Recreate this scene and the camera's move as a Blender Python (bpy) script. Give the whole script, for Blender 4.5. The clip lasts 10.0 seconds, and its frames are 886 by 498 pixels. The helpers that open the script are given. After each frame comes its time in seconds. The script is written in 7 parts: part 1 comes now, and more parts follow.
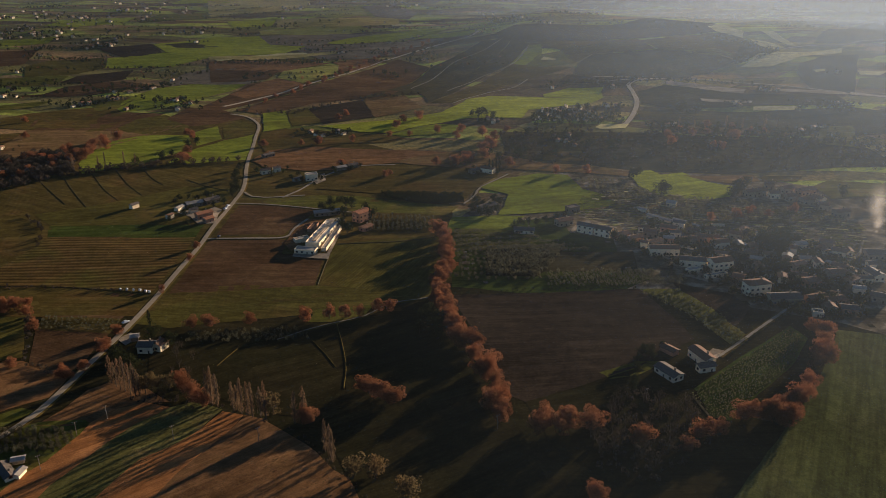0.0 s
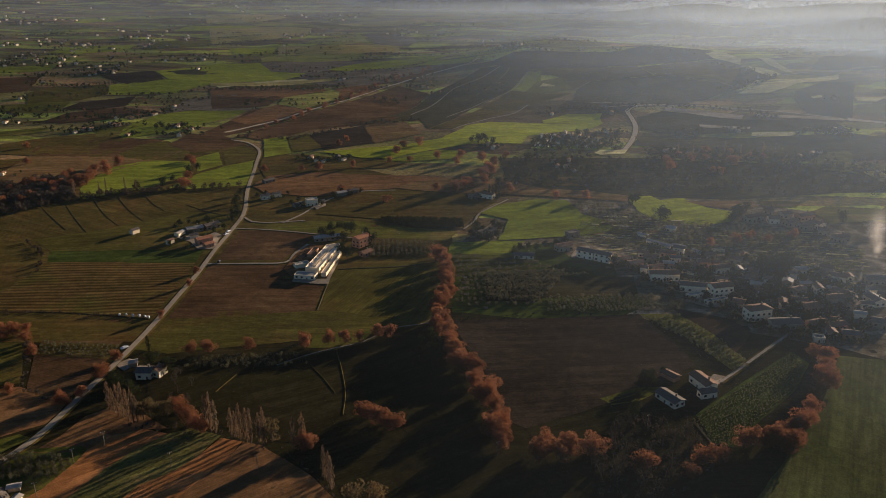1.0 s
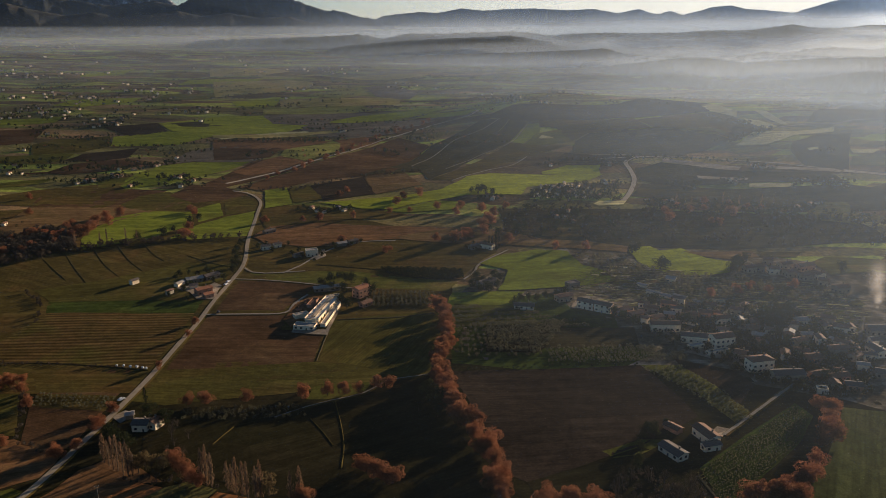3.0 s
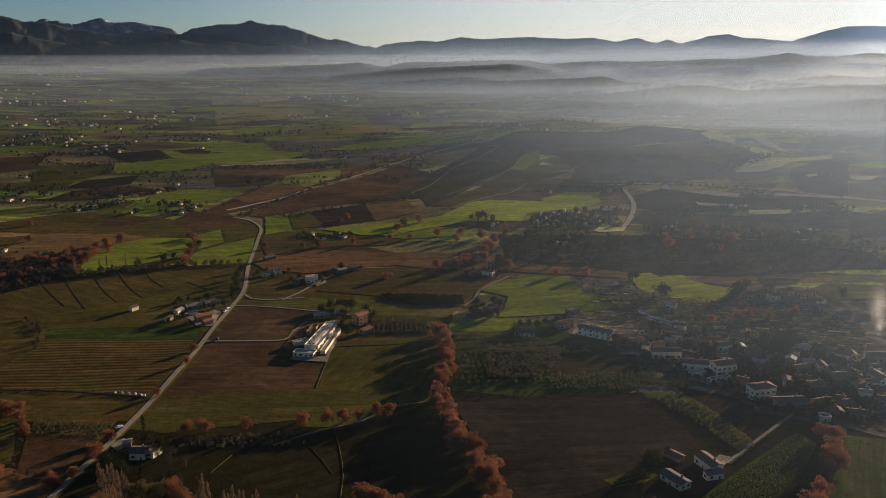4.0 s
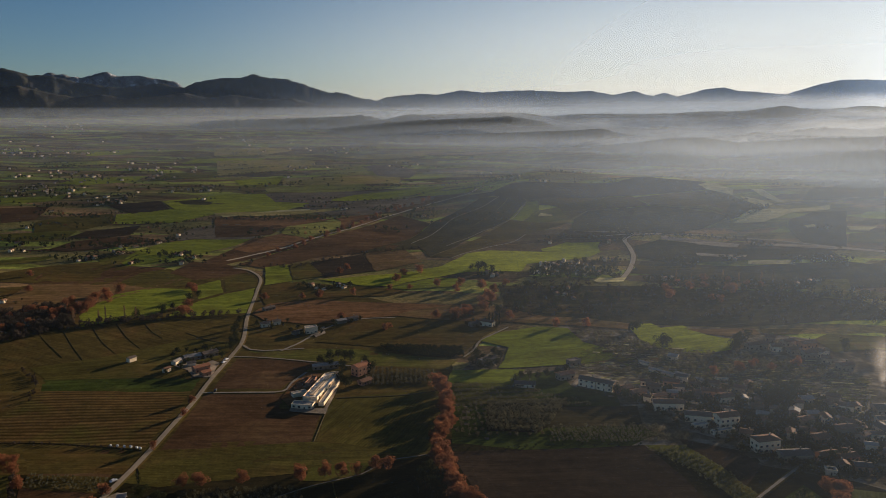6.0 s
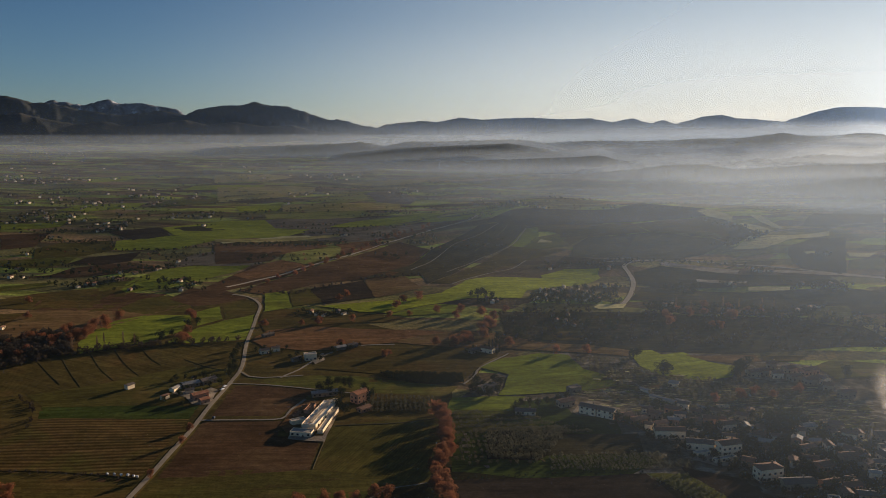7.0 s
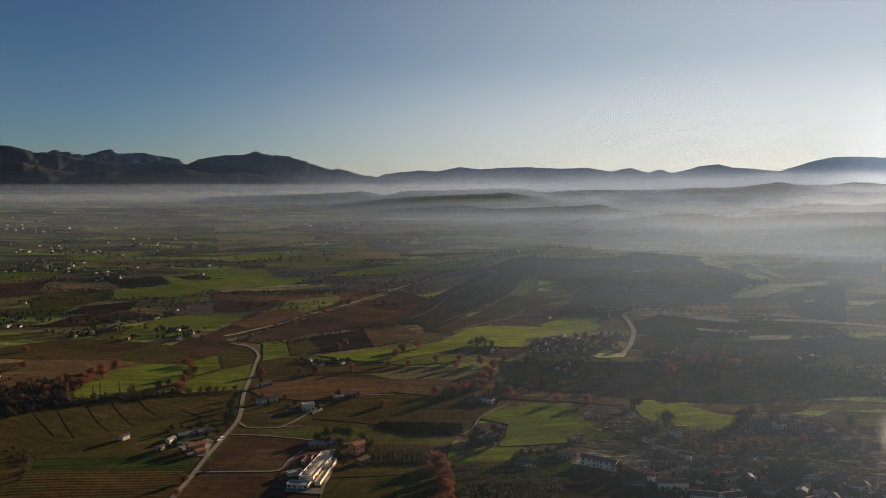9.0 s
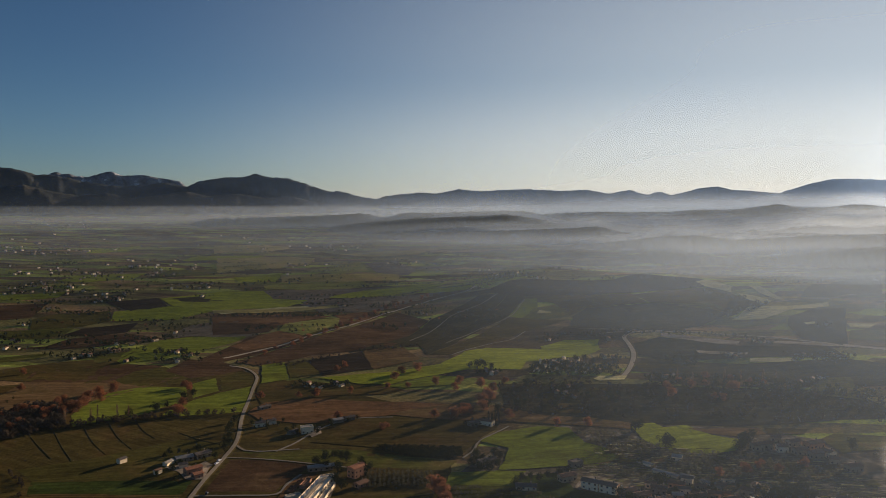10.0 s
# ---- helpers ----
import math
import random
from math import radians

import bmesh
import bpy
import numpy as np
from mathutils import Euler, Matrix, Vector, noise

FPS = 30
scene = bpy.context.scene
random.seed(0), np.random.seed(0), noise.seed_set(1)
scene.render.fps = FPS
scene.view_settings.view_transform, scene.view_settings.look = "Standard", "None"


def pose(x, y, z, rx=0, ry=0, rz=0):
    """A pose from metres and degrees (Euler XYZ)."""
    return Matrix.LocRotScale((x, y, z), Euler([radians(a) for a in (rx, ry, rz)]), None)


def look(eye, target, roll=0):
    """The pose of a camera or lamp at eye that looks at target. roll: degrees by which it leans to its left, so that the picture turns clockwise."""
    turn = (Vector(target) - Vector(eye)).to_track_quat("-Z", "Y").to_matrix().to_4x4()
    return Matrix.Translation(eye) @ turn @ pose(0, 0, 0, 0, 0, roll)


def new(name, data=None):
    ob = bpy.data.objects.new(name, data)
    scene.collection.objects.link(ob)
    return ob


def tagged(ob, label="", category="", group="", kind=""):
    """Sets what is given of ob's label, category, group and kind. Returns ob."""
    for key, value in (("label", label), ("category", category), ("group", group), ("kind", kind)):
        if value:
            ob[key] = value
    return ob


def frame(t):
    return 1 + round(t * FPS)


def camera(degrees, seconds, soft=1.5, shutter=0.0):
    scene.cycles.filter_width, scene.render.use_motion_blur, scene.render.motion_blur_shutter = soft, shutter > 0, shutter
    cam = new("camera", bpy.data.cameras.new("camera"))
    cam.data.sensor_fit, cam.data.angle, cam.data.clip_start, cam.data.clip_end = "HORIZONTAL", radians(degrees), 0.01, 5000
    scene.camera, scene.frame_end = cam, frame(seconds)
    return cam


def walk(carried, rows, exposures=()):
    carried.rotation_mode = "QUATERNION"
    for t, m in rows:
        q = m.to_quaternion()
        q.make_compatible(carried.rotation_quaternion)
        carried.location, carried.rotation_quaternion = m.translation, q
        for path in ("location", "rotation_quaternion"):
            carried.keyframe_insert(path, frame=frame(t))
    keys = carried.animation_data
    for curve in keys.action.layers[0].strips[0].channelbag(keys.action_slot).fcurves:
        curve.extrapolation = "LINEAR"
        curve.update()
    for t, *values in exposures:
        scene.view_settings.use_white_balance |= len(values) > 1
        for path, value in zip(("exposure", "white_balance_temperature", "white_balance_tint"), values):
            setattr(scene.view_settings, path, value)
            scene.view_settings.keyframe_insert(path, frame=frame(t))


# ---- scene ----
# ------------------------------------------------------------------ camera
# A drone hovers 200 m over the valley and tilts slowly upwards.
EYE = 200.0
cam = camera(58.76, 10.0, soft=0.75)
TILTS = [(0.0, -21.847, 0.0), (0.5, -21.004, 0.0), (1.0, -20.008, -0.006), (1.5, -19.147, -0.01), (2.0, -18.138, -0.01),
         (2.5, -17.276, -0.014), (4.0, -14.406, -0.003), (4.5, -13.547, 0.002), (5.0, -12.538, 0.004), (5.5, -11.681, -0.002),
         (7.0, -8.815, -0.029), (7.5, -8.008, -0.037), (8.0, -7.046, -0.062), (8.5, -6.224, -0.078), (9.0, -5.274, -0.08),
         (9.5, -4.52, -0.095), (10.0, -3.677, -0.115)]
walk(cam, [(t, pose(0, 0, EYE, 90 + pitch, 0, yaw)) for t, pitch, yaw in TILTS], exposures=[(0.0, 1.23), (2.5, 1.16), (4.5, 1.01), (7.0, 0.87), (10.0, 0.80)])
scene.cycles.transparent_max_bounces = 48

# ------------------------------------------------------------------ sky and sun
SUN_AZIMUTH, SUN_HEIGHT = 43.0, 9.2      # degrees to the right of straight ahead, and above the horizon
world = bpy.data.worlds.new("sky")
scene.world = world
world.use_nodes = True
tree = world.node_tree
sky = tree.nodes.new("ShaderNodeTexSky")
sky.sky_type, sky.sun_disc = "NISHITA", False
sky.sun_elevation, sky.sun_rotation = radians(SUN_HEIGHT), radians(SUN_AZIMUTH)
sky.air_density, sky.dust_density, sky.ozone_density, sky.altitude = 1.0, 1.05, 3.4, 2700
tree.links.new(sky.outputs[0], tree.nodes["Background"].inputs[0])
tree.nodes["Background"].inputs[1].default_value = 0.0345
lamp = bpy.data.lights.new("sun", "SUN")
lamp.energy, lamp.angle, lamp.color = 5.0, radians(0.6), (1.0, 0.79, 0.59)
sun = new("sun", lamp)
away = Vector((math.sin(radians(SUN_AZIMUTH)), math.cos(radians(SUN_AZIMUTH)), math.tan(radians(SUN_HEIGHT))))
sun.matrix_world = look(away * 300, (0, 0, 0))


# -- lie of the land
def smooth(a, b, v):
    k = min(1.0, max(0.0, (v - a) / (b - a)))
    return k * k * (3 - 2 * k)


def ground_z(x, y):
    """Height of the ground: a plain that climbs slowly far away, a broad hill beyond the village, and rolling country behind it."""
    d = math.hypot(x, y)
    az = math.degrees(math.atan2(x, y))
    z = 158 * (max(0.0, d - 1200) / 3550) ** 1.3
    side = smooth(-3, 8, az)
    crest = 1640 + 70 * math.sin(az * 0.21)
    along = (d - crest) / (640 if d < crest else 190)
    z += side * 33 * math.exp(-along * along * 2.2)
    z += side * smooth(1850, 2500, d) * 10 * math.sin(d * 0.011 + az * 0.10) * math.sin(az * 0.33 + d * 0.002)
    z += 0.55 * math.sin(x * 0.045 + y * 0.02) * math.sin(y * 0.05 - x * 0.015 + 1)
    z += smooth(600, 1200, d) * 2.0 * math.sin(x * 0.021 + y * 0.006 + 2) * math.sin(y * 0.014 - x * 0.004)
    z += smooth(350, 900, d) * 2.2 * math.sin(x * 0.011 + 1.0) * math.sin(y * 0.009)
    return z
# -- end of land


# ------------------------------------------------------------------ materials
def nodes_of(name):
    m = bpy.data.materials.new(name)
    m.use_nodes = True
    n, l = m.node_tree.nodes, m.node_tree.links
    return m, n, l, n["Principled BSDF"]


def ramp(n, l, source, stops):
    r = n.new("ShaderNodeValToRGB")
    while len(r.color_ramp.elements) < len(stops):
        r.color_ramp.elements.new(0.5)
    for e, (at, c) in zip(r.color_ramp.elements, stops):
        e.position, e.color = at, (*c, 1)
    l.new(source, r.inputs[0])
    return r.outputs[0]


def noise_tex(n, l, coords, scale, detail=4.0, rough=0.55, stretch=None):
    t = n.new("ShaderNodeTexNoise")
    t.inputs["Scale"].default_value, t.inputs["Detail"].default_value, t.inputs["Roughness"].default_value = scale, detail, rough
    if stretch:
        k = n.new("ShaderNodeMapping")
        k.inputs["Scale"].default_value = stretch
        l.new(coords, k.inputs[0])
        coords = k.outputs[0]
    l.new(coords, t.inputs["Vector"])
    return t.outputs["Fac"]


def blend(n, l, kind, fac, a, b):
    x = n.new("ShaderNodeMix")
    x.data_type, x.blend_type = "RGBA", kind
    for value, slot in ((fac, 0), (a, 6), (b, 7)):
        if isinstance(value, (int, float)):
            x.inputs[slot].default_value = value
        elif isinstance(value, tuple):
            x.inputs[slot].default_value = (*value, 1)
        else:
            l.new(value, x.inputs[slot])
    return x.outputs[2]


def relief(n, l, height, shader, strength, distance):
    b = n.new("ShaderNodeBump")
    b.inputs["Strength"].default_value, b.inputs["Distance"].default_value = strength, distance
    l.new(height, b.inputs["Height"])
    l.new(b.outputs[0], shader.inputs["Normal"])


def field_material(name, dark, light, other, rows=0.0, row_depth=0.35, patch=0.018, grain=0.8):
    """Crop, grass or earth: broad patches, fine grain and, where rows is given, drills that many metres apart along the field's own x."""
    m, n, l, shader = nodes_of(name)
    at = n.new("ShaderNodeTexCoord").outputs["Object"]
    broad = noise_tex(n, l, at, patch, 5, 0.6)
    fine = noise_tex(n, l, at, grain, 3, 0.7)
    streak = noise_tex(n, l, at, 0.12, 3, 0.6, (0.12, 1.0, 1.0))
    lines = noise_tex(n, l, at, 0.7, 3, 0.6, (0.04, 1.0, 1.0))
    tufts = noise_tex(n, l, at, 0.16, 4, 0.65)
    c = ramp(n, l, broad, [(0.34, dark), (0.52, light), (0.68, other)])
    c = blend(n, l, "MULTIPLY", 0.34, c, ramp(n, l, lines, [(0.36, (0.5, 0.48, 0.45)), (0.62, (1.35, 1.35, 1.35))]))
    c = blend(n, l, "MULTIPLY", 0.42, c, ramp(n, l, tufts, [(0.36, (0.55, 0.55, 0.52)), (0.64, (1.35, 1.35, 1.3))]))
    c = blend(n, l, "MULTIPLY", 0.34, c, ramp(n, l, fine, [(0.36, (0.4, 0.4, 0.4)), (0.64, (1.5, 1.5, 1.5))]))
    c = blend(n, l, "MULTIPLY", 0.58, c, ramp(n, l, streak, [(0.35, (0.6, 0.58, 0.55)), (0.62, (1.2, 1.2, 1.2))]))
    height = fine
    if rows:
        w = n.new("ShaderNodeTexWave")
        w.wave_type, w.bands_direction = "BANDS", "Y"
        w.inputs["Scale"].default_value, w.inputs["Distortion"].default_value, w.inputs["Detail"].default_value = 0.314 / rows, 2.5, 3.0
        w.inputs["Detail Scale"].default_value = 0.4
        l.new(at, w.inputs["Vector"])
        c = blend(n, l, "MULTIPLY", row_depth, c, ramp(n, l, w.outputs["Fac"], [(0.25, (0.35, 0.33, 0.3)), (0.75, (1.25, 1.25, 1.2))]))
        height = w.outputs["Fac"]
    l.new(c, shader.inputs["Base Color"])
    shader.inputs["Roughness"].default_value = 0.95
    shader.inputs["Specular IOR Level"].default_value = 0.0
    relief(n, l, height, shader, 0.15 if rows else 0.5, 0.2)
    return m


FIELDS = {
    "green": field_material("young_corn", (0.13, 0.155, 0.02), (0.175, 0.205, 0.026), (0.13, 0.135, 0.022), 1.8, 0.12),
    "bright": field_material("bright_corn", (0.220, 0.240, 0.024), (0.270, 0.300, 0.030), (0.200, 0.210, 0.024), 1.8, 0.08),
    "grass": field_material("meadow_grass", (0.065, 0.070, 0.015), (0.10, 0.10, 0.02), (0.135, 0.105, 0.03)),
    "meadow": field_material("mown_meadow", (0.056, 0.063, 0.020), (0.075, 0.082, 0.025), (0.089, 0.089, 0.031)),
    "deep": field_material("dark_green_crop", (0.035, 0.050, 0.011), (0.048, 0.066, 0.013), (0.059, 0.065, 0.016), 1.8, 0.15),
    "dull": field_material("winter_grass", (0.061, 0.048, 0.014), (0.086, 0.065, 0.019), (0.107, 0.065, 0.022), 1.8, 0.12),
    "olive": field_material("olive_grass", (0.066, 0.058, 0.015), (0.088, 0.076, 0.018), (0.109, 0.077, 0.023), 1.8, 0.12),
    "village": field_material("garden_ground", (0.055, 0.045, 0.03), (0.14, 0.115, 0.075), (0.32, 0.27, 0.20), patch=0.07),
    "fallow": field_material("brown_fallow", (0.126, 0.066, 0.028), (0.180, 0.095, 0.043), (0.146, 0.082, 0.036), patch=0.05, grain=1.4),
    "rough": field_material("rough_winter_grass", (0.080, 0.078, 0.024), (0.118, 0.108, 0.034), (0.15, 0.108, 0.046), patch=0.05),
    # dark grass whose colour takes in the shade of the tree rows
    "shade": field_material("shaded_grass", (0.019, 0.018, 0.007), (0.026, 0.022, 0.009), (0.034, 0.027, 0.012)),
    "brown": field_material("ploughed_earth", (0.065, 0.037, 0.017), (0.090, 0.051, 0.026), (0.114, 0.070, 0.034), 1.7, 0.15),
    "earth": field_material("bare_red_earth", (0.26, 0.108, 0.038), (0.34, 0.146, 0.053), (0.30, 0.135, 0.053), 1.5, 0.05, grain=1.6),
    "dry": field_material("dry_stubble", (0.116, 0.069, 0.032), (0.165, 0.104, 0.046), (0.120, 0.083, 0.030), grain=1.4),
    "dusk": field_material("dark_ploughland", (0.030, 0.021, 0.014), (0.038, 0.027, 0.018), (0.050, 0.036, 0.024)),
    "khaki": field_material("khaki_fallow", (0.265, 0.227, 0.078), (0.359, 0.296, 0.102), (0.390, 0.281, 0.118), 1.8, 0.12),
    "clod": field_material("grey_ploughland", (0.121, 0.103, 0.074), (0.164, 0.134, 0.097), (0.187, 0.156, 0.109), 1.8, 0.12),
    "sward": field_material("olive_sward", (0.180, 0.186, 0.048), (0.240, 0.240, 0.060), (0.264, 0.222, 0.066), 1.8, 0.12),
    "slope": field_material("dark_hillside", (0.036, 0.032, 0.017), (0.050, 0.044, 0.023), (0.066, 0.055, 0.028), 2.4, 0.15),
    "pale": field_material("pale_stubble", (0.405, 0.358, 0.169), (0.513, 0.452, 0.216), (0.446, 0.405, 0.162)),
    "yard": field_material("pale_yard_gravel", (0.22, 0.18, 0.13), (0.32, 0.265, 0.20), (0.26, 0.215, 0.16)),
    "stripes": field_material("striped_vine_ground", (0.071, 0.053, 0.017), (0.112, 0.071, 0.026), (0.089, 0.084, 0.020), 4.6, 0.6),
}


def ground_material():
    """Far plain: a patchwork of strips and blocks of crops and ploughland."""
    m, n, l, shader = nodes_of("patchwork_plain")
    at = n.new("ShaderNodeTexCoord").outputs["Object"]
    k = n.new("ShaderNodeMapping")
    k.inputs["Rotation"].default_value, k.inputs["Scale"].default_value = (0, 0, 0.30), (0.0070, 0.0230, 0.0)
    l.new(at, k.inputs[0])
    v = n.new("ShaderNodeTexVoronoi")
    v.distance, v.inputs["Scale"].default_value, v.inputs["Randomness"].default_value = "CHEBYCHEV", 1.0, 0.85
    l.new(k.outputs[0], v.inputs["Vector"])
    parts = n.new("ShaderNodeSeparateColor")
    l.new(v.outputs["Color"], parts.inputs[0])
    c = ramp(n, l, parts.outputs[0], [(0.0, (0.114, 0.079, 0.046)), (0.16, (0.228, 0.150, 0.079)), (0.30, (0.180, 0.158, 0.062)),
                                      (0.44, (0.222, 0.234, 0.062)), (0.56, (0.150, 0.120, 0.054)), (0.72, (0.288, 0.312, 0.070)), (0.84, (0.216, 0.178, 0.072))])
    c.node.color_ramp.interpolation = "CONSTANT"
    k2 = n.new("ShaderNodeMapping")
    k2.inputs["Rotation"].default_value, k2.inputs["Scale"].default_value = (0, 0, 0.27), (0.0085, 0.034, 0.0)
    l.new(at, k2.inputs[0])
    v2 = n.new("ShaderNodeTexVoronoi")
    v2.distance, v2.inputs["Scale"].default_value, v2.inputs["Randomness"].default_value = "CHEBYCHEV", 1.0, 0.9
    l.new(k2.outputs[0], v2.inputs["Vector"])
    strip = n.new("ShaderNodeSeparateColor")
    l.new(v2.outputs["Color"], strip.inputs[0])
    c = blend(n, l, "MULTIPLY", 0.75, c, ramp(n, l, strip.outputs[1], [(0.0, (0.45, 0.42, 0.42)), (0.35, (0.9, 0.9, 0.9)), (0.65, (1.15, 1.2, 1.0)), (1.0, (1.7, 1.5, 1.3))]))
    broad = noise_tex(n, l, at, 0.012, 6, 0.65)
    c = blend(n, l, "MULTIPLY", 0.6, c, ramp(n, l, broad, [(0.3, (0.5, 0.5, 0.5)), (0.7, (1.35, 1.3, 1.2))]))
    fine = noise_tex(n, l, at, 0.25, 5, 0.7)
    c = blend(n, l, "MULTIPLY", 0.9, c, ramp(n, l, fine, [(0.35, (0.4, 0.5, 0.5)), (0.65, (1.3, 1.3, 1.3))]))
    l.new(c, shader.inputs["Base Color"])
    shader.inputs["Roughness"].default_value = 0.97
    shader.inputs["Specular IOR Level"].default_value = 0.0
    relief(n, l, fine, shader, 0.5, 1.0)
    return m


def plain_material(name, a, b, scale=0.5, rough=0.85, bump=0.3, metal=0.0):
    m, n, l, shader = nodes_of(name)
    at = n.new("ShaderNodeTexCoord").outputs["Object"]
    f = noise_tex(n, l, at, scale, 6, 0.65)
    g = noise_tex(n, l, at, scale * 9, 3, 0.6)
    c = ramp(n, l, f, [(0.3, a), (0.7, b)])
    c = blend(n, l, "MULTIPLY", 0.5, c, ramp(n, l, g, [(0.3, (0.65, 0.65, 0.65)), (0.7, (1.2, 1.2, 1.2))]))
    l.new(c, shader.inputs["Base Color"])
    shader.inputs["Roughness"].default_value, shader.inputs["Metallic"].default_value = rough, metal
    shader.inputs["Specular IOR Level"].default_value = 0.03 if rough > 0.65 else 0.25
    relief(n, l, g, shader, bump, 0.2)
    return m


def upland_material(name, low, high, top, scale):
    """Wooded hill or mountain side: woods, clearings and bare tops."""
    m, n, l, shader = nodes_of(name)
    at = n.new("ShaderNodeTexCoord").outputs["Object"]
    f = noise_tex(n, l, at, scale, 7, 0.62)
    g = noise_tex(n, l, at, scale * 14, 4, 0.7)
    c = ramp(n, l, f, [(0.35, low), (0.6, high), (0.75, top)])
    c = blend(n, l, "MULTIPLY", 0.7, c, ramp(n, l, g, [(0.35, (0.55, 0.55, 0.55)), (0.65, (1.3, 1.3, 1.3))]))
    l.new(c, shader.inputs["Base Color"])
    shader.inputs["Roughness"].default_value = 1.0
    shader.inputs["Specular IOR Level"].default_value = 0.05
    relief(n, l, g, shader, 0.8, 8.0)
    return m


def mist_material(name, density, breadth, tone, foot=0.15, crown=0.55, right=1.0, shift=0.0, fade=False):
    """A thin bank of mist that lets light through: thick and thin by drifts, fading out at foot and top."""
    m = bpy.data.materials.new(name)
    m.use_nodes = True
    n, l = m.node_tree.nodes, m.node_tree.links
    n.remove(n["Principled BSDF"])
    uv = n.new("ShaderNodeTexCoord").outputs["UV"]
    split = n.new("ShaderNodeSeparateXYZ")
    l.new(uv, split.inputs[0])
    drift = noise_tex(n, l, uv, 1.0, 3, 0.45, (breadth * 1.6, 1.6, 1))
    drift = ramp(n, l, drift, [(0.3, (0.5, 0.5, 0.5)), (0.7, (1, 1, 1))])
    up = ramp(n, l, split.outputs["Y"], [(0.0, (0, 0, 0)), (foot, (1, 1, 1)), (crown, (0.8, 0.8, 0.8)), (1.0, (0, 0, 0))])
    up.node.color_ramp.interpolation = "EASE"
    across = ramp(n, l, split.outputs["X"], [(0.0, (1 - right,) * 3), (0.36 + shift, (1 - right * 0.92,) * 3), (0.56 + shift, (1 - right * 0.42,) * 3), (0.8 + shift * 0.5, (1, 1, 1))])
    # sky veils thicken towards the sun's side to brighten it
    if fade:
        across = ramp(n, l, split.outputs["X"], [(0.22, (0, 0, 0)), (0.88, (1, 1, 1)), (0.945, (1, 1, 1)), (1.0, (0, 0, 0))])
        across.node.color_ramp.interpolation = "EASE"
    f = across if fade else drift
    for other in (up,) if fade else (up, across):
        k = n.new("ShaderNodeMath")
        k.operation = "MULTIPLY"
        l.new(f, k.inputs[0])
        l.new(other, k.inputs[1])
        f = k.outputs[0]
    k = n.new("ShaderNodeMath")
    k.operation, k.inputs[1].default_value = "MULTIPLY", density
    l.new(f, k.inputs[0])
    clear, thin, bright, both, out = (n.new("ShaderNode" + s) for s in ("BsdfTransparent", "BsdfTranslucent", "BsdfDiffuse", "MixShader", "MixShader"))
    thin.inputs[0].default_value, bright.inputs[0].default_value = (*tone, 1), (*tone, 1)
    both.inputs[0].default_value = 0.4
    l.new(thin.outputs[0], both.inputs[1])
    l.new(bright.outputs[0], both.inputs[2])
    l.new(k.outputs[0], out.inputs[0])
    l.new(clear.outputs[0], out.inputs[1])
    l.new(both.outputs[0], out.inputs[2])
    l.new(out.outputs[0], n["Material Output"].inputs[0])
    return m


# ------------------------------------------------------------------ mesh helpers
def mesh_from(name, verts, faces, material, soft=False):
    me = bpy.data.meshes.new(name)
    me.from_pydata(verts, [], faces)
    me.materials.append(material)
    if soft:
        me.polygons.foreach_set("use_smooth", [True] * len(me.polygons))
    return me


def part(name, data, parent, label=""):
    ob = new(name, data)
    ob.parent = parent
    if label:
        ob["label"] = label
    return ob


def at_az(az, d):
    return d * math.sin(radians(az)), d * math.cos(radians(az))


# ------------------------------------------------------------------ ground, hills and mountains
def build_ground():
    rings = [0.0] + [60 * (4900 / 60) ** (i / 229) for i in range(230)]
    turns = [-180 + i * 6 for i in range(23)] + [-45 + i * 0.3 for i in range(301)] + [48 + i * 6 for i in range(22)]
    verts, faces = [], []
    for r in rings:
        for a in turns:
            x, y = at_az(a, r)
            verts.append((x, y, ground_z(x, y) - 0.14 - 0.3 * smooth(700, 1800, r)))
    n = len(turns)
    for i in range(len(rings) - 1):
        for j in range(n):
            k = (j + 1) % n
            faces.append((i * n + j, i * n + k, (i + 1) * n + k, (i + 1) * n + j))
    tagged(new("ground", mesh_from("ground", verts, faces, ground_material(), True)), "patchwork farmland plain of crop and plough strips", "ground", kind="structure")


SKYLINES = {}


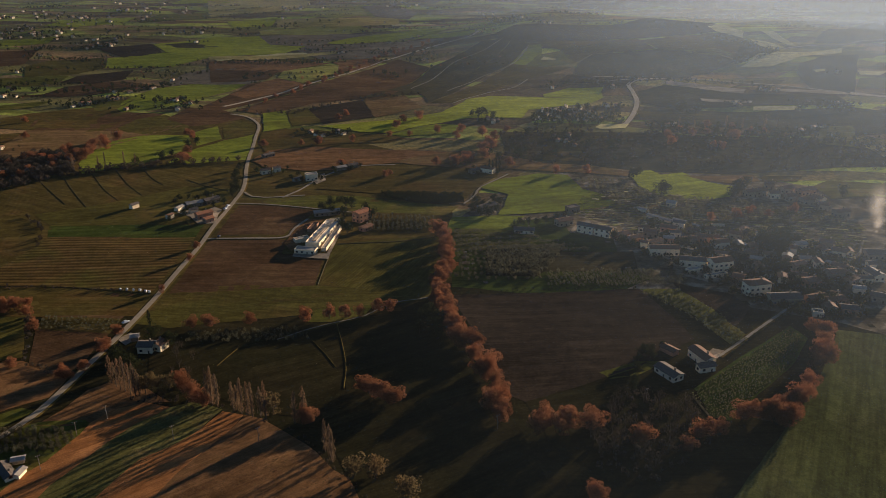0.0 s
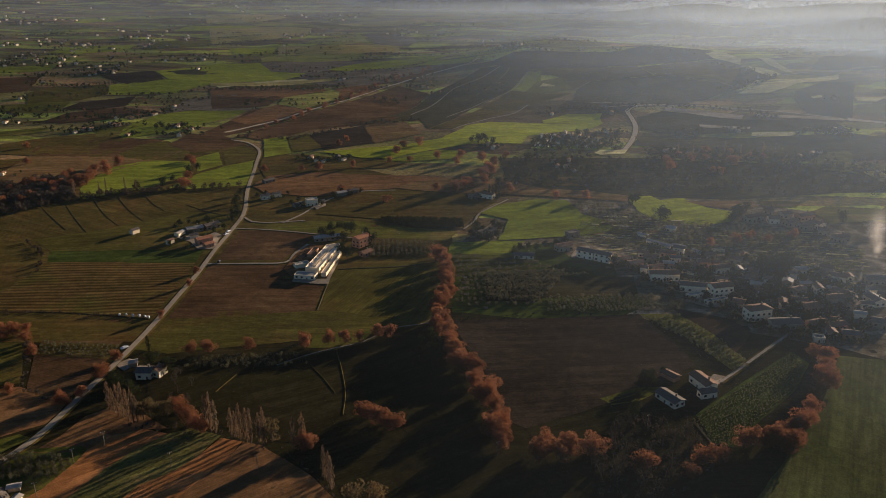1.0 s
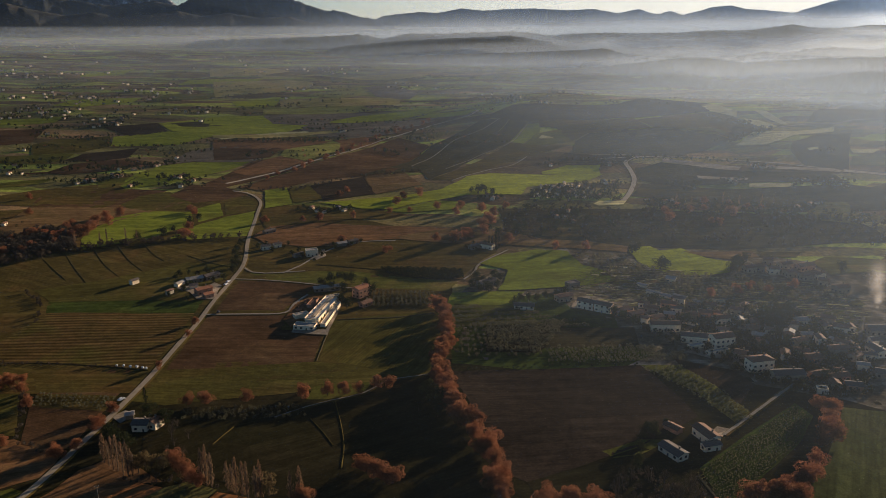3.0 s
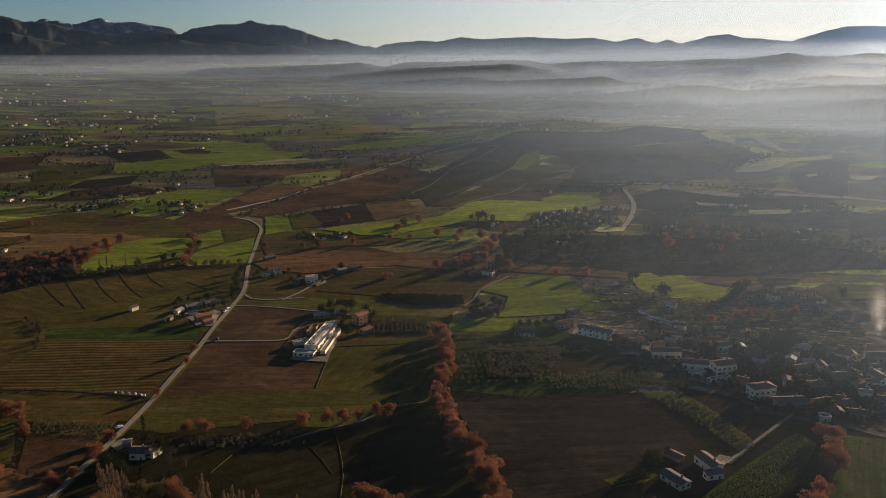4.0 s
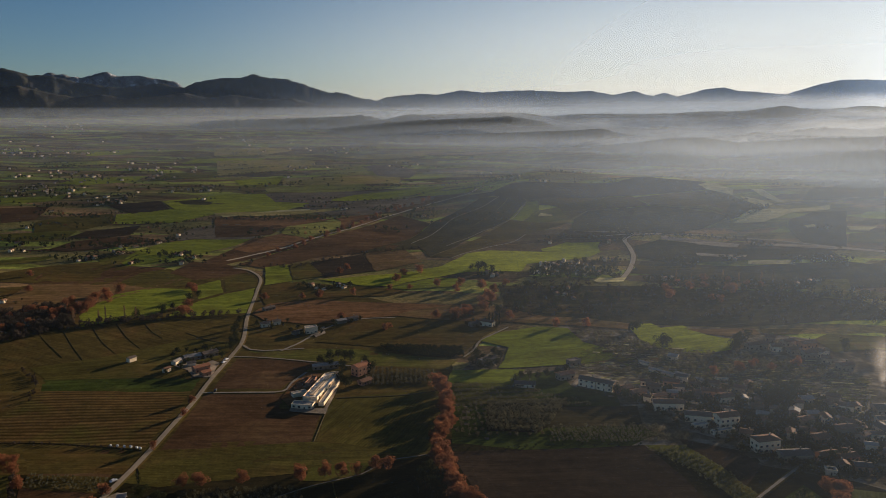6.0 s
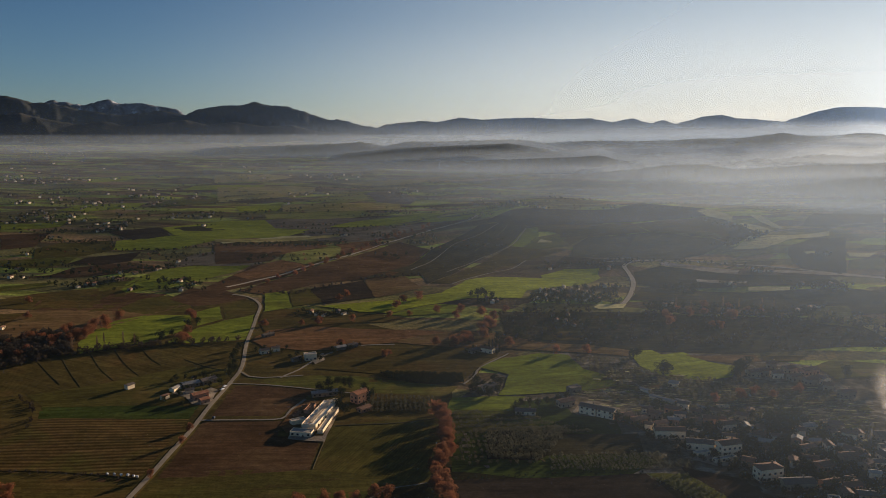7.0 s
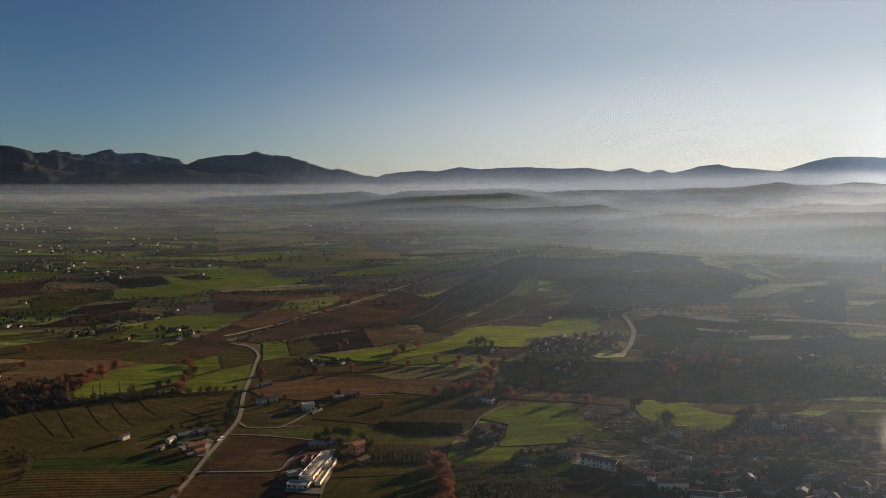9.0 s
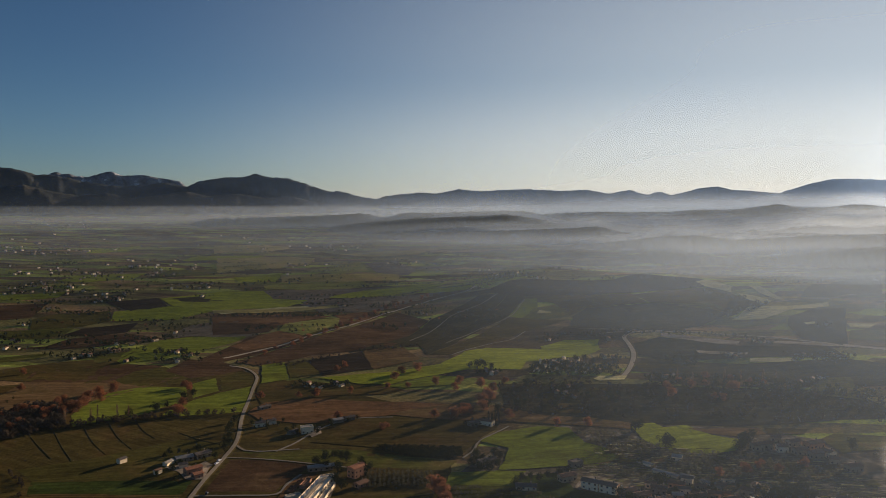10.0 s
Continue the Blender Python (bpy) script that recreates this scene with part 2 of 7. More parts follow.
def upland(name, label, crest, d, front, back, material, rough, seed, step=0.12, sink=25.0):
    """A range of hills: crest gives its skyline as (azimuth, height angle); it falls to the plain over front and back metres."""
    SKYLINES[name] = crest
    a0, a1 = crest[0][0], crest[-1][0]
    cols = int((a1 - a0) / step) + 1
    rows = [-1 + i / 14 for i in range(15)] + [i / 5 for i in range(1, 6)]
    verts, faces = [], []
    for j in range(cols):
        a = a0 + (a1 - a0) * j / (cols - 1)
        e = float(np.interp(a, [c[0] for c in crest], [c[1] for c in crest]))
        e += rough * 0.07 * noise.fractal((a * 2.6, seed, 0), 0.8, 2.0, 6)
        top = EYE + d * math.tan(radians(e))
        ends = smooth(0, 2.5, a - a0) * smooth(0, 2.5, a1 - a)
        for s in rows:
            spur = 0.35 * noise.fractal((a * 0.45, s * 1.3, seed), 1.0, 2.0, 5)
            q = s * (front if s < 0 else back) * (1 + (spur if s < 0 else 0))
            x, y = at_az(a, d + q)
            base = ground_z(x, y) - sink
            k = (1 - abs(s)) ** 1.15
            bumpy = rough * (top - base) * (0.24 if d > 4000 else 0.16) * noise.fractal((a * 1.1 + 7, s * 1.6, seed), 1.1, 2.0, 6) * min(1, -s * 4 if s < 0 else 0)
            verts.append((x, y, base + ((top - base) * k + bumpy) * ends))
    n = len(rows)
    for j in range(cols - 1):
        for i in range(n - 1):
            faces.append((j * n + i, (j + 1) * n + i, (j + 1) * n + i + 1, j * n + i + 1))
    return tagged(new(name, mesh_from(name, verts, faces, material, True)), label, "hills" if "hill" in name else "mountains", kind="structure")


def mist_bank(d, high, material, label, left=-46, turn=46, low=None, over=None):
    """A sheet of mist across the valley at d metres, from the ground up to a height angle, or lying along the skyline of a range."""
    cols, tiers, verts, faces = 180, 4, [], []
    for i in range(cols + 1):
        a = left + (turn - left) * i / cols
        x, y = at_az(a, d)
        if over:
            e = float(np.interp(a, [c[0] for c in SKYLINES[over]], [c[1] for c in SKYLINES[over]]))
            z0, z1 = (EYE + d * math.tan(radians(e + k)) for k in (low, high))
        else:
            z0, z1 = ground_z(x, y) - 0.5 if low is None else EYE + d * math.tan(radians(low)), EYE + d * math.tan(radians(high))
        verts += [(x, y, z0 + (z1 - z0) * k / tiers) for k in range(tiers + 1)]
    n = tiers + 1
    for i in range(cols):
        faces += [(i * n + k, i * n + n + k, i * n + n + k + 1, i * n + k + 1) for k in range(tiers)]
    me = mesh_from("mist", verts, faces, material, True)
    layer = me.uv_layers.new(name="UVMap")
    for loop in me.loops:
        layer.data[loop.index].uv = (loop.vertex_index // n / cols, loop.vertex_index % n / tiers)
    return tagged(new("mist", me), label, "mist", kind="stuff")


build_ground()
FAR_WOODS = upland_material("far_forest", (0.015, 0.02, 0.022), (0.034, 0.034, 0.028), (0.13, 0.094, 0.066), 0.006)
HILL_WOODS = upland_material("hill_woods", (0.03, 0.032, 0.016), (0.05, 0.052, 0.022), (0.085, 0.075, 0.03), 0.006)
SNOW = upland_material("snowy_tops", (0.05, 0.055, 0.065), (0.2, 0.21, 0.23), (0.85, 0.86, 0.9), 0.02)
upland("mountain_snow_range", "distant mountain range with a snowy peak", [(-28.51, 1.35), (-27.21, 1.83), (-25.58, 1.64), (-24.25, 1.40), (-23.22, 1.67), (-22.79, 1.83), (-22.00, 1.53), (-20.76, 1.59), (-19.69, 1.40), (-18.24, 1.19), (-17.32, 0.88), (-16.02, 0.50)], 4820, 150, 60, SNOW, 1.0, 3)
upland("mountain_range_west", "dark forested mountain range above the mist", [(-40.55, 1.48), (-37.58, 2.02), (-32.71, 1.74), (-29.10, 1.98), (-28.32, 1.89), (-27.22, 1.55), (-25.92, 1.49), (-24.26, 1.10), (-22.03, 0.78), (-20.43, 0.94), (-19.27, 1.10), (-17.88, 0.80), (-17.05, 1.19), (-15.23, 1.48), (-14.09, 1.48), (-13.23, 1.77), (-12.54, 1.53), (-10.98, 1.42), (-9.60, 0.99), (-8.21, 0.51), (-7.21, 0.51), (-5.80, 0.10), (-4.58, -0.06), (-3.36, -0.39), (-0.90, -0.72)], 4650, 230, 100, FAR_WOODS, 1.0, 11)
upland("mountain_foothills", "dark wooded foothills below the mountain range", [(-40.61, 0.53), (-37.66, 0.74), (-32.19, 0.58), (-29.16, 0.74), (-27.89, 0.89), (-26.29, 0.47), (-24.64, 0.18), (-22.92, 0.37), (-21.53, 0.03), (-19.36, 0.26), (-17.89, 0.49), (-16.40, 0.14), (-14.50, 0.34), (-12.57, 0.02), (-10.61, 0.10), (-9.02, -0.30), (-7.02, -0.46), (-5.40, -0.79), (-2.54, -1.12)], 4330, 260, 60, FAR_WOODS, 0.5, 17)
upland("mountain_range_middle", "low blue mountain ridge above the mist", [(-6.61, -0.22), (-4.98, 0.02), (-3.35, 0.26), (-1.51, 0.43), (-0.29, 0.35), (1.23, 0.67), (2.78, 0.51), (4.82, 0.63), (6.24, 0.66), (8.46, 0.54), (10.45, 0.61), (12.03, 0.33), (13.39, 0.61), (14.55, 0.25), (15.50, 0.48), (16.27, 0.21), (17.20, 0.44), (18.12, 0.71), (19.22, 0.82), (20.32, 0.58), (21.57, 0.50), (23.50, 0.31), (25.21, 0.01), (27.86, -0.47)], 4700, 220, 100, FAR_WOODS, 0.6, 23)
upland("mountain_east", "broad hazy mountain rising from the mist", [(20.00, -0.68), (21.77, -0.22), (22.81, 0.23), (23.83, 0.57), (25.17, 1.00), (26.33, 1.25), (27.46, 1.27), (29.31, 1.18), (32.10, 0.97), (36.01, 1.38), (41.03, 0.98)], 4550, 230, 200, FAR_WOODS, 0.5, 31)
upland("hill_range_farthest", "wooded hills drowned in mist", [(-19.05, -1.52), (-15.31, -1.39), (-11.42, -1.30), (-7.83, -1.19), (-5.81, -1.08), (-4.18, -1.37), (-2.54, -1.04), (-0.49, -1.04), (1.97, -0.96), (4.83, -0.88), (6.25, -0.96), (7.27, -1.16), (8.88, -1.04), (11.26, -0.95), (13.22, -0.98), (15.92, -0.93), (18.16, -0.77), (20.36, -0.76), (22.13, -0.52), (23.18, -0.37), (24.22, -0.55), (25.90, -0.58), (27.85, -0.36), (29.38, -0.50), (33.32, -0.34), (38.70, -0.45)], 3520, 300, 100, HILL_WOODS, 1.0, 41)
upland("hill_range_far", "wooded hills in valley mist", [(-9.85, -2.23), (-7.44, -1.92), (-5.00, -1.69), (-2.54, -1.49), (-0.08, -1.37), (1.97, -1.29), (4.83, -1.16), (7.27, -1.53), (9.29, -2.01), (11.28, -1.83), (13.63, -1.94), (15.94, -1.80), (17.83, -1.98), (20.03, -1.76), (22.18, -1.74), (24.59, -1.48), (26.59, -1.24), (28.53, -1.25), (31.90, -0.97), (38.73, -1.06)], 3200, 280, 90, HILL_WOODS, 1.0, 47)
upland("hill_range_middle", "long wooded ridge in valley mist", [(-9.87, -3.21), (-8.26, -2.98), (-5.42, -2.71), (-2.55, -2.56), (0.74, -2.44), (4.02, -2.35), (7.28, -2.22), (9.29, -2.13), (11.28, -1.99), (12.86, -2.38), (14.81, -2.52), (16.33, -2.43), (18.21, -2.40), (20.41, -2.37), (21.66, -2.09), (22.89, -2.18), (24.27, -1.90), (25.95, -1.76), (27.92, -1.88), (31.92, -1.39), (38.75, -1.41)], 2880, 280, 90, HILL_WOODS, 1.0, 53)
upland("hill_range_near", "rolling hill with woods and fields", [(-5.83, -3.89), (-3.38, -3.66), (-0.08, -3.55), (3.21, -3.58), (6.48, -3.45), (9.31, -3.38), (11.30, -3.20), (13.65, -2.93), (15.96, -2.63), (18.21, -2.56), (20.42, -2.83), (22.91, -2.64), (25.31, -2.44), (27.29, -2.36), (29.46, -2.24), (33.41, -2.05), (38.78, -1.85)], 2580, 280, 90, HILL_WOODS, 1.0, 59)
upland("hill_range_ridge", "low field-covered hill in thin mist", [(1.57, -4.90), (4.04, -4.73), (7.31, -4.58), (10.53, -4.34), (13.68, -3.97), (15.98, -3.62), (18.25, -3.89), (20.47, -4.14), (22.95, -3.88), (25.35, -3.55), (27.65, -3.19), (29.50, -3.07), (33.45, -2.84), (38.82, -2.50)], 2280, 260, 90, HILL_WOODS, 1.0, 67)

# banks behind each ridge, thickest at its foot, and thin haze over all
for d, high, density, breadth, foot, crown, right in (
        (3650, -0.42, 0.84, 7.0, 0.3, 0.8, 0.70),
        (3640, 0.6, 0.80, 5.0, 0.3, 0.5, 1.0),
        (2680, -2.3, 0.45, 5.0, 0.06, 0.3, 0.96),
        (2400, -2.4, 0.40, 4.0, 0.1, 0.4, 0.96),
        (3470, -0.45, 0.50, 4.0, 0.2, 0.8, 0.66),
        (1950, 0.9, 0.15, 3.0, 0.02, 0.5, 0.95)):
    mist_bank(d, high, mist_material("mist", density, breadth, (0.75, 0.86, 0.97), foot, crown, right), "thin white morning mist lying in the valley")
for d, over, low, high, density, breadth, right in (
        (3650, "hill_range_farthest", -0.5, 0.95, 0.85, 3.0, 0.92),
        (3320, "hill_range_far", -0.5, 0.85, 0.88, 5.0, 0.90),
        (2990, "hill_range_middle", -0.5, 1.0, 0.84, 4.0, 0.93),
        (2680, "hill_range_near", -0.6, 1.2, 0.64, 4.0, 0.97),
        (2400, "hill_range_ridge", -0.6, 1.3, 0.36, 3.0, 0.97)):
    mist_bank(d, high, mist_material("mist", density, breadth, (0.75, 0.86, 0.97), 0.36, 0.5, right), "white mist lying between the hills", low=low, over=over)
# tinted sheets stand in for distance haze; the nearest ones lift the village darks
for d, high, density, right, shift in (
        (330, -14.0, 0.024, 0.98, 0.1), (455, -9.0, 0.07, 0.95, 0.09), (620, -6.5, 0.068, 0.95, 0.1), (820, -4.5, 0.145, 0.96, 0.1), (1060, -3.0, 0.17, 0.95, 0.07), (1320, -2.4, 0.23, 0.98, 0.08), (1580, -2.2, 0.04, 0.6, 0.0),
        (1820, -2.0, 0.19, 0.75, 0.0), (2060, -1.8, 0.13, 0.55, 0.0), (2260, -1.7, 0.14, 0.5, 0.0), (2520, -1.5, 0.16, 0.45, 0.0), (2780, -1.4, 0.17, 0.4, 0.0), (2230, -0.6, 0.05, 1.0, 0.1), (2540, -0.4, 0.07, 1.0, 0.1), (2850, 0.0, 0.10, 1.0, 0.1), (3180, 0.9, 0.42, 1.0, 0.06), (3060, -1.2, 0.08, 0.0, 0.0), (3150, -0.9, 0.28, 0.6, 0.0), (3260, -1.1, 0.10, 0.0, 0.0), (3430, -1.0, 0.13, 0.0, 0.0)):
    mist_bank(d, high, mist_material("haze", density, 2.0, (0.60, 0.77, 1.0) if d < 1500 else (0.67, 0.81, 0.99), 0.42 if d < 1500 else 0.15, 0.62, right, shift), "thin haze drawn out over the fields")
# aerial blue of the mountains is put into the tint of these sheets
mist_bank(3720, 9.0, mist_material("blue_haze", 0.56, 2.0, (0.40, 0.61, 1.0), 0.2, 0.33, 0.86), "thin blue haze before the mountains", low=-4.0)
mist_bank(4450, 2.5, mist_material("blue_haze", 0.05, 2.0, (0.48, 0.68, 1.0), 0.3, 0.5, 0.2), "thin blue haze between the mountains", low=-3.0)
# two veils added to brighten the sky; its glow is their tint and density
mist_bank(4920, 9.0, mist_material("horizon_veil", 0.38, 0.6, (0.93, 0.92, 0.91), 0.25, 0.4, 1.0, 0.0, True), "pale haze veil added to brighten the horizon sky", turn=33.5, low=-3.0)
mist_bank(4930, 26.0, mist_material("sky_veil", 0.36, 0.6, (0.75, 0.89, 0.97), 0.12, 0.4, 1.0, 0.02, True), "added high veil brightening the sky towards the sun", turn=33.5, low=-3.0)
# veil added close to the camera; imitates lens glare by lifting the darks
mist_bank(140, 12.0, mist_material("near_veil", 0.011, 1.5, (0.60, 0.78, 1.0), 0.3, 0.7, 0.55, 0.05), "added near veil that lifts dark tones like lens glare", low=-48.0)


# ------------------------------------------------------------------ fields and roads
def inside(x, y, ring):
    hit, j = False, len(ring) - 1
    for i in range(len(ring)):
        (xi, yi), (xj, yj) = ring[i], ring[j]
        if (yi > y) != (yj > y) and x < (xj - xi) * (y - yi) / (yj - yi) + xi:
            hit = not hit
        j = i
    return hit


LAYER, CLEAR = [0], []


def field(kind, ring, label, rows=0.0, ragged=1.0, over=0.0):
    """A field laid on the ground: its outline with slightly ragged edges, cut into a net that follows the lie of the land."""
    LAYER[0] += 1
    if kind in ("green", "bright", "pale", "dusk", "brown", "dry"):
        CLEAR.append(ring)
    lift = 0.02 + 0.0015 * LAYER[0] if LAYER[0] > 3 else -0.06 + 0.015 * LAYER[0]
    turn = Matrix.Rotation(radians(-rows), 2)
    cx, cy = sum(p[0] for p in ring) / len(ring), sum(p[1] for p in ring) / len(ring)
    edge = []
    for (x0, y0), (x1, y1) in zip(ring, ring[1:] + ring[:1]):
        far = math.hypot(x1 - x0, y1 - y0)
        cuts = max(1, min(40, int(far / max(5, math.hypot(x0, y0) * 0.015))))
        for i in range(cuts):
            k = i / cuts
            x, y = x0 + (x1 - x0) * k, y0 + (y1 - y0) * k
            w = ragged * min(3.0, 0.0025 * math.hypot(x, y))
            edge.append((x + w * noise.noise((x * 0.07, y * 0.07, 3)), y + w * noise.noise((x * 0.07, y * 0.07, 9))))
    bm = bmesh.new()
    bm.faces.new([bm.verts.new((x, y, 0)) for x, y in edge])
    d = math.hypot(cx, cy)
    step = 10.0 if d < 1000 else 20.0 if d < 2600 else 50.0
    for axis in (0, 1):
        lo, hi = min(p[axis] for p in edge), max(p[axis] for p in edge)
        c = math.ceil(lo / step) * step + 0.001
        while c < hi:
            n = [0, 0, 0]
            n[axis] = 1
            o = [0, 0, 0]
            o[axis] = c
            bmesh.ops.bisect_plane(bm, geom=bm.verts[:] + bm.edges[:] + bm.faces[:], plane_co=o, plane_no=n)
            c += step
    bmesh.ops.triangulate(bm, faces=bm.faces[:])
    for v in bm.verts:
        x, y = v.co.x, v.co.y
        v.co.z = ground_z(x, y) + lift * (1.0 if d < 600 else 2.0) + over
        p = turn @ Vector((x - cx, y - cy))
        v.co.x, v.co.y = p.x, p.y
    bmesh.ops.recalc_face_normals(bm, faces=bm.faces[:])
    if sum(f.normal.z for f in bm.faces) < 0:
        bmesh.ops.reverse_faces(bm, faces=bm.faces[:])
    me = bpy.data.meshes.new("field")
    bm.to_mesh(me)
    bm.free()
    me.materials.append(FIELDS[kind])
    ob = new("field", me)
    ob.matrix_world = pose(cx, cy, 0, 0, 0, rows)
    return tagged(ob, label, "field", kind="structure")


def smooth_line(points, step):
    """A smooth line through the points, cut into steps."""
    out = []
    for i in range(len(points) - 1):
        a, b = Vector(points[i]), Vector(points[i + 1])
        before = Vector(points[i - 1]) if i else a * 2 - b
        after = Vector(points[i + 2]) if i + 2 < len(points) else b * 2 - a
        n = max(1, int((b - a).length / step))
        for j in range(n):
            t = j / n
            out.append(0.5 * ((2 * a) + (b - before) * t + (2 * before - 5 * a + 4 * b - after) * t * t + (3 * a - before - 3 * b + after) * t ** 3))
    out.append(Vector(points[-1]))
    return out


def road(name, points, width, material, label, lift=0.0, verge=True):
    LAYER[0] += 1
    line = smooth_line(points, 6.0)
    verts, faces = [], []
    for i, p in enumerate(line):
        d = (line[min(i + 1, len(line) - 1)] - line[max(i - 1, 0)]).normalized()
        side = Vector((d.y, -d.x))
        r = math.hypot(p.x, p.y)
        w = width / 2 * (1 + 0.10 * noise.noise((p.x * 0.1, p.y * 0.1, 4)))
        z = ground_z(p.x, p.y) + 0.10 + 0.0015 * LAYER[0] + lift
        shoulder = (1.1 if verge else 0.2) / w
        for k, drop in ((-1.0 - shoulder, -0.3), (-1.0, 0), (0.0, 0.03), (1.0, 0), (1.0 + shoulder, -0.3)):
            verts.append((p.x + side.x * w * k, p.y + side.y * w * k, z + drop))
    for i in range(len(line) - 1):
        for j in range(4):
            faces.append((i * 5 + j, i * 5 + j + 1, i * 5 + j + 6, i * 5 + j + 5))
    me = mesh_from(name, verts, faces, material, False)
    if verge:
        me.materials.append(FIELDS["dull"])
        for i, f in enumerate(me.polygons):
            f.material_index = 1 if i % 4 in (0, 3) else 0
    return tagged(new(name, me), label, "road", kind="structure")


ASPHALT = plain_material("worn_pale_asphalt", (0.25, 0.205, 0.145), (0.34, 0.28, 0.20), 0.3)
GRAVEL = plain_material("pale_gravel", (0.20, 0.17, 0.13), (0.30, 0.26, 0.20), 0.6)
PALE_GRAVEL = plain_material("chalky_gravel", (0.36, 0.30, 0.21), (0.48, 0.40, 0.29), 0.5)
TRACK = plain_material("earth_track", (0.19, 0.16, 0.115), (0.27, 0.23, 0.17), 0.4)

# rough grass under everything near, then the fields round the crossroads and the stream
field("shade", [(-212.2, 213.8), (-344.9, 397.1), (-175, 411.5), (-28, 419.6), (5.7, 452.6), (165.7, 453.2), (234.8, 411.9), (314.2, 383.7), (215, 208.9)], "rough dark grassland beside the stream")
field("village", [(2.5, 546.2), (55.9, 643.9), (116.6, 694.1), (259.5, 674.7), (359.4, 608.3), (400.6, 542.6), (274.9, 346.8), (222.5, 386.2), (155.2, 419.3), (5.6, 444.1)], "rough grass plots round the village")
field("deep", [(6.6, 545.6), (85.9, 565.2), (91.9, 530.5), (121.1, 520), (116.2, 480.2), (130.3, 450.2), (104.2, 425.9), (51.5, 427.1), (5.4, 437.8)], "dark green grass under the olive groves", 4)
# ground between the olive rows takes the painted shade colour
field("shade", [(29.4, 500.3), (83.9, 502.3), (75.2, 481), (64, 459.2), (58.9, 451.9), (27, 453.3)], "dark ground under close olive rows", 3)
field("dull", [(-312.4, 396.2), (-570.3, 790), (-234.7, 913.3), (8.4, 714.1), (5.6, 444.1), (-154.2, 397.6)], "rough grass between the valley fields")
field("fallow", [(-236.6, 340.5), (-212.1, 347.7), (-182, 332.1), (-182.6, 314.6), (-209.9, 293.1)], "dry brown stubble field beside the road", 20)
field("grass", [(-209.5, 292.3), (-190.9, 304.8), (-183.8, 302), (-200.4, 276.1)], "rough green verge beside the road")
field("olive", [(-267.5, 395.3), (-234.9, 397.5), (-213.8, 351), (-239.8, 346.2)], "sunlit green crop field with fine rows", 50)
field("brown", [(-221.8, 380.9), (-180, 376.2), (-180.6, 347.1), (-183.9, 335.3), (-206.1, 342.3)], "dark brown ploughed field beside the road", 20)
field("brown", [(-244.9, 431.6), (-176.8, 428.1), (-179.3, 393.7), (-224.5, 395.8)], "brown ploughed field beside the road", 5)
field("dull", [(-224.5, 395.8), (-179.3, 393.7), (-179.4, 376.2), (-220.5, 379.6)], "dull green strip of low shrubs beside the road", 5)
field("fallow", [(-178.6, 290), (-172.2, 303.1), (-168.2, 320.8), (-158.3, 329.8), (-139.3, 320.2), (-125.8, 309.8), (-136, 309.2), (-149.1, 302.9), (-154.9, 292.4), (-163.9, 290.2)], "ploughed brown field streaked by long poplar shadows", -25)
field("grass", [(-196.6, 282.1), (-187.5, 288.1), (-177.6, 293.1), (-158.7, 295.5), (-155.1, 292.9), (-156, 283.4), (-161.9, 264.9), (-168.2, 254.5), (-170.7, 246.5), (-175, 242.3)], "rough grass round an olive grove")
field("earth", [(-170.7, 246.5), (-168.2, 254.5), (-161.9, 264.9), (-156, 283.4), (-155.1, 292.9), (-149.3, 303.4), (-136.2, 309.6), (-124.4, 305.3), (-134.8, 291.5), (-142, 278.7), (-146.3, 266.1), (-153.3, 251.2), (-155.6, 237.8), (-170.3, 237.6)], "strip of bare red-brown earth", 38)
field("rough", [(-155.6, 237.8), (-153.3, 251.2), (-146.3, 266.1), (-142, 278.7), (-134.8, 291.5), (-124.4, 305.3), (-114.5, 311), (-99.9, 304.8), (-106.6, 288.1), (-114.8, 275.5), (-123.8, 267.6), (-129.3, 254.7), (-135, 238)], "strip of rough green grass streaked with shadows", 38)
field("earth", [(-135, 238), (-129.3, 254.7), (-123.8, 267.6), (-114.8, 275.5), (-106.6, 288.1), (-99.4, 303), (-89.7, 299.9), (-93.7, 285.6), (-99.7, 272.5), (-106.7, 257.5), (-112.1, 237.8)], "strip of bare orange-brown earth", 38)
field("fallow", [(-112.1, 237.8), (-106.7, 257.5), (-99.7, 272.5), (-93.7, 285.6), (-89.2, 299.9), (-80.3, 297.5), (-63.8, 282.2), (-52.6, 272.2), (-43.6, 260.4), (-31.8, 250.9), (-19.9, 237.8)], "brown fallow field with long shadows", 38)
# shade over these two meadows is put into the field colour
field("shade", [(-154.2, 362.9), (-131.7, 370), (-95.7, 376.9), (-69.8, 387.4), (-57, 384.2), (-46.4, 324.6), (-56.3, 296.7), (-71.9, 299.4), (-94.4, 308.9), (-121.2, 320.3), (-139.3, 320.2)], "dark meadow with tree shade painted into its grass", 30)
field("shade", [(-56, 376.4), (-7.6, 397.7), (4.8, 370), (22.2, 306.1), (33.4, 287.9), (46.6, 228.7), (-25.4, 228.5), (-56.5, 298.8), (-45.7, 319.4)], "large dark field with shade painted into its grass", 30)
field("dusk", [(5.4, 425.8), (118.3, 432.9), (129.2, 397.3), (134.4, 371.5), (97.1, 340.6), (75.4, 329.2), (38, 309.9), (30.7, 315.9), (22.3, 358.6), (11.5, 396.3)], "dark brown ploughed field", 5)
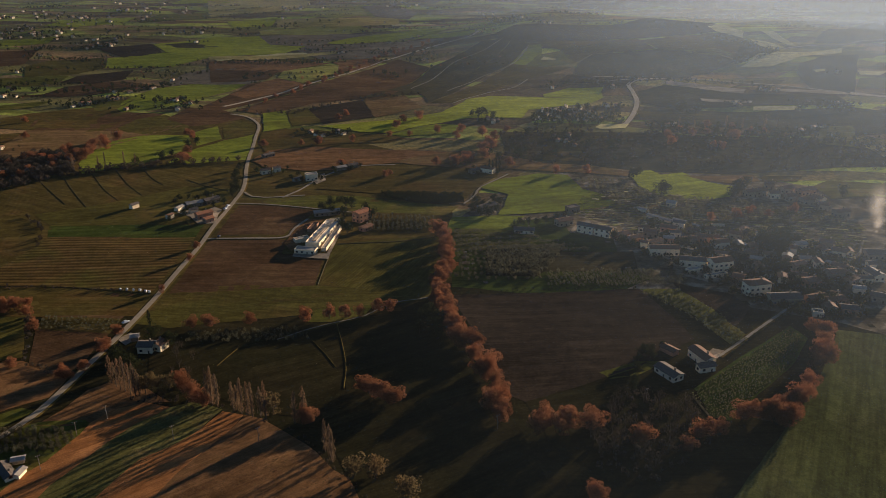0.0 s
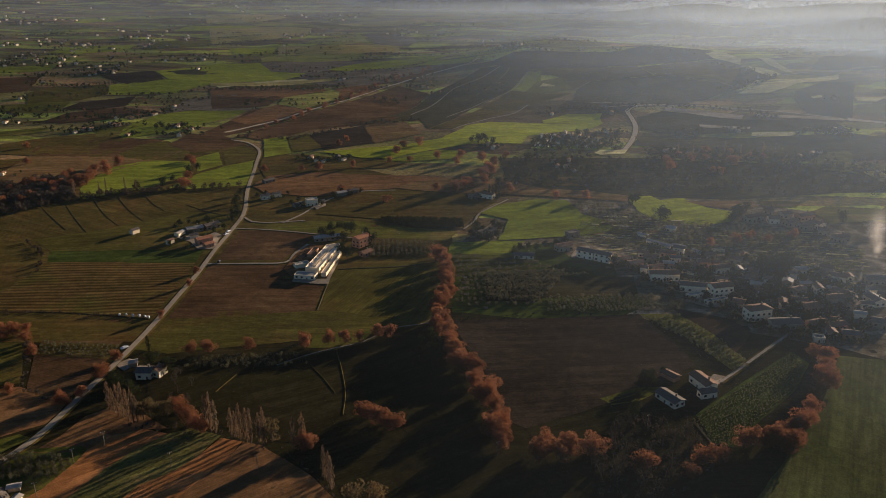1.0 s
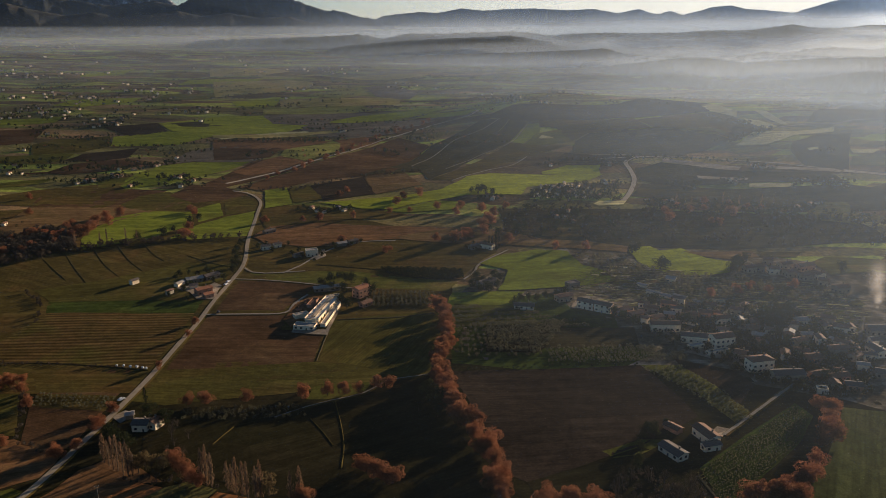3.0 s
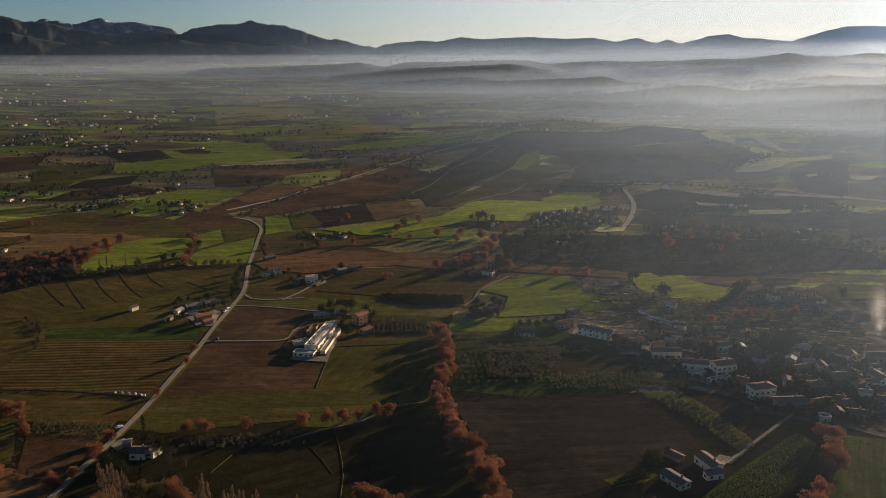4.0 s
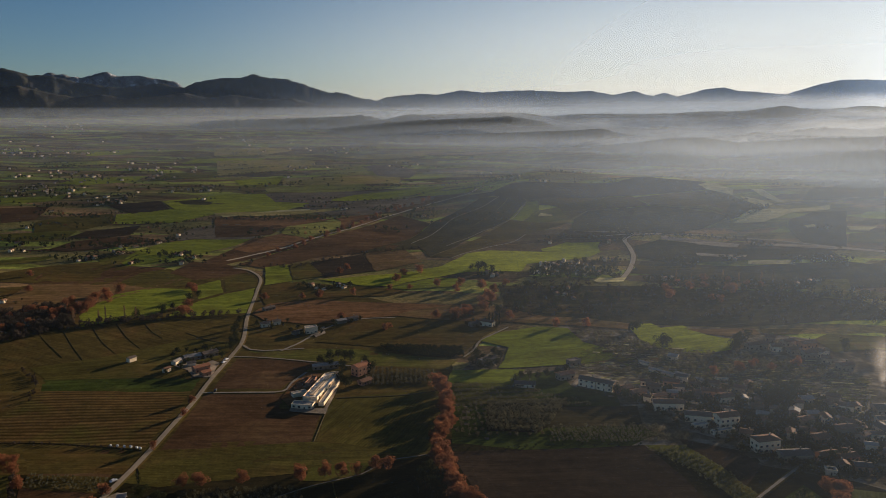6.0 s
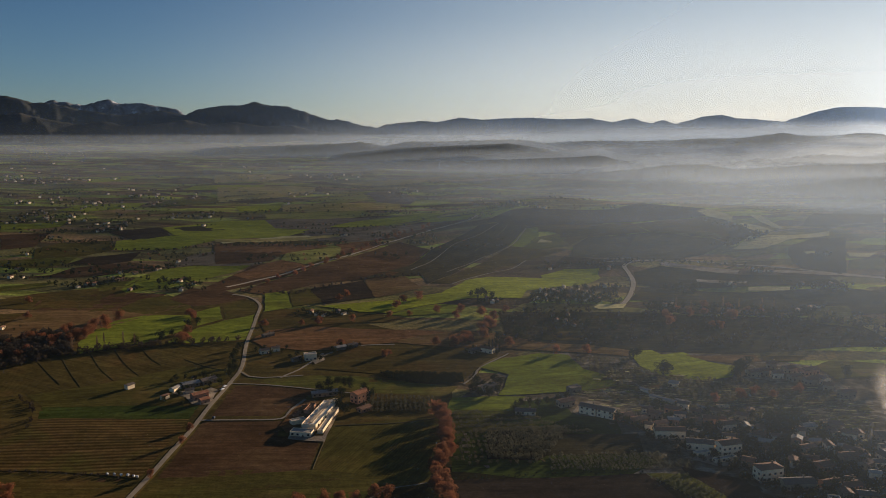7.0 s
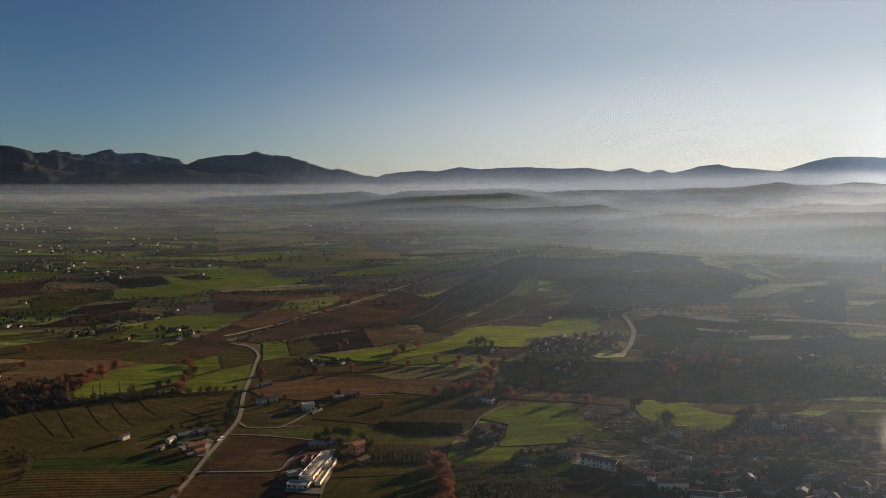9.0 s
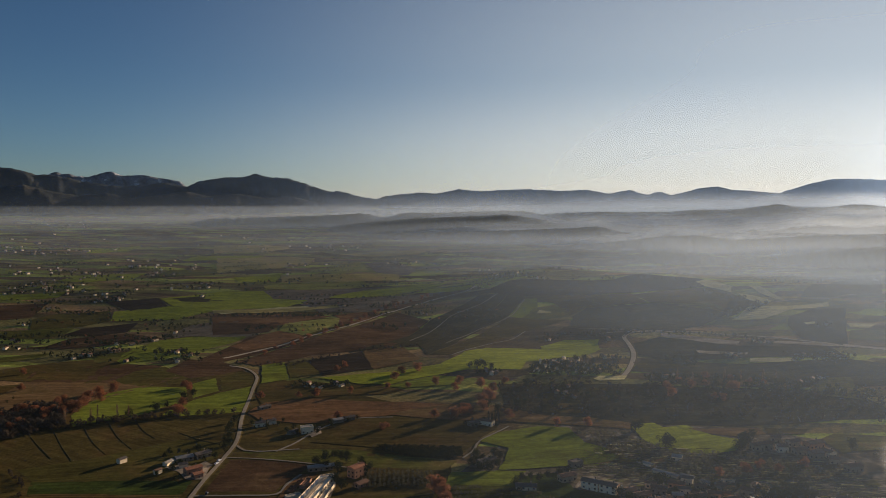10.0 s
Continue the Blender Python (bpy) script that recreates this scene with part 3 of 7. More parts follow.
# patch of sun given as a lighter grass colour
field("grass", [(76.5, 335.4), (98.3, 346.1), (112.6, 346.5), (95.3, 332.8), (80.8, 329.2)], "small sunlit patch of grass beside a field")
# wood floor: the shade of oaks and bare trees is painted into the ground
field("shade", [(38, 309.9), (96.8, 339.5), (119.3, 320.7), (125.8, 292.5), (115.7, 276.7), (69.1, 247.5), (46.5, 275.5)], "ground under bare trees with their shade painted in", 20)
field("deep", [(114.2, 316.9), (160, 359.3), (190.8, 384.5), (194.1, 370.5), (173, 341.2), (127.3, 295.5), (119.4, 295.7)], "leafy green nursery field", 40)
field("meadow", [(213.2, 379.6), (257.4, 370.9), (183.4, 220.1), (89.5, 220.5), (111.5, 243.8), (135.5, 272.4), (170, 314.8), (194, 347)], "broad green meadow beside the stream", 62)
field("grass", [(118.3, 432.9), (142.3, 433.2), (154.9, 406), (164.5, 371.5), (150.4, 365.5), (142, 397.5)], "yellowish green olive grove ground", 35)
field("dusk", [(141.7, 443.5), (171.4, 427.9), (177.8, 408.2), (159.9, 384.4), (154.9, 406), (142.3, 433.2)], "dark fallow plot beside the village", 35)
field("brown", [(-164.2, 426.9), (-163.6, 515.7), (-110.9, 516.2), (-100.8, 492.4), (-79.1, 487.7), (-78.6, 437.4), (-124.2, 431.6)], "dark brown ploughed field below the white building", 4)
field("olive", [(-172.4, 388.4), (-164.2, 426.9), (-124.2, 431.6), (-78.6, 437.4), (-49.3, 433.7), (-8, 421.1), (-30.8, 411.7), (-71.6, 399.8), (-114.4, 391.5), (-149.6, 383.5)], "olive-green strip of winter grass", 4)
field("olive", [(-75.3, 507.9), (-49.2, 515.4), (-2.4, 525.8), (-3.7, 470.8), (-8, 421.1), (-49.3, 433.7), (-75.4, 439.2)], "dull green meadow with the shadow of a tree row", 70)
field("brown", [(-161.1, 524.3), (-163.5, 593.6), (-136, 590.8), (-97.7, 580), (-114.5, 524.6)], "brown ploughed field by the crossroads", 4)
field("grass", [(-158.4, 610.5), (-122.5, 615.8), (-66.7, 614.8), (12.5, 590.4), (2.6, 567.7), (-54.3, 576.2), (-99.3, 585.1), (-141.7, 596.5)], "long strip of green grass", 4)
field("stripes", [(-289.4, 434.5), (-276.7, 518.4), (-175.4, 520.5), (-174, 429.7), (-228.1, 435.2)], "field of brown and green planted rows", 4)
field("deep", [(-290.1, 545.3), (-175.8, 545.1), (-175.4, 520.5), (-279.1, 518.4)], "green strip of crops beside the road", 4)
field("olive", [(-312.4, 567.3), (-270, 590.7), (-217.9, 640.1), (-176, 629.7), (-173.1, 595.9), (-201.5, 544.8), (-288.1, 542.8)], "olive-green sloping meadow", 10)
field("dull", [(-396.9, 625.3), (-334.5, 675.5), (-282.8, 714.1), (-188.8, 719.3), (-172.5, 639), (-217.9, 640.1), (-270, 590.7), (-312.4, 567.3), (-358.7, 557.6)], "olive meadow with contour furrows", 150)
field("dull", [(-358.7, 557.6), (-319.6, 564.6), (-288.1, 530.5), (-278.3, 496.9), (-298.3, 450.3)], "brown-green fallow field", 10)
field("dull", [(-268.2, 396.6), (-290.3, 436.2), (-245.6, 431.5), (-224.5, 395.8)], "brown-green strip of fallow grass", 5)
field("grass", [(-75, 390.5), (-72.5, 405.3), (-47, 409.4), (-38.2, 413.3), (-44.4, 398.7), (-60.3, 390.7)], "sunlit patch of grass under oaks", 10)
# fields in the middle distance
# dark slope colour stands in for the shade on the valley floor
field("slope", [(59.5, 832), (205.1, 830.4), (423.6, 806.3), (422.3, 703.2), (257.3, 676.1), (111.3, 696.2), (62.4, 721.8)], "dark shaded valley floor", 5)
field("dull", [(-513.4, 890.2), (-493.7, 928.4), (-417.7, 975.5), (-356, 928.1), (-375.3, 841.6), (-490.4, 848.3)], "dark olive ploughland by a farm hamlet", 5)
field("brown", [(-460.2, 862.4), (-467.2, 895.5), (-401.3, 943.8), (-332.5, 935.2), (-343.5, 881.6), (-360.7, 843.7), (-449.7, 841.6)], "dark brown ploughland", 5)
field("grass", [(-556.1, 967.5), (-524.7, 989.6), (-500.5, 1007), (-503.3, 961.3), (-539.8, 938)], "narrow strip of green grass", 5)
field("dry", [(-442.3, 760.6), (-454, 843.9), (-362.9, 849.1), (-292.7, 875), (-318.7, 822.7), (-339.9, 771.6), (-370.7, 751.8), (-390.7, 725.3), (-413.6, 707.9)], "reddish brown stubble field by a hedge", 10)
field("olive", [(-362.9, 849.1), (-354.7, 902.8), (-330.4, 929.2), (-284.9, 880.9), (-283.2, 844.9), (-322.9, 834)], "olive-brown sunlit meadow", 10)
field("green", [(-339.6, 711.2), (-346.6, 747.8), (-342.9, 800.1), (-320.6, 831.2), (-271.7, 831.7), (-255.1, 771.1), (-268.5, 746.5), (-279, 714.9), (-324.4, 679.6)], "bright green crop field beside a hedge", 10)
field("green", [(-271, 845.7), (-253.6, 873), (-234.7, 817.6), (-251.9, 786.8)], "bright green crop strip", 10)
field("green", [(-248.6, 776), (-230.1, 809.8), (-204.8, 834.9), (-186.8, 729.8), (-242, 715.7), (-259.3, 719.5), (-256.8, 747.9)], "green crop field beside the road", 5)
field("olive", [(-248.6, 873.8), (-235.6, 904.1), (-214.2, 883.3), (-206.1, 840.5), (-232.2, 817.4)], "olive-green meadow beside the road", 5)
field("brown", [(-322.2, 904.9), (-314.4, 965.5), (-269, 954.5), (-231.6, 915.3), (-259.7, 883.5), (-281.5, 869.8)], "dark brown fallow by the road", 5)
field("green", [(-408.8, 1031), (-398.5, 1106), (-364.6, 1140), (-278, 1129), (-290.1, 1077), (-312, 1036), (-345.1, 972.6), (-387.4, 943.8), (-407, 970.2)], "bright green crop field by farmhouses", 8)
field("grass", [(-441.1, 993.7), (-398.7, 1021), (-396.8, 995.8), (-404.6, 943.6), (-425.8, 954.4)], "green grass beside a farm hamlet", 8)
field("brown", [(-587.7, 1052), (-534.2, 1053), (-531.1, 1114), (-461.1, 1153), (-415.8, 1132), (-461, 1044), (-499.2, 1028)], "brown ploughland", 5)
field("dusk", [(-551.8, 1144), (-553, 1203), (-487.7, 1258), (-470.8, 1172), (-496.1, 1131)], "dark ploughed strip on the plain", 5)
field("clod", [(-402.4, 1117), (-395.3, 1225), (-359.1, 1263), (-247.1, 1266), (-255.9, 1164), (-278.7, 1125), (-366, 1144)], "dark ploughland on the plain", 5)
field("olive", [(-621.5, 1180), (-658.3, 1257), (-647, 1316), (-576.5, 1360), (-542, 1284), (-562.2, 1220)], "olive-green field on the plain", 4)
field("grass", [(-640.9, 1121), (-662.2, 1161), (-565.7, 1208), (-553.2, 1140), (-589.2, 1116)], "strip of winter grass on the plain", 4)
field("brown", [(-702.4, 1235), (-792.6, 1399), (-719.4, 1431), (-667.2, 1275)], "reddish ploughland on the plain", 4)
field("green", [(-820.9, 1451), (-854.7, 1513), (-754.1, 1583), (-741.5, 1513)], "narrow green strip on the plain", 4)
field("bright", [(-541.5, 1278), (-567.9, 1355), (-492.9, 1409), (-382.6, 1370), (-431.9, 1278)], "green crops on the plain", 4)
field("bright", [(-540.2, 1284), (-518.6, 1341), (-427, 1328), (-449.9, 1282)], "sunlit strip of green crops on the plain", 4)
field("dusk", [(-615, 1434), (-539.1, 1489), (-485.1, 1398), (-544.7, 1364)], "dark ploughed block on the plain", 4)
field("bright", [(-532.9, 1484), (-440.5, 1594), (-359.1, 1600), (-324, 1508), (-257, 1490), (-283.4, 1420), (-380.7, 1363), (-484.8, 1409)], "bright green crop field on the plain", 4)
field("slope", [(-512.3, 1486), (-456.4, 1537), (-412, 1479), (-469, 1430)], "dark fallow on the plain", 4)
field("dull", [(-362.7, 1262), (-371.4, 1318), (-300.4, 1374), (-208.2, 1357), (-191.4, 1294), (-247.1, 1266)], "brown ploughland on the plain", 6)
field("pale", [(-380.5, 1334), (-291.2, 1418), (-230.9, 1439), (-229.7, 1418), (-302.2, 1374), (-371.4, 1318)], "thin strip of pale stubble on the plain", 6)
field("olive", [(-232.7, 1125), (-245.2, 1266), (-125.9, 1296), (-157, 1200), (-185.7, 1118)], "olive-brown meadow above a farm track", 8)
field("brown", [(-302.4, 953.8), (-275.8, 1116), (-238.1, 1160), (-185, 1113), (-216.1, 1040), (-266.2, 954.6)], "red-brown ploughed slope", 15)
field("clod", [(-354.5, 1578), (-213.2, 1627), (-216.7, 1533), (-255.9, 1490), (-321.8, 1502)], "grey ploughland on the plain", 4)
field("clod", [(-265.8, 1461), (-210.3, 1518), (-103, 1518), (-82.7, 1393), (-139.8, 1341), (-210.2, 1357)], "dark ploughland on the plain", 4)
field("bright", [(-224.2, 1539), (-188.5, 1616), (-111.5, 1648), (-43.8, 1691), (14.2, 1661), (-13.9, 1601), (-72.8, 1579), (-158.2, 1523)], "sunlit bright green strip on the plain", 4)
field("bright", [(-55.5, 1570), (-25.4, 1602), (69.3, 1586), (48.4, 1533), (-15.7, 1550)], "sunlit bright green strip below the hill", 4)
field("brown", [(-98.2, 1479), (-47.5, 1566), (45.9, 1524), (-15.2, 1492), (-79.8, 1378)], "dark ploughed strip above a farm track", 6)
field("bright", [(-482.1, 1818), (-381.2, 1887), (-369.7, 1752), (-450.2, 1733)], "green crops on the far plain", 4)
field("sward", [(-369.1, 1624), (-279.2, 1736), (-179, 1756), (-148.2, 1689), (-262.3, 1627)], "olive-green field on the far plain", 4)
field("bright", [(-838.5, 1708), (-838, 1802), (-694, 1850), (-696.9, 1787), (-772, 1696)], "green strip on the far plain", 4)
field("grass", [(-666.5, 1774), (-664.6, 1920), (-549.6, 2002), (-540.3, 1867)], "dull green field on the far plain", 4)
field("bright", [(-698.5, 2109), (-702, 2218), (-505.6, 2260), (-513.7, 2156)], "green strip on the far plain", 4)
field("bright", [(-1017, 2253), (-1046, 2337), (-945.9, 2493), (-935.1, 2373)], "green strip on the far plain", 4)
field("bright", [(-237.8, 2317), (-160.9, 2403), (-41.1, 2399), (-72.3, 2303)], "pale green clearing in thin mist", 4)
field("khaki", [(-620.5, 2169), (-455.4, 2239), (-352.9, 2201), (-349.2, 2038), (-441.2, 1957), (-548.5, 1912)], "khaki fallow on the far plain", 4)
field("sward", [(-328.1, 1913), (-284.4, 2069), (-214.5, 2084), (-178.5, 1935), (-242.9, 1840)], "olive-green field on the far plain", 4)
field("khaki", [(-380.5, 1865), (-244.3, 1851), (-107.3, 1907), (-91.2, 1777), (-230.2, 1742), (-353.2, 1728)], "khaki stubble on the far plain", 4)
field("clod", [(-202.1, 2080), (-128.4, 2149), (-61.3, 1976), (-78.5, 1875), (-157.5, 1899)], "dark ploughland on the far plain", 4)
field("pale", [(-114.1, 1775), (-56.2, 1808), (-14.3, 1782), (-54.6, 1757), (-105.4, 1757)], "thin strip of pale stubble on the far plain", 4)
field("sward", [(-379.2, 1677), (-280.4, 1741), (-115.6, 1720), (-101.7, 1695), (-196.8, 1670), (-364.8, 1612)], "long olive-green strip on the plain", 4)
field("clod", [(-361.5, 1597), (-217.3, 1660), (-143.4, 1666), (-208, 1588), (-248.3, 1538), (-321.4, 1505)], "grey ploughland on the plain", 4)
field("bright", [(-361.5, 1454), (-283.6, 1489), (-255.3, 1500), (-257.7, 1463), (-336, 1391), (-397.3, 1359)], "green strip on the plain", 4)
field("clod", [(-269.2, 1468), (-243.9, 1510), (-93, 1547), (7.7, 1550), (-46, 1475), (-85, 1411), (-180.9, 1442)], "dark ploughland on the plain", 4)
field("khaki", [(-397.3, 1359), (-333, 1378), (-190.8, 1438), (-182.6, 1407), (-323.8, 1339), (-389.3, 1331)], "khaki grass strip on the plain", 4)
field("fallow", [(-384.5, 1314), (-293, 1332), (-182.8, 1304), (-249.2, 1211), (-307.8, 1234), (-364.1, 1243)], "red-brown ploughland on the plain", 4)
field("brown", [(-364.1, 1243), (-307.8, 1234), (-251, 1242), (-254.9, 1155), (-286.3, 1146), (-337.9, 1151)], "dark brown ploughland on the plain", 4)
field("sward", [(-245, 1234), (-170.8, 1284), (-133.5, 1284), (-177.6, 1172), (-199.6, 1127), (-242.9, 1162)], "olive meadow on the plain", 4)
field("fallow", [(-184.8, 1318), (-130.2, 1348), (-90.9, 1344), (-130.2, 1251), (-162.8, 1222), (-167.2, 1285)], "red-brown ploughed strip above a farm track", 4)
field("fallow", [(-242.9, 1162), (-198.8, 1122), (-220, 1065), (-258, 1029), (-286.1, 1050), (-264, 1121)], "red-brown ploughed slope by a farm track", 4)
field("khaki", [(-723.6, 2504), (-583, 2597), (-471.1, 2496), (-521.9, 2322), (-668.4, 2309)], "khaki fallow in thin haze", 4)
field("khaki", [(-305.3, 2322), (-211.3, 2391), (-40, 2415), (-70.8, 2285), (-202.3, 2287)], "pale grass strip in thin haze", 4)
field("brown", [(-254.3, 951.7), (-213.1, 1041), (-76.3, 1351), (-43.7, 1307), (-20.4, 1275), (-49.7, 1136), (-70.7, 1028), (-108.6, 1030), (-165.1, 1006), (-214.4, 935.2)], "dark brown ploughed slope below a farm track", 15)
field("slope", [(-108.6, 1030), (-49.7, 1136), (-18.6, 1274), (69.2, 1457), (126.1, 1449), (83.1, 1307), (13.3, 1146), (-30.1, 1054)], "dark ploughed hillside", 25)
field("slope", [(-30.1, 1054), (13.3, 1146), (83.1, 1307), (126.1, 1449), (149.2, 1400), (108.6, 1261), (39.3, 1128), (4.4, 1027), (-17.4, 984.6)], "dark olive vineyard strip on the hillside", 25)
field("dull", [(-15.9, 984.3), (5.9, 1027), (108.7, 1251), (156, 1223), (202.5, 1225), (121.6, 1145), (57.1, 1059), (12.9, 982.2)], "grey-green vineyard strip on the hillside", 25)
# sunlit spots on the dark hillside are laid on as lighter field colours
field("green", [(107.3, 1256), (148, 1388), (168.3, 1391), (161.6, 1308), (126.7, 1240)], "sunlit yellow-green patch on the hillside", 25)
field("grass", [(156, 1317), (194.7, 1342), (219.5, 1346), (208.6, 1253), (158.9, 1232), (128.5, 1231)], "olive-green grazing on the hillside", 25)
field("pale", [(154.7, 1280), (163.5, 1300), (187.5, 1283), (184, 1271), (165.6, 1264)], "pale sunlit strip of grass on the hillside", 25)
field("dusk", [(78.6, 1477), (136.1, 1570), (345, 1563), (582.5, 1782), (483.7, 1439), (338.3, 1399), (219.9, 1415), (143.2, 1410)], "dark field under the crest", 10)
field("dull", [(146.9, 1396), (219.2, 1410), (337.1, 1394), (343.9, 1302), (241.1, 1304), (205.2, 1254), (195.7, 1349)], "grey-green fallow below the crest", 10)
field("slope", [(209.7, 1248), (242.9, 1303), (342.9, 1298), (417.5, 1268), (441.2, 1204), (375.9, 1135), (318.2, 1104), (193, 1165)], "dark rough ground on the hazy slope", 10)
field("dusk", [(280.2, 1288), (304, 1312), (313.5, 1272), (294.5, 1217), (276.1, 1226)], "dark thicket ground on the slope", 10)
field("dull", [(339.3, 1382), (480.5, 1429), (506.1, 1363), (443.8, 1212), (421.4, 1280), (345.6, 1302)], "grey-green fallow on the hazy slope", 10)
field("rough", [(382.8, 1274), (434.9, 1299), (450, 1251), (437.6, 1233), (398.9, 1252)], "pale grassy shoulder of a hazy hill", 10)
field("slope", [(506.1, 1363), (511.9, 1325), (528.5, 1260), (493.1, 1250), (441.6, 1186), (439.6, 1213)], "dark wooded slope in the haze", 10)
field("pale", [(485.8, 1512), (517.6, 1510), (529.9, 1430), (511.7, 1378), (485.4, 1444)], "pale yellow field on a hazy hillside", 10)
field("pale", [(519.3, 1366), (536.8, 1341), (546.6, 1289), (521.6, 1272), (510.6, 1306)], "pale yellow strip on a hazy hillside", 10)
field("pale", [(558.5, 1429), (578.1, 1417), (571.4, 1336), (569.2, 1298), (556.8, 1305), (555, 1362)], "pale strip on a hazy hill", 10)
field("pale", [(436.7, 1167), (491.5, 1246), (556, 1250), (635, 1279), (621.3, 1250), (542.4, 1218), (512.1, 1187), (477.3, 1159)], "pale yellow field above a valley road", 10)
field("rough", [(416.5, 1167), (511.6, 1153), (498.2, 1133), (419.1, 1117), (421.3, 1147)], "dull yellow strip on a hazy slope", 10)
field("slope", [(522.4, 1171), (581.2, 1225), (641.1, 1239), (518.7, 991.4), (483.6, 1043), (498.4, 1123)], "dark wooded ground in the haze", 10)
field("pale", [(526.2, 1133), (546.5, 1138), (540.1, 1126), (525.5, 1124)], "small pale plot in the haze", 10)
field("pale", [(586.5, 1128), (635.8, 1135), (607.7, 1106), (582, 1106)], "pale plot on a hazy hillside", 10)
field("rough", [(544.3, 1040), (570.6, 1088), (629.2, 1104), (592, 1035)], "grey-green fallow in the haze", 10)
field("dull", [(604.3, 1319), (850.1, 1702), (1002, 1786), (749, 1327), (673.9, 1306)], "grey-green field on a hazy hill", 10)
field("yard", [(310.4, 1105), (328.1, 1083), (397.5, 1036), (387.1, 1018), (338.4, 1040), (301.5, 1078)], "pale track verge in the valley", 4)
field("yard", [(413, 1041), (529.4, 1013), (573.3, 1001), (568.1, 991.2), (501.1, 1000), (412.4, 1026)], "pale sandy strip along a valley road", 4)
field("slope", [(257.3, 1043), (299.6, 1071), (388.4, 1011), (496, 989.4), (491.1, 936), (433, 947.1), (374.1, 952.5), (276.1, 950.7), (248.7, 982)], "dark field beside the winding road", 4)
field("pale", [(374.4, 949.6), (430.5, 941.4), (422.5, 923), (369.9, 931.9)], "pale green rectangular plot in the haze", 3)
field("slope", [(218, 895.8), (246.7, 959.1), (364.2, 925.7), (488.1, 929.9), (524.3, 911.1), (475.2, 820.9), (394.6, 827.3), (326.1, 857.3), (250.7, 882.4)], "dark rough ground in the haze", 4)
field("dull", [(232.4, 942.9), (250.6, 932.8), (319.4, 934), (331, 927.5), (298.8, 911.6), (230.7, 907.2)], "grey-green strip beside the winding road", 4)
field("dusk", [(183.2, 1167), (271.7, 1112), (252.7, 1077), (163.9, 1121)], "dark strip by the winding road", 4)
field("dry", [(-104.4, 1026), (-51.8, 1041), (-25.3, 956.4), (-57.4, 929.8), (-80, 913.2)], "brown-olive fallow slope", 10)
field("green", [(-217.1, 941.2), (-193.7, 963.1), (-170.5, 869.1), (-196.1, 845.7)], "green crop plot", 10)
field("olive", [(-191.7, 960), (-169.1, 976.8), (-139, 890.1), (-170.3, 874.8)], "olive-brown fallow strip", 10)
field("dusk", [(-167.2, 973.6), (-105.2, 1019), (-80.9, 916.8), (-136.8, 884.3)], "dark ploughed strip", 10)
field("dull", [(-191.9, 804.9), (-196, 839.9), (-162.3, 866.1), (-114.4, 841.9), (-57.1, 821.7), (-38.4, 811.1), (-55.1, 791.1), (-107.2, 786.4), (-140.6, 777), (-177.7, 762.1)], "brown-green fallow with scattered trees", 5)
field("bright", [(-137.8, 873.3), (-54.1, 895.2), (-1.4, 928.9), (30.8, 1003), (61.9, 1034), (209.3, 1016), (186.3, 986.2), (102.2, 942.2), (90.8, 895.8), (28.9, 896.2), (-17.9, 867.1), (-57.8, 831.4), (-89.1, 837.9)], "sunlit bright green field below the hill", 12)
field("bright", [(132.3, 1041), (172.4, 1085), (217.8, 1075), (209, 1045), (206.5, 1016), (132.1, 1027)], "sunlit bright green plot below the hill", 12)
field("green", [(-63.6, 826.6), (-34.8, 840.2), (-7.8, 872.5), (17.8, 864), (13.4, 825.6), (-38.8, 818.6)], "green meadow with a line of trees", 12)
field("pale", [(168.1, 851.4), (177.2, 865.8), (208, 871.8), (200.5, 850), (171.8, 844.1)], "pale green roadside plot", 5)
field("fallow", [(-181.3, 725.1), (-175.3, 766.9), (-128.8, 775.3), (-81.7, 764.6), (-2.3, 751), (42, 745.5), (3.2, 717.6), (-44.7, 714.3), (-75.9, 706.5), (-95, 691.9), (-125.5, 689), (-163.8, 699.7)], "brown ploughed field", 5)
field("dry", [(-50.2, 716.3), (-24.1, 735.2), (8.9, 751.6), (43.4, 750), (93.5, 713.6), (134.6, 706), (162.7, 690.2), (175.5, 683.6), (163.1, 669.4), (110.4, 685.2), (62.6, 693.7), (8.3, 701.3)], "reddish strip of bare earth beside a track", 5)
field("dull", [(-106.5, 633.3), (-91.2, 662.4), (-72.8, 702.3), (-44.3, 706.5), (8.3, 701.3), (49.2, 686.9), (48.1, 671.3), (29.1, 637.5), (18.7, 609.1), (-11.1, 611.9), (-67.7, 625.4)], "dull green vineyard slope", 5)
field("bright", [(165.6, 676.1), (176.4, 687.3), (188.4, 690), (193.7, 675.3), (216, 682.6), (226.8, 650.2), (245.3, 636.8), (235.1, 611), (206.8, 602.7), (194.3, 606.5), (175.2, 620.2), (167.2, 644.8)], "sunlit bright green field by the village", 15)
field("dry", [(213.2, 672.9), (227.7, 668.2), (274.2, 672.2), (275.2, 654.4), (249.1, 644.7), (227.9, 653.6)], "brown strip of dry grass beyond a bright field", 3)
field("dull", [(279.3, 672.3), (317.4, 667.7), (307.5, 654.4), (276.5, 652.7)], "dull green plot in the haze", 3)
field("rough", [(311.9, 636.2), (331.2, 652.8), (375.7, 646.6), (352.7, 611), (312.3, 601.6)], "hazy yellow-green field beyond the village", 3)
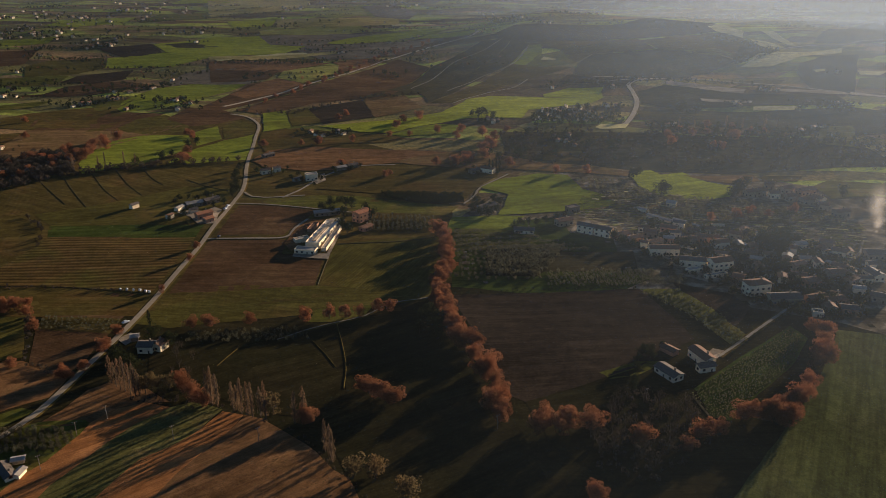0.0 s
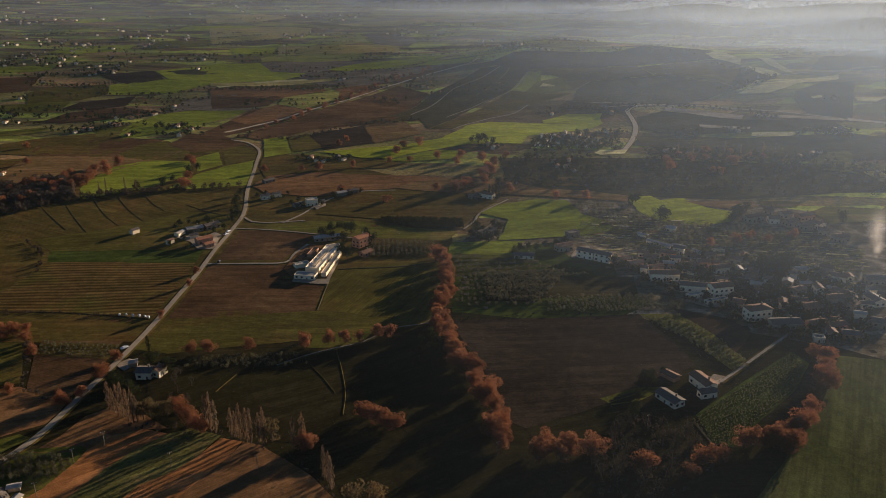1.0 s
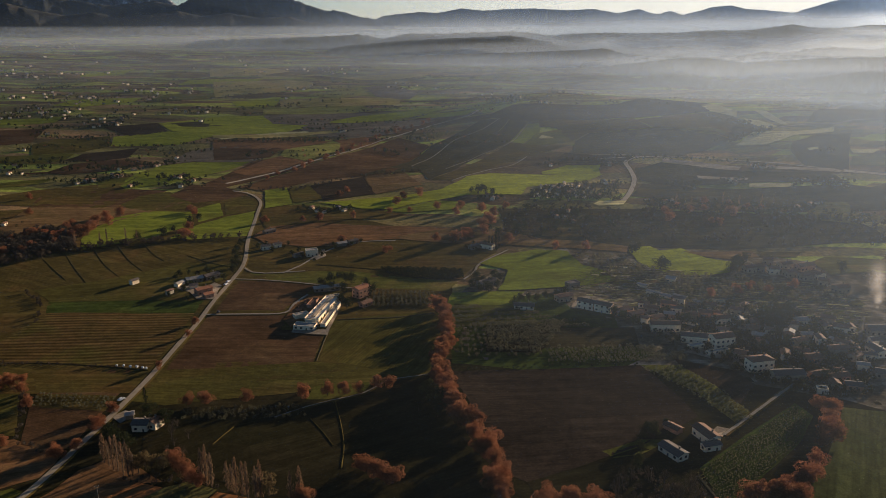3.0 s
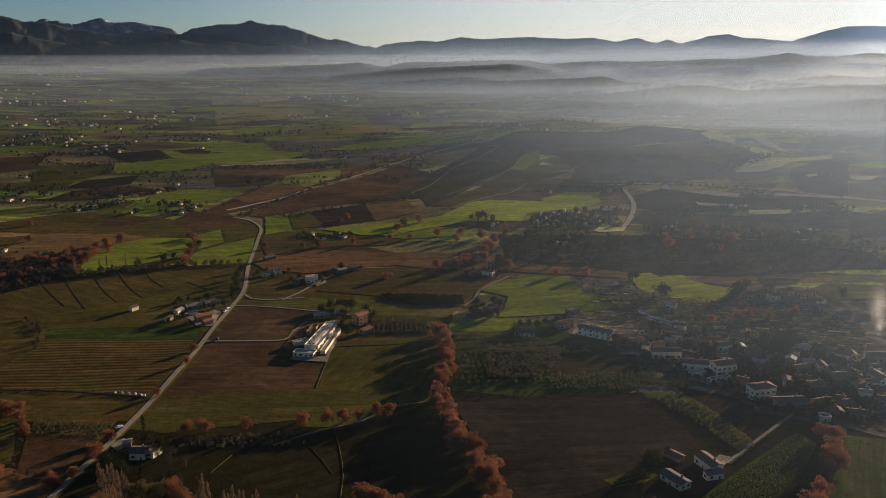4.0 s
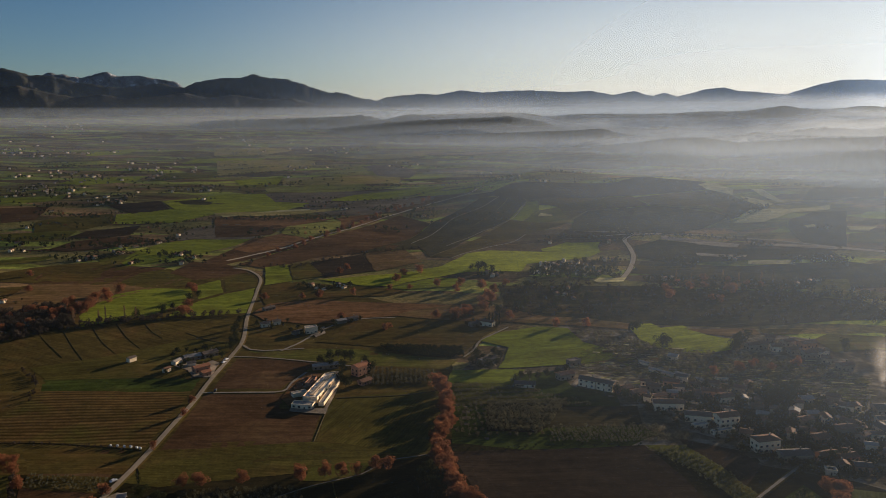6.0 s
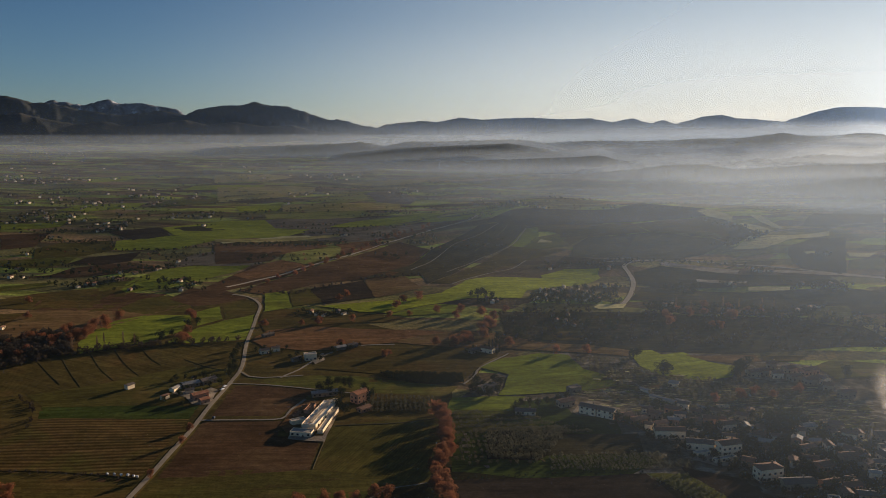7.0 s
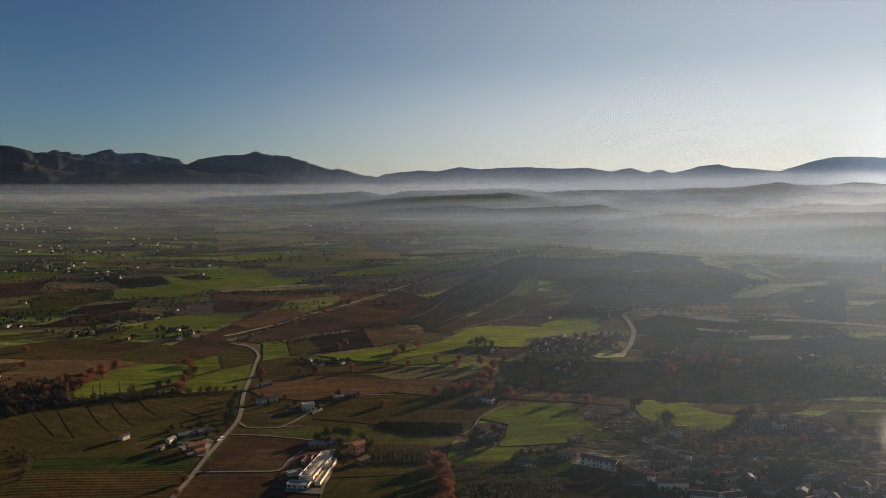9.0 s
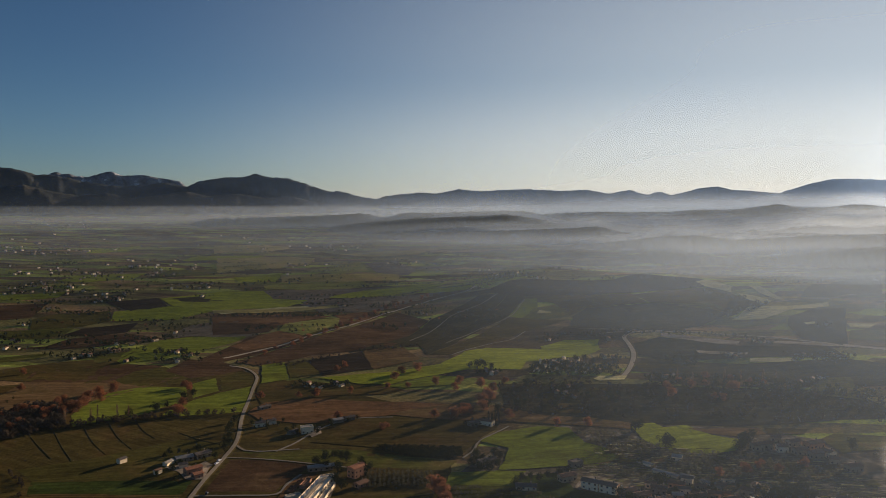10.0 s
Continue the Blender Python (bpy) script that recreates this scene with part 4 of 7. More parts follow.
field("green", [(42.3, 571.3), (55, 621), (31.5, 637.6), (49.5, 662.7), (84.4, 681.1), (111.2, 676.8), (118.1, 634.8), (142.6, 607.6), (135.4, 590.9), (98.6, 578.2), (45.7, 571.3)], "green sunlit meadow above the village", 15)
field("green", [(0.8, 532.2), (6.8, 564.3), (42.2, 569.9), (62.7, 568.4), (52, 545), (42.5, 538.4), (6.5, 534.6)], "narrow green meadow by the oak row", 5)
field("rough", [(378.7, 802.6), (419.7, 855.2), (449.3, 851.5), (415.5, 765.7), (388.4, 780.4)], "pale grey-green plot in the hazy valley", 4)
field("dull", [(155.1, 813.4), (173.1, 813.6), (170.5, 806.4), (152.1, 803.6)], "pale strip of grass in the valley", 4)
field("dull", [(102.4, 786.6), (132.9, 794.9), (137.6, 722.6), (94.4, 721.4)], "grey-green rough plot in the valley", 4)

field("grass", [(7.5, 541.8), (49.7, 536.4), (68.2, 501.1), (6.9, 497.2)], "bright grass between rows of olive trees", 6)
field("slope", [(65.6, 494.9), (128.8, 494.7), (125.5, 463.8), (63.3, 459.3)], "fallow strip below the village houses", 3)
field("yard", [(325.9, 994.9), (383.2, 975.9), (380.4, 964.3), (323.1, 980.8)], "pale yard beside hazy buildings", 3, over=0.3)
field("yard", [(-173.4, 370.1), (-168, 376.5), (-161.2, 372.7), (-165.9, 362.9)], "pale gravel yard beside a roadside house", 20, over=0.05)
field("yard", [(130.3, 350.3), (140.4, 360.2), (146, 357.8), (139.5, 350.5), (133, 346.3)], "pale gravel yard beside the farmhouse", 30, over=0.05)
field("yard", [(-204.7, 571), (-194.4, 577.1), (-184.3, 575.3), (-179.6, 586.9), (-172.2, 579), (-169, 547.4), (-181.5, 547.5), (-191.6, 561.6)], "pale dusty yard of a farm", 20, over=0.05)
field("yard", [(-112, 656.4), (-106.1, 663.3), (-110.1, 677), (-106.5, 680.3), (-101.6, 659.6), (-108.7, 647.5)], "pale gravel yard beside a white house", 20, over=0.05)
field("yard", [(92.4, 533.5), (100.2, 551.2), (102.7, 551.3), (95, 529)], "pale sunlit drive beside row houses", 20, over=0.1)
field("yard", [(148.8, 456.2), (169, 463.7), (181.9, 457), (180.7, 445), (163, 444.5)], "pale yard below the apartment house", 5, over=0.1)
field("yard", [(205.2, 419.6), (221.9, 427.4), (234, 424.2), (233, 408.1), (214.1, 402.3)], "pale yard between village houses", 5, over=0.1)
road("road", [(-196.9, 246.6), (-193.4, 272.1), (-182.8, 298.7), (-177.8, 340.6), (-173.1, 376.4), (-169.4, 434.4), (-167.5, 492.3), (-168.1, 538), (-167.7, 596.2), (-168.7, 639.2), (-183.5, 714.8), (-198.3, 814.9), (-209.5, 882.4), (-229.4, 919.3), (-254.1, 933.1)], 3.4, ASPHALT, "narrow pale asphalt country road")
road("farm_road", [(-273.5, 976.7), (-253.9, 1008), (-220, 1060), (-158.8, 1186), (-116.7, 1297), (-77.6, 1373), (-35.7, 1452), (6.4, 1496), (50.2, 1520), (69.5, 1562)], 5.0, PALE_GRAVEL, "pale farm track running over the plain")
road("drive", [(-167.9, 517), (-137, 517.4), (-111.7, 520.4), (-108.1, 538.8), (-101.9, 559.5)], 2.2, GRAVEL, "pale gravel drive to the white building")
road("lane", [(-165.3, 624.3), (-156.2, 613.3), (-144.6, 610.6), (-113.1, 615.5)], 2.2, TRACK, "pale earth lane from the crossroads")
road("lane", [(-166, 596.3), (-141.1, 593.7), (-99, 582.5), (-62.8, 573.8)], 1.8, TRACK, "grassy farm lane")
road("lane", [(-130.7, 610.2), (-119.6, 631.7), (-110.1, 663.4), (-94.5, 690.1), (-75.4, 704.5), (-44.2, 708.5)], 2.2, GRAVEL, "gravel lane to farmhouses")
road("lane", [(-41.7, 662.7), (-22.5, 684), (-7.4, 703.4)], 1.6, TRACK, "earth lane through a vineyard")
road("lane", [(16.6, 597.5), (26.3, 618), (31.8, 638.6), (58.8, 680)], 2.0, TRACK, "earth lane between meadows")
road("road", [(318.8, 1114), (278.8, 1109), (254.1, 1082), (250.3, 1040), (244.5, 990.5), (229.3, 936), (213.9, 893.6), (197.8, 857.1)], 6, ASPHALT, "winding pale country road")
road("lane", [(140.6, 352), (166.3, 376.5), (200.6, 408.5)], 1.7, GRAVEL, "gravel lane to the farm")
road("lane", [(-88.1, 369.5), (-73.6, 381.5), (-60.1, 389.4), (-44.2, 397.3), (-30.9, 413.3), (-16.3, 418.8), (-4, 423.5)], 0.9, GRAVEL, "thin pale track along a field edge")
road("ditch", [(-69.3, 369.5), (-60.7, 355.4), (-53.4, 341.1)], 0.35, FIELDS["dull"], "pale grassy ditch across a dark field", -0.04, False)
road("ditch", [(-58.7, 388.1), (-52.7, 364), (-48.3, 341.1), (-47, 320.5)], 0.35, FIELDS["dull"], "pale grassy ditch across a dark field", -0.04, False)
road("ditch", [(-112.4, 341.5), (-109.9, 349.3), (-106.5, 358.8)], 0.35, FIELDS["dull"], "grassy strip across a dark meadow", -0.04, False)
road("lane", [(542.9, 1280), (565.9, 1290), (606.1, 1301), (648.3, 1303), (685.3, 1325), (754.9, 1338)], 4.5, GRAVEL, "pale lane on a hazy hillside")
STREET = plain_material("grey_street", (0.055, 0.05, 0.042), (0.085, 0.075, 0.064), 0.3)
road("road", [(237.3, 408.2), (254.5, 443), (279.2, 489.1), (292.1, 510.9)], 2.6, STREET, "grey village street")

DITCH = plain_material("wet_ditch_grass", (0.042, 0.036, 0.015), (0.062, 0.052, 0.021), 0.5)


def ditch(points, width=0.35):
    return road("ditch", points, width, DITCH, "dark grassy drainage ditch across a field", -0.04, False)


for line in ([(-345.9, 650.7), (-318.5, 614.8), (-298.4, 590.4)], [(-332.9, 665.2), (-303.7, 619), (-280.2, 585.4)], [(-313.7, 678.7), (-284.4, 631.2), (-262, 602.4)], [(-296.2, 688.7), (-270.3, 646.7), (-246.6, 615.4)], [(-275.3, 696.2), (-254.7, 663.3), (-238.5, 644.2)],
             [(-224.1, 660.4), (-200.3, 639), (-179, 626.6)], [(-276.3, 435.8), (-235.7, 436.8), (-199, 431.3), (-174.3, 426.6)], [(-76.8, 439.2), (-76.7, 470.4), (-75.9, 489.5)],):
    ditch(line)
ditch([(116.5, 315), (119.7, 295.2)], 1.0)
ditch([(-72.1, 507.8), (-33.2, 512.5), (-5.6, 523.4)], 1.2)

# ------------------------------------------------------------------ trees
def leaf_material(name, dark, light, other, glow=0.52):
    """Leaves seen from afar, letting some sun through, each clump and each tree a little different."""
    m, n, l, shader = nodes_of(name)
    n.remove(shader)
    each, tree_ = n.new("ShaderNodeNewGeometry"), n.new("ShaderNodeObjectInfo")
    c = ramp(n, l, each.outputs["Random Per Island"], [(0.0, dark), (0.5, light), (1.0, other)])
    c = blend(n, l, "MULTIPLY", 0.7, c, ramp(n, l, tree_.outputs["Random"], [(0.0, (0.6, 0.55, 0.5)), (0.5, (1.0, 1.0, 1.0)), (1.0, (1.2, 1.0, 0.85))]))
    a, b, mix = n.new("ShaderNodeBsdfDiffuse"), n.new("ShaderNodeBsdfTranslucent"), n.new("ShaderNodeMixShader")
    mix.inputs[0].default_value = glow
    for s in (a, b):
        l.new(c, s.inputs[0])
    l.new(a.outputs[0], mix.inputs[1])
    l.new(b.outputs[0], mix.inputs[2])
    l.new(mix.outputs[0], n["Material Output"].inputs[0])
    return m


BARK = plain_material("bark", (0.06, 0.045, 0.03), (0.11, 0.085, 0.06), 1.5)
LEAVES = {
    "oak": leaf_material("rust_leaves", (0.112, 0.044, 0.021), (0.215, 0.089, 0.043), (0.318, 0.155, 0.084), 0.45),
    "poplar": leaf_material("beige_twigs", (0.090, 0.059, 0.036), (0.140, 0.094, 0.058), (0.195, 0.133, 0.084)),
    "olive": leaf_material("olive_leaves", (0.058, 0.057, 0.034), (0.098, 0.095, 0.055), (0.148, 0.138, 0.082), 0.4),
    "cypress": leaf_material("cypress_leaves", (0.012, 0.018, 0.008), (0.02, 0.028, 0.012), (0.03, 0.038, 0.016), 0.1),
    "evergreen": leaf_material("dark_leaves", (0.015, 0.022, 0.009), (0.028, 0.036, 0.014), (0.045, 0.05, 0.02), 0.2),
    "bare": leaf_material("grey_twigs", (0.035, 0.028, 0.021), (0.055, 0.045, 0.034), (0.085, 0.07, 0.053), 0.2),
    "willow": leaf_material("yellowish_twigs", (0.072, 0.052, 0.024), (0.108, 0.079, 0.037), (0.144, 0.108, 0.054)),
    "crop": leaf_material("green_shoots", (0.055, 0.06, 0.03), (0.085, 0.092, 0.042), (0.125, 0.13, 0.062)),
}


def leaf(verts, faces, p, size, rng, slim=1.0):
    """One small folded spray of leaves at p."""
    u = Vector((rng.gauss(0, 1), rng.gauss(0, 1), rng.gauss(0, 1))).normalized()
    if slim < 1:
        u = (u * 0.35 + Vector((0, 0, 1))).normalized()
    w = u.cross(Vector((rng.gauss(0, 1), rng.gauss(0, 1), rng.gauss(0, 1)))).normalized() * size * slim
    u = u * size
    i = len(verts)
    verts += [p - u, p + w * 0.6, p + u, p - w * 0.6 + u.cross(w) * 0.2]
    faces.append((i, i + 1, i + 2, i + 3))


def crown_mesh(kind, seed, count):
    """A crown one metre high with its foot at 0: lobes of leaf sprays with gaps between."""
    rng = random.Random(seed)
    verts, faces, lobes = [], [], []
    if kind in ("oak", "evergreen", "olive", "willow", "bare"):
        wide = {"oak": 0.50, "evergreen": 0.44, "olive": 0.46, "willow": 0.36, "bare": 0.34}[kind]
        for i in range(13 if kind != "olive" else 7):
            a, r, h = rng.uniform(0, 6.28), rng.uniform(0.1, 0.75) * wide, rng.uniform(0.26, 0.84)
            r *= 1.15 - abs(h - 0.55)
            lobes.append((Vector((r * math.cos(a), r * math.sin(a), h)), rng.uniform(0.13, 0.23) * wide / 0.42))
        lobes.append((Vector((0, 0, 0.6)), 0.24))
        for i in range(count):
            c, r = lobes[rng.randrange(len(lobes))]
            v = Vector((rng.gauss(0, 1), rng.gauss(0, 1), rng.gauss(0, 1))).normalized() * r * rng.uniform(0.72, 1.08)
            v.z *= 0.85
            leaf(verts, faces, c + v, rng.uniform(0.02, 0.038) * (1.25 if kind in ("evergreen", "willow") else 1.0) * (0.9 if kind == "bare" else 1.0) * (2.1 if kind == "olive" else 1.0), rng, 0.3 if kind == "bare" else 1.0)
    else:
        wide = 0.085 if kind == "poplar" else 0.11
        for i in range(count):
            h = rng.uniform(0.06, 1.0)
            body = wide * min(1.0, (1.02 - h) * 2.6 + 0.12) * min(1.0, 0.55 + h * 1.5)
            a, r = rng.uniform(0, 6.28), body * math.sqrt(rng.uniform(0.05, 1)) * (1 + 0.3 * math.sin(h * 23 + seed))
            leaf(verts, faces, Vector((r * math.cos(a), r * math.sin(a), h)), rng.uniform(0.024, 0.05), rng, 0.2 if kind == "poplar" else 0.7)
    return mesh_from("crown", verts, faces, LEAVES[kind])


def trunk_mesh(kind, seed):
    """A tapered trunk with limbs that reach into the crown, one metre high in all."""
    rng = random.Random(seed)
    verts, faces = [], []

    def limb(a, b, r0, r1):
        d = (b - a).normalized()
        u = d.orthogonal().normalized()
        w = d.cross(u)
        i = len(verts)
        for p, r in ((a, r0), (a.lerp(b, 0.5) + u * r0 * 0.6, (r0 + r1) / 2), (b, r1)):
            for k in range(5):
                t = k * math.tau / 5
                verts.append(p + u * r * math.cos(t) + w * r * math.sin(t))
        for s in range(2):
            for k in range(5):
                q = (k + 1) % 5
                faces.append((i + s * 5 + k, i + s * 5 + q, i + s * 5 + 5 + q, i + s * 5 + 5 + k))
    slim = kind in ("poplar", "cypress")
    top = 0.9 if slim else 0.5
    limb(Vector((0, 0, -0.02)), Vector((rng.gauss(0, 0.01), rng.gauss(0, 0.01), top)), 0.016 if slim else 0.028, 0.006 if slim else 0.016)
    for i in range(6):
        a, h = i * 1.05 + rng.uniform(-0.3, 0.3), rng.uniform(0.2, top)
        out = 0.06 if slim else rng.uniform(0.18, 0.3)
        limb(Vector((0, 0, h * 0.8)), Vector((out * math.cos(a), out * math.sin(a), min(0.95, h + (0.2 if slim else 0.3)))), 0.012, 0.004)
    return mesh_from("trunk", verts, faces, BARK)


COUNTS = {"oak": 2700, "poplar": 420, "olive": 190, "cypress": 260, "evergreen": 1000, "bare": 520, "willow": 600}
GROWN = {k: [(trunk_mesh(k, 31 * i + len(k)), crown_mesh(k, 17 * i + 5, COUNTS[k])) for i in range(4)] for k in COUNTS}
TREE_NAMES = {"oak": ("oak_tree", "oak tree with rust-orange autumn leaves"), "poplar": ("poplar_tree", "slender leafless poplar with beige twigs"),
              "olive": ("olive_tree", "small grey-green olive tree in a grove"), "cypress": ("cypress_tree", "slim dark green cypress beside a house"),
              "evergreen": ("evergreen_tree", "dark green evergreen tree with a dense crown"), "bare": ("bare_tree", "leafless grey-brown tree in the damp hollow"),
              "willow": ("willow_tree", "tree with thin yellowish leaves at the field edge")}
dice = random.Random(5)


def plant(kind, x, y, height, label=""):
    name, usual = TREE_NAMES[kind]
    thing = new(name)
    trunk, crown = GROWN[kind][dice.randrange(4)]
    part("trunk", trunk, thing)
    part("crown", crown, thing)
    wide = height * dice.uniform(0.9, 1.2)
    thing.matrix_world = Matrix.LocRotScale((x, y, ground_z(x, y)), Euler((0, 0, dice.uniform(0, 6.28))), (wide, wide, height))
    return tagged(thing, label or usual, "tree", usual.split(" with")[0] + "s")


def plant_all(kind, places, height, label=""):
    for x, y in places:
        plant(kind, x, y, height * dice.uniform(0.82, 1.18), label)


def plant_row(kind, line, gap, height, spread=1.5, label=""):
    """Trees along a line, gap metres apart, a little out of line."""
    left = 0.0
    for (x0, y0), (x1, y1) in zip(line, line[1:]):
        far = math.hypot(x1 - x0, y1 - y0)
        while left < far:
            k = left / far
            plant(kind, x0 + (x1 - x0) * k + dice.gauss(0, spread), y0 + (y1 - y0) * k + dice.gauss(0, spread), height * dice.uniform(0.75, 1.2), label)
            left += gap * dice.uniform(0.75, 1.3)
        left -= far


def spots(ring, gap, turn=0.0, loose=0.25):
    """Places of a planted grid inside an outline."""
    cx, cy = sum(p[0] for p in ring) / len(ring), sum(p[1] for p in ring) / len(ring)
    reach = max(math.hypot(p[0] - cx, p[1] - cy) for p in ring)
    gx, gy = gap if isinstance(gap, tuple) else (gap, gap)
    c, s = math.cos(radians(turn)), math.sin(radians(turn))
    out = []
    for i in range(-int(reach / gx) - 1, int(reach / gx) + 2):
        for j in range(-int(reach / gy) - 1, int(reach / gy) + 2):
            a, b = i * gx + dice.gauss(0, loose * gx * 0.5), j * gy + dice.gauss(0, loose * gy * 0.5)
            x, y = cx + a * c - b * s, cy + a * s + b * c
            if inside(x, y, ring):
                out.append((x, y))
    return out


def bushes(name, places, height, kind, label, each=46, category="trees"):
    """Many small trees or bushes as one mass: each a low tuft of leaf sprays."""
    rng = random.Random(len(places))
    verts, faces = [], []
    for x, y in places:
        h = height * rng.uniform(0.7, 1.3)
        z = ground_z(x, y)
        for i in range(each):
            v = Vector((rng.gauss(0, 1), rng.gauss(0, 1), rng.gauss(0, 1))).normalized() * rng.uniform(0.6, 1.05)
            leaf(verts, faces, Vector((x + v.x * h * 0.45, y + v.y * h * 0.45, z + h * 0.52 + v.z * h * 0.45)), h * rng.uniform(0.11, 0.2) * math.sqrt(46 / each), rng)
    return tagged(new(name, mesh_from(name, verts, faces, LEAVES[kind])), label, category, kind="stuff")


# oaks along the stream and round the fields
plant_row("oak", [(-2.5, 532.5), (2.3, 501.4), (2.2, 463.3), (-2.7, 437.7), (-1.3, 407.4), (5, 382.5), (11.2, 361.2)], 4.8, 9.8, 1.7)
plant_row("oak", [(6.8, 379.3), (14, 357.3), (20, 340.9), (22.5, 321), (25.3, 297.7), (33.2, 296.7)], 4.6, 10.4, 2.1)
plant_row("oak", [(38.6, 285.7), (48.8, 283.5), (64.2, 288.7)], 4.8, 9.8, 2.1)
plant_all("oak", [(-137.8, 383.4), (-127.6, 384.7), (-106.2, 387.2), (-76.2, 390.4), (-78.2, 396.9), (-63.6, 394.5), (-54.6, 395.9), (-46.8, 397.2), (-36.8, 404.2), (-29.7, 404.1)], 7.8)
plant_all("oak", [(-38.3, 319.4), (-34.9, 316.9), (-31.4, 313.5), (-28.4, 311.6), (-24.8, 308.9), (-22.2, 308)], 9)
plant_all("oak", [(132.3, 295.4), (137.2, 296.6), (142.2, 296.4), (146.8, 298), (153, 302.2), (157.5, 304.8), (162.4, 307.8), (168, 312.4), (151.8, 290.6), (172.1, 319.7), (147.3, 292.8)], 10.2)
plant_all("oak", [(198.5, 376.6), (203.1, 374), (207.5, 376.4), (190.1, 349.3), (192.6, 345.9), (184.9, 340.1), (196.5, 358.5)], 9.6)
plant_all("oak", [(119.6, 285.8), (114.7, 284.1), (109.8, 282.4), (82.8, 278.5), (85.4, 279.4), (59.9, 242.3), (57.6, 244.2), (101.7, 272.6)], 7.8)
plant_all("oak", [(-174.5, 360.6), (-175.4, 357.1), (-177.2, 338.4), (-125.7, 324.9), (-121.3, 319.1), (-116.5, 313.6), (-111.8, 308.1), (-108.4, 307.3), (-61.2, 293.3), (-58.5, 292.4)], 7.8)
plant_row("oak", [(-261, 407), (-244.8, 407.1), (-236.2, 410.8)], 8, 8.5, 2)
plant_all("oak", [(-222.1, 379), (-233.5, 396.1), (-214.4, 341), (-185.3, 332.1), (-181.6, 330), (-244.8, 407.1), (-247.3, 399.2)], 6.6, "low oak with brown autumn leaves in a hedge")
plant_all("oak", [(-165.9, 475.8), (-168.2, 498.7), (-168.4, 428.3), (-174.1, 375.1), (-51, 668.6), (-47.4, 675.3)], 6)
plant_row("oak", [(-391.7, 656.5), (-362.6, 684.3), (-344.2, 720.2), (-344.3, 801.9)], 14, 10, 5, "brownish oak in a field hedge")
plant_all("oak", [(-265.9, 819), (-275, 832.3), (-243, 725.2), (-245.1, 716.9), (-436.9, 807.7), (-471.7, 878.3), (128.4, 678), (101.6, 681.8), (61.4, 704.3), (25.4, 724.1), (39.5, 730.6), (45.7, 782.3), (37.8, 760.6), (14, 803.2), (19.3, 830.1), (68, 832.1), (-6.1, 826.9), (-45.3, 884.3), (-27.6, 895.8), (-51.3, 855.6), (-121.9, 907.4), (-114.4, 927.4), (-6.3, 707.5), (-94.4, 706.2), (-127.7, 785.3)], 9)
plant_row("oak", [(9.1, 698.6), (30.7, 723.7), (50.5, 786.3), (41.2, 830.9)], 13, 11, 5)
plant_row("oak", [(-228.4, 1005), (-179.7, 1113), (-131.6, 1277), (-75.1, 1439), (-13.3, 1528)], 26, 8, 3, "small roadside oak with brown leaves")
plant_row("oak", [(241, 787.9), (263.9, 770.1), (302.3, 797.5), (335.1, 806.4)], 20, 10, 14, "hazy oak with faded red leaves")
plant_row("oak", [(205.2, 553.6), (231.6, 568.5), (263, 571.2)], 9, 8, 7, "reddish oak between the village houses")
plant_row("oak", [(-177.9, 778.6), (-127.7, 785.3), (-49.1, 816.9), (-13.3, 818.3)], 28, 8, 5, "small oak at a field edge")
bushes("hedge_wood", spots([(-404.3, 655.5), (-434.7, 707.9), (-410.7, 722.4), (-398, 739.8), (-373.9, 746.9), (-344.4, 720.8), (-328.7, 681.3), (-358.1, 661.1)], (4, 6), 10, 0.9), 6.5, "bare", "dark brown wood beside a field hedge", 90, "woods")
plant_all("oak", [(-398.5, 699.6), (-392.9, 714), (-387.5, 721.2), (-377.5, 720.5), (-362, 708.4), (-360.1, 720), (-346.4, 708.8), (-369.5, 746.9), (-368.6, 756.9), (-351.8, 759.7), (-350.2, 771.7), (-353, 800.2), (-250.8, 752), (-268.5, 827.2)], 9, "brownish oak at the edge of a dark wood")
# poplars
plant_all("poplar", [(-158.8, 326.4), (-155.4, 323.3), (-152.1, 320.2), (-149.5, 319.1), (-146, 316.1), (-143.1, 314.7), (-141.4, 315.1)], 16.2)
plant_all("poplar", [(-107.9, 309.1), (-105.4, 307.3), (-102.8, 306.5), (-95.6, 305.6), (-92.9, 302.9), (-90.5, 301.1), (-87.1, 299.7), (-85, 298.3), (-81.2, 298.3), (-79, 297.3), (-106.1, 310)], 16.2)
plant_all("poplar", [(-65, 292.6), (-61.6, 295.9), (-48.8, 272.2), (-45.1, 265.5), (-46.6, 269.9)], 14.4)
plant_all("willow", [(-76, 299.9), (-35.5, 255.6), (-26.5, 254.5), (-26.1, 258.7), (-15.4, 243.1), (-12.6, 241.1), (-129, 320), (-133.7, 318.1), (-139.2, 317.1), (-137, 320), (-10, 228.5)], 10.8)
# dark trees and bare wood
plant_all("evergreen", [(-9.9, 385.9), (-4.8, 376.1), (-12.7, 376.3), (-1.2, 385.8), (-7.6, 396.2), (-2.7, 370), (-154.2, 370.1), (-142.7, 362.3), (-164.8, 346.8), (-153.1, 338.3)], 9.6)
plant_all("bare", spots([(71.1, 306), (92.5, 320.5), (112.6, 306.8), (113.5, 285), (94.7, 261.2), (69.6, 260.9), (60.7, 275.5)], 9.6, 20, 0.9), 10)
plant_row("bare", [(-127.5, 315.2), (-128.7, 345.6), (-140.1, 363.5)], 6, 7, 3)
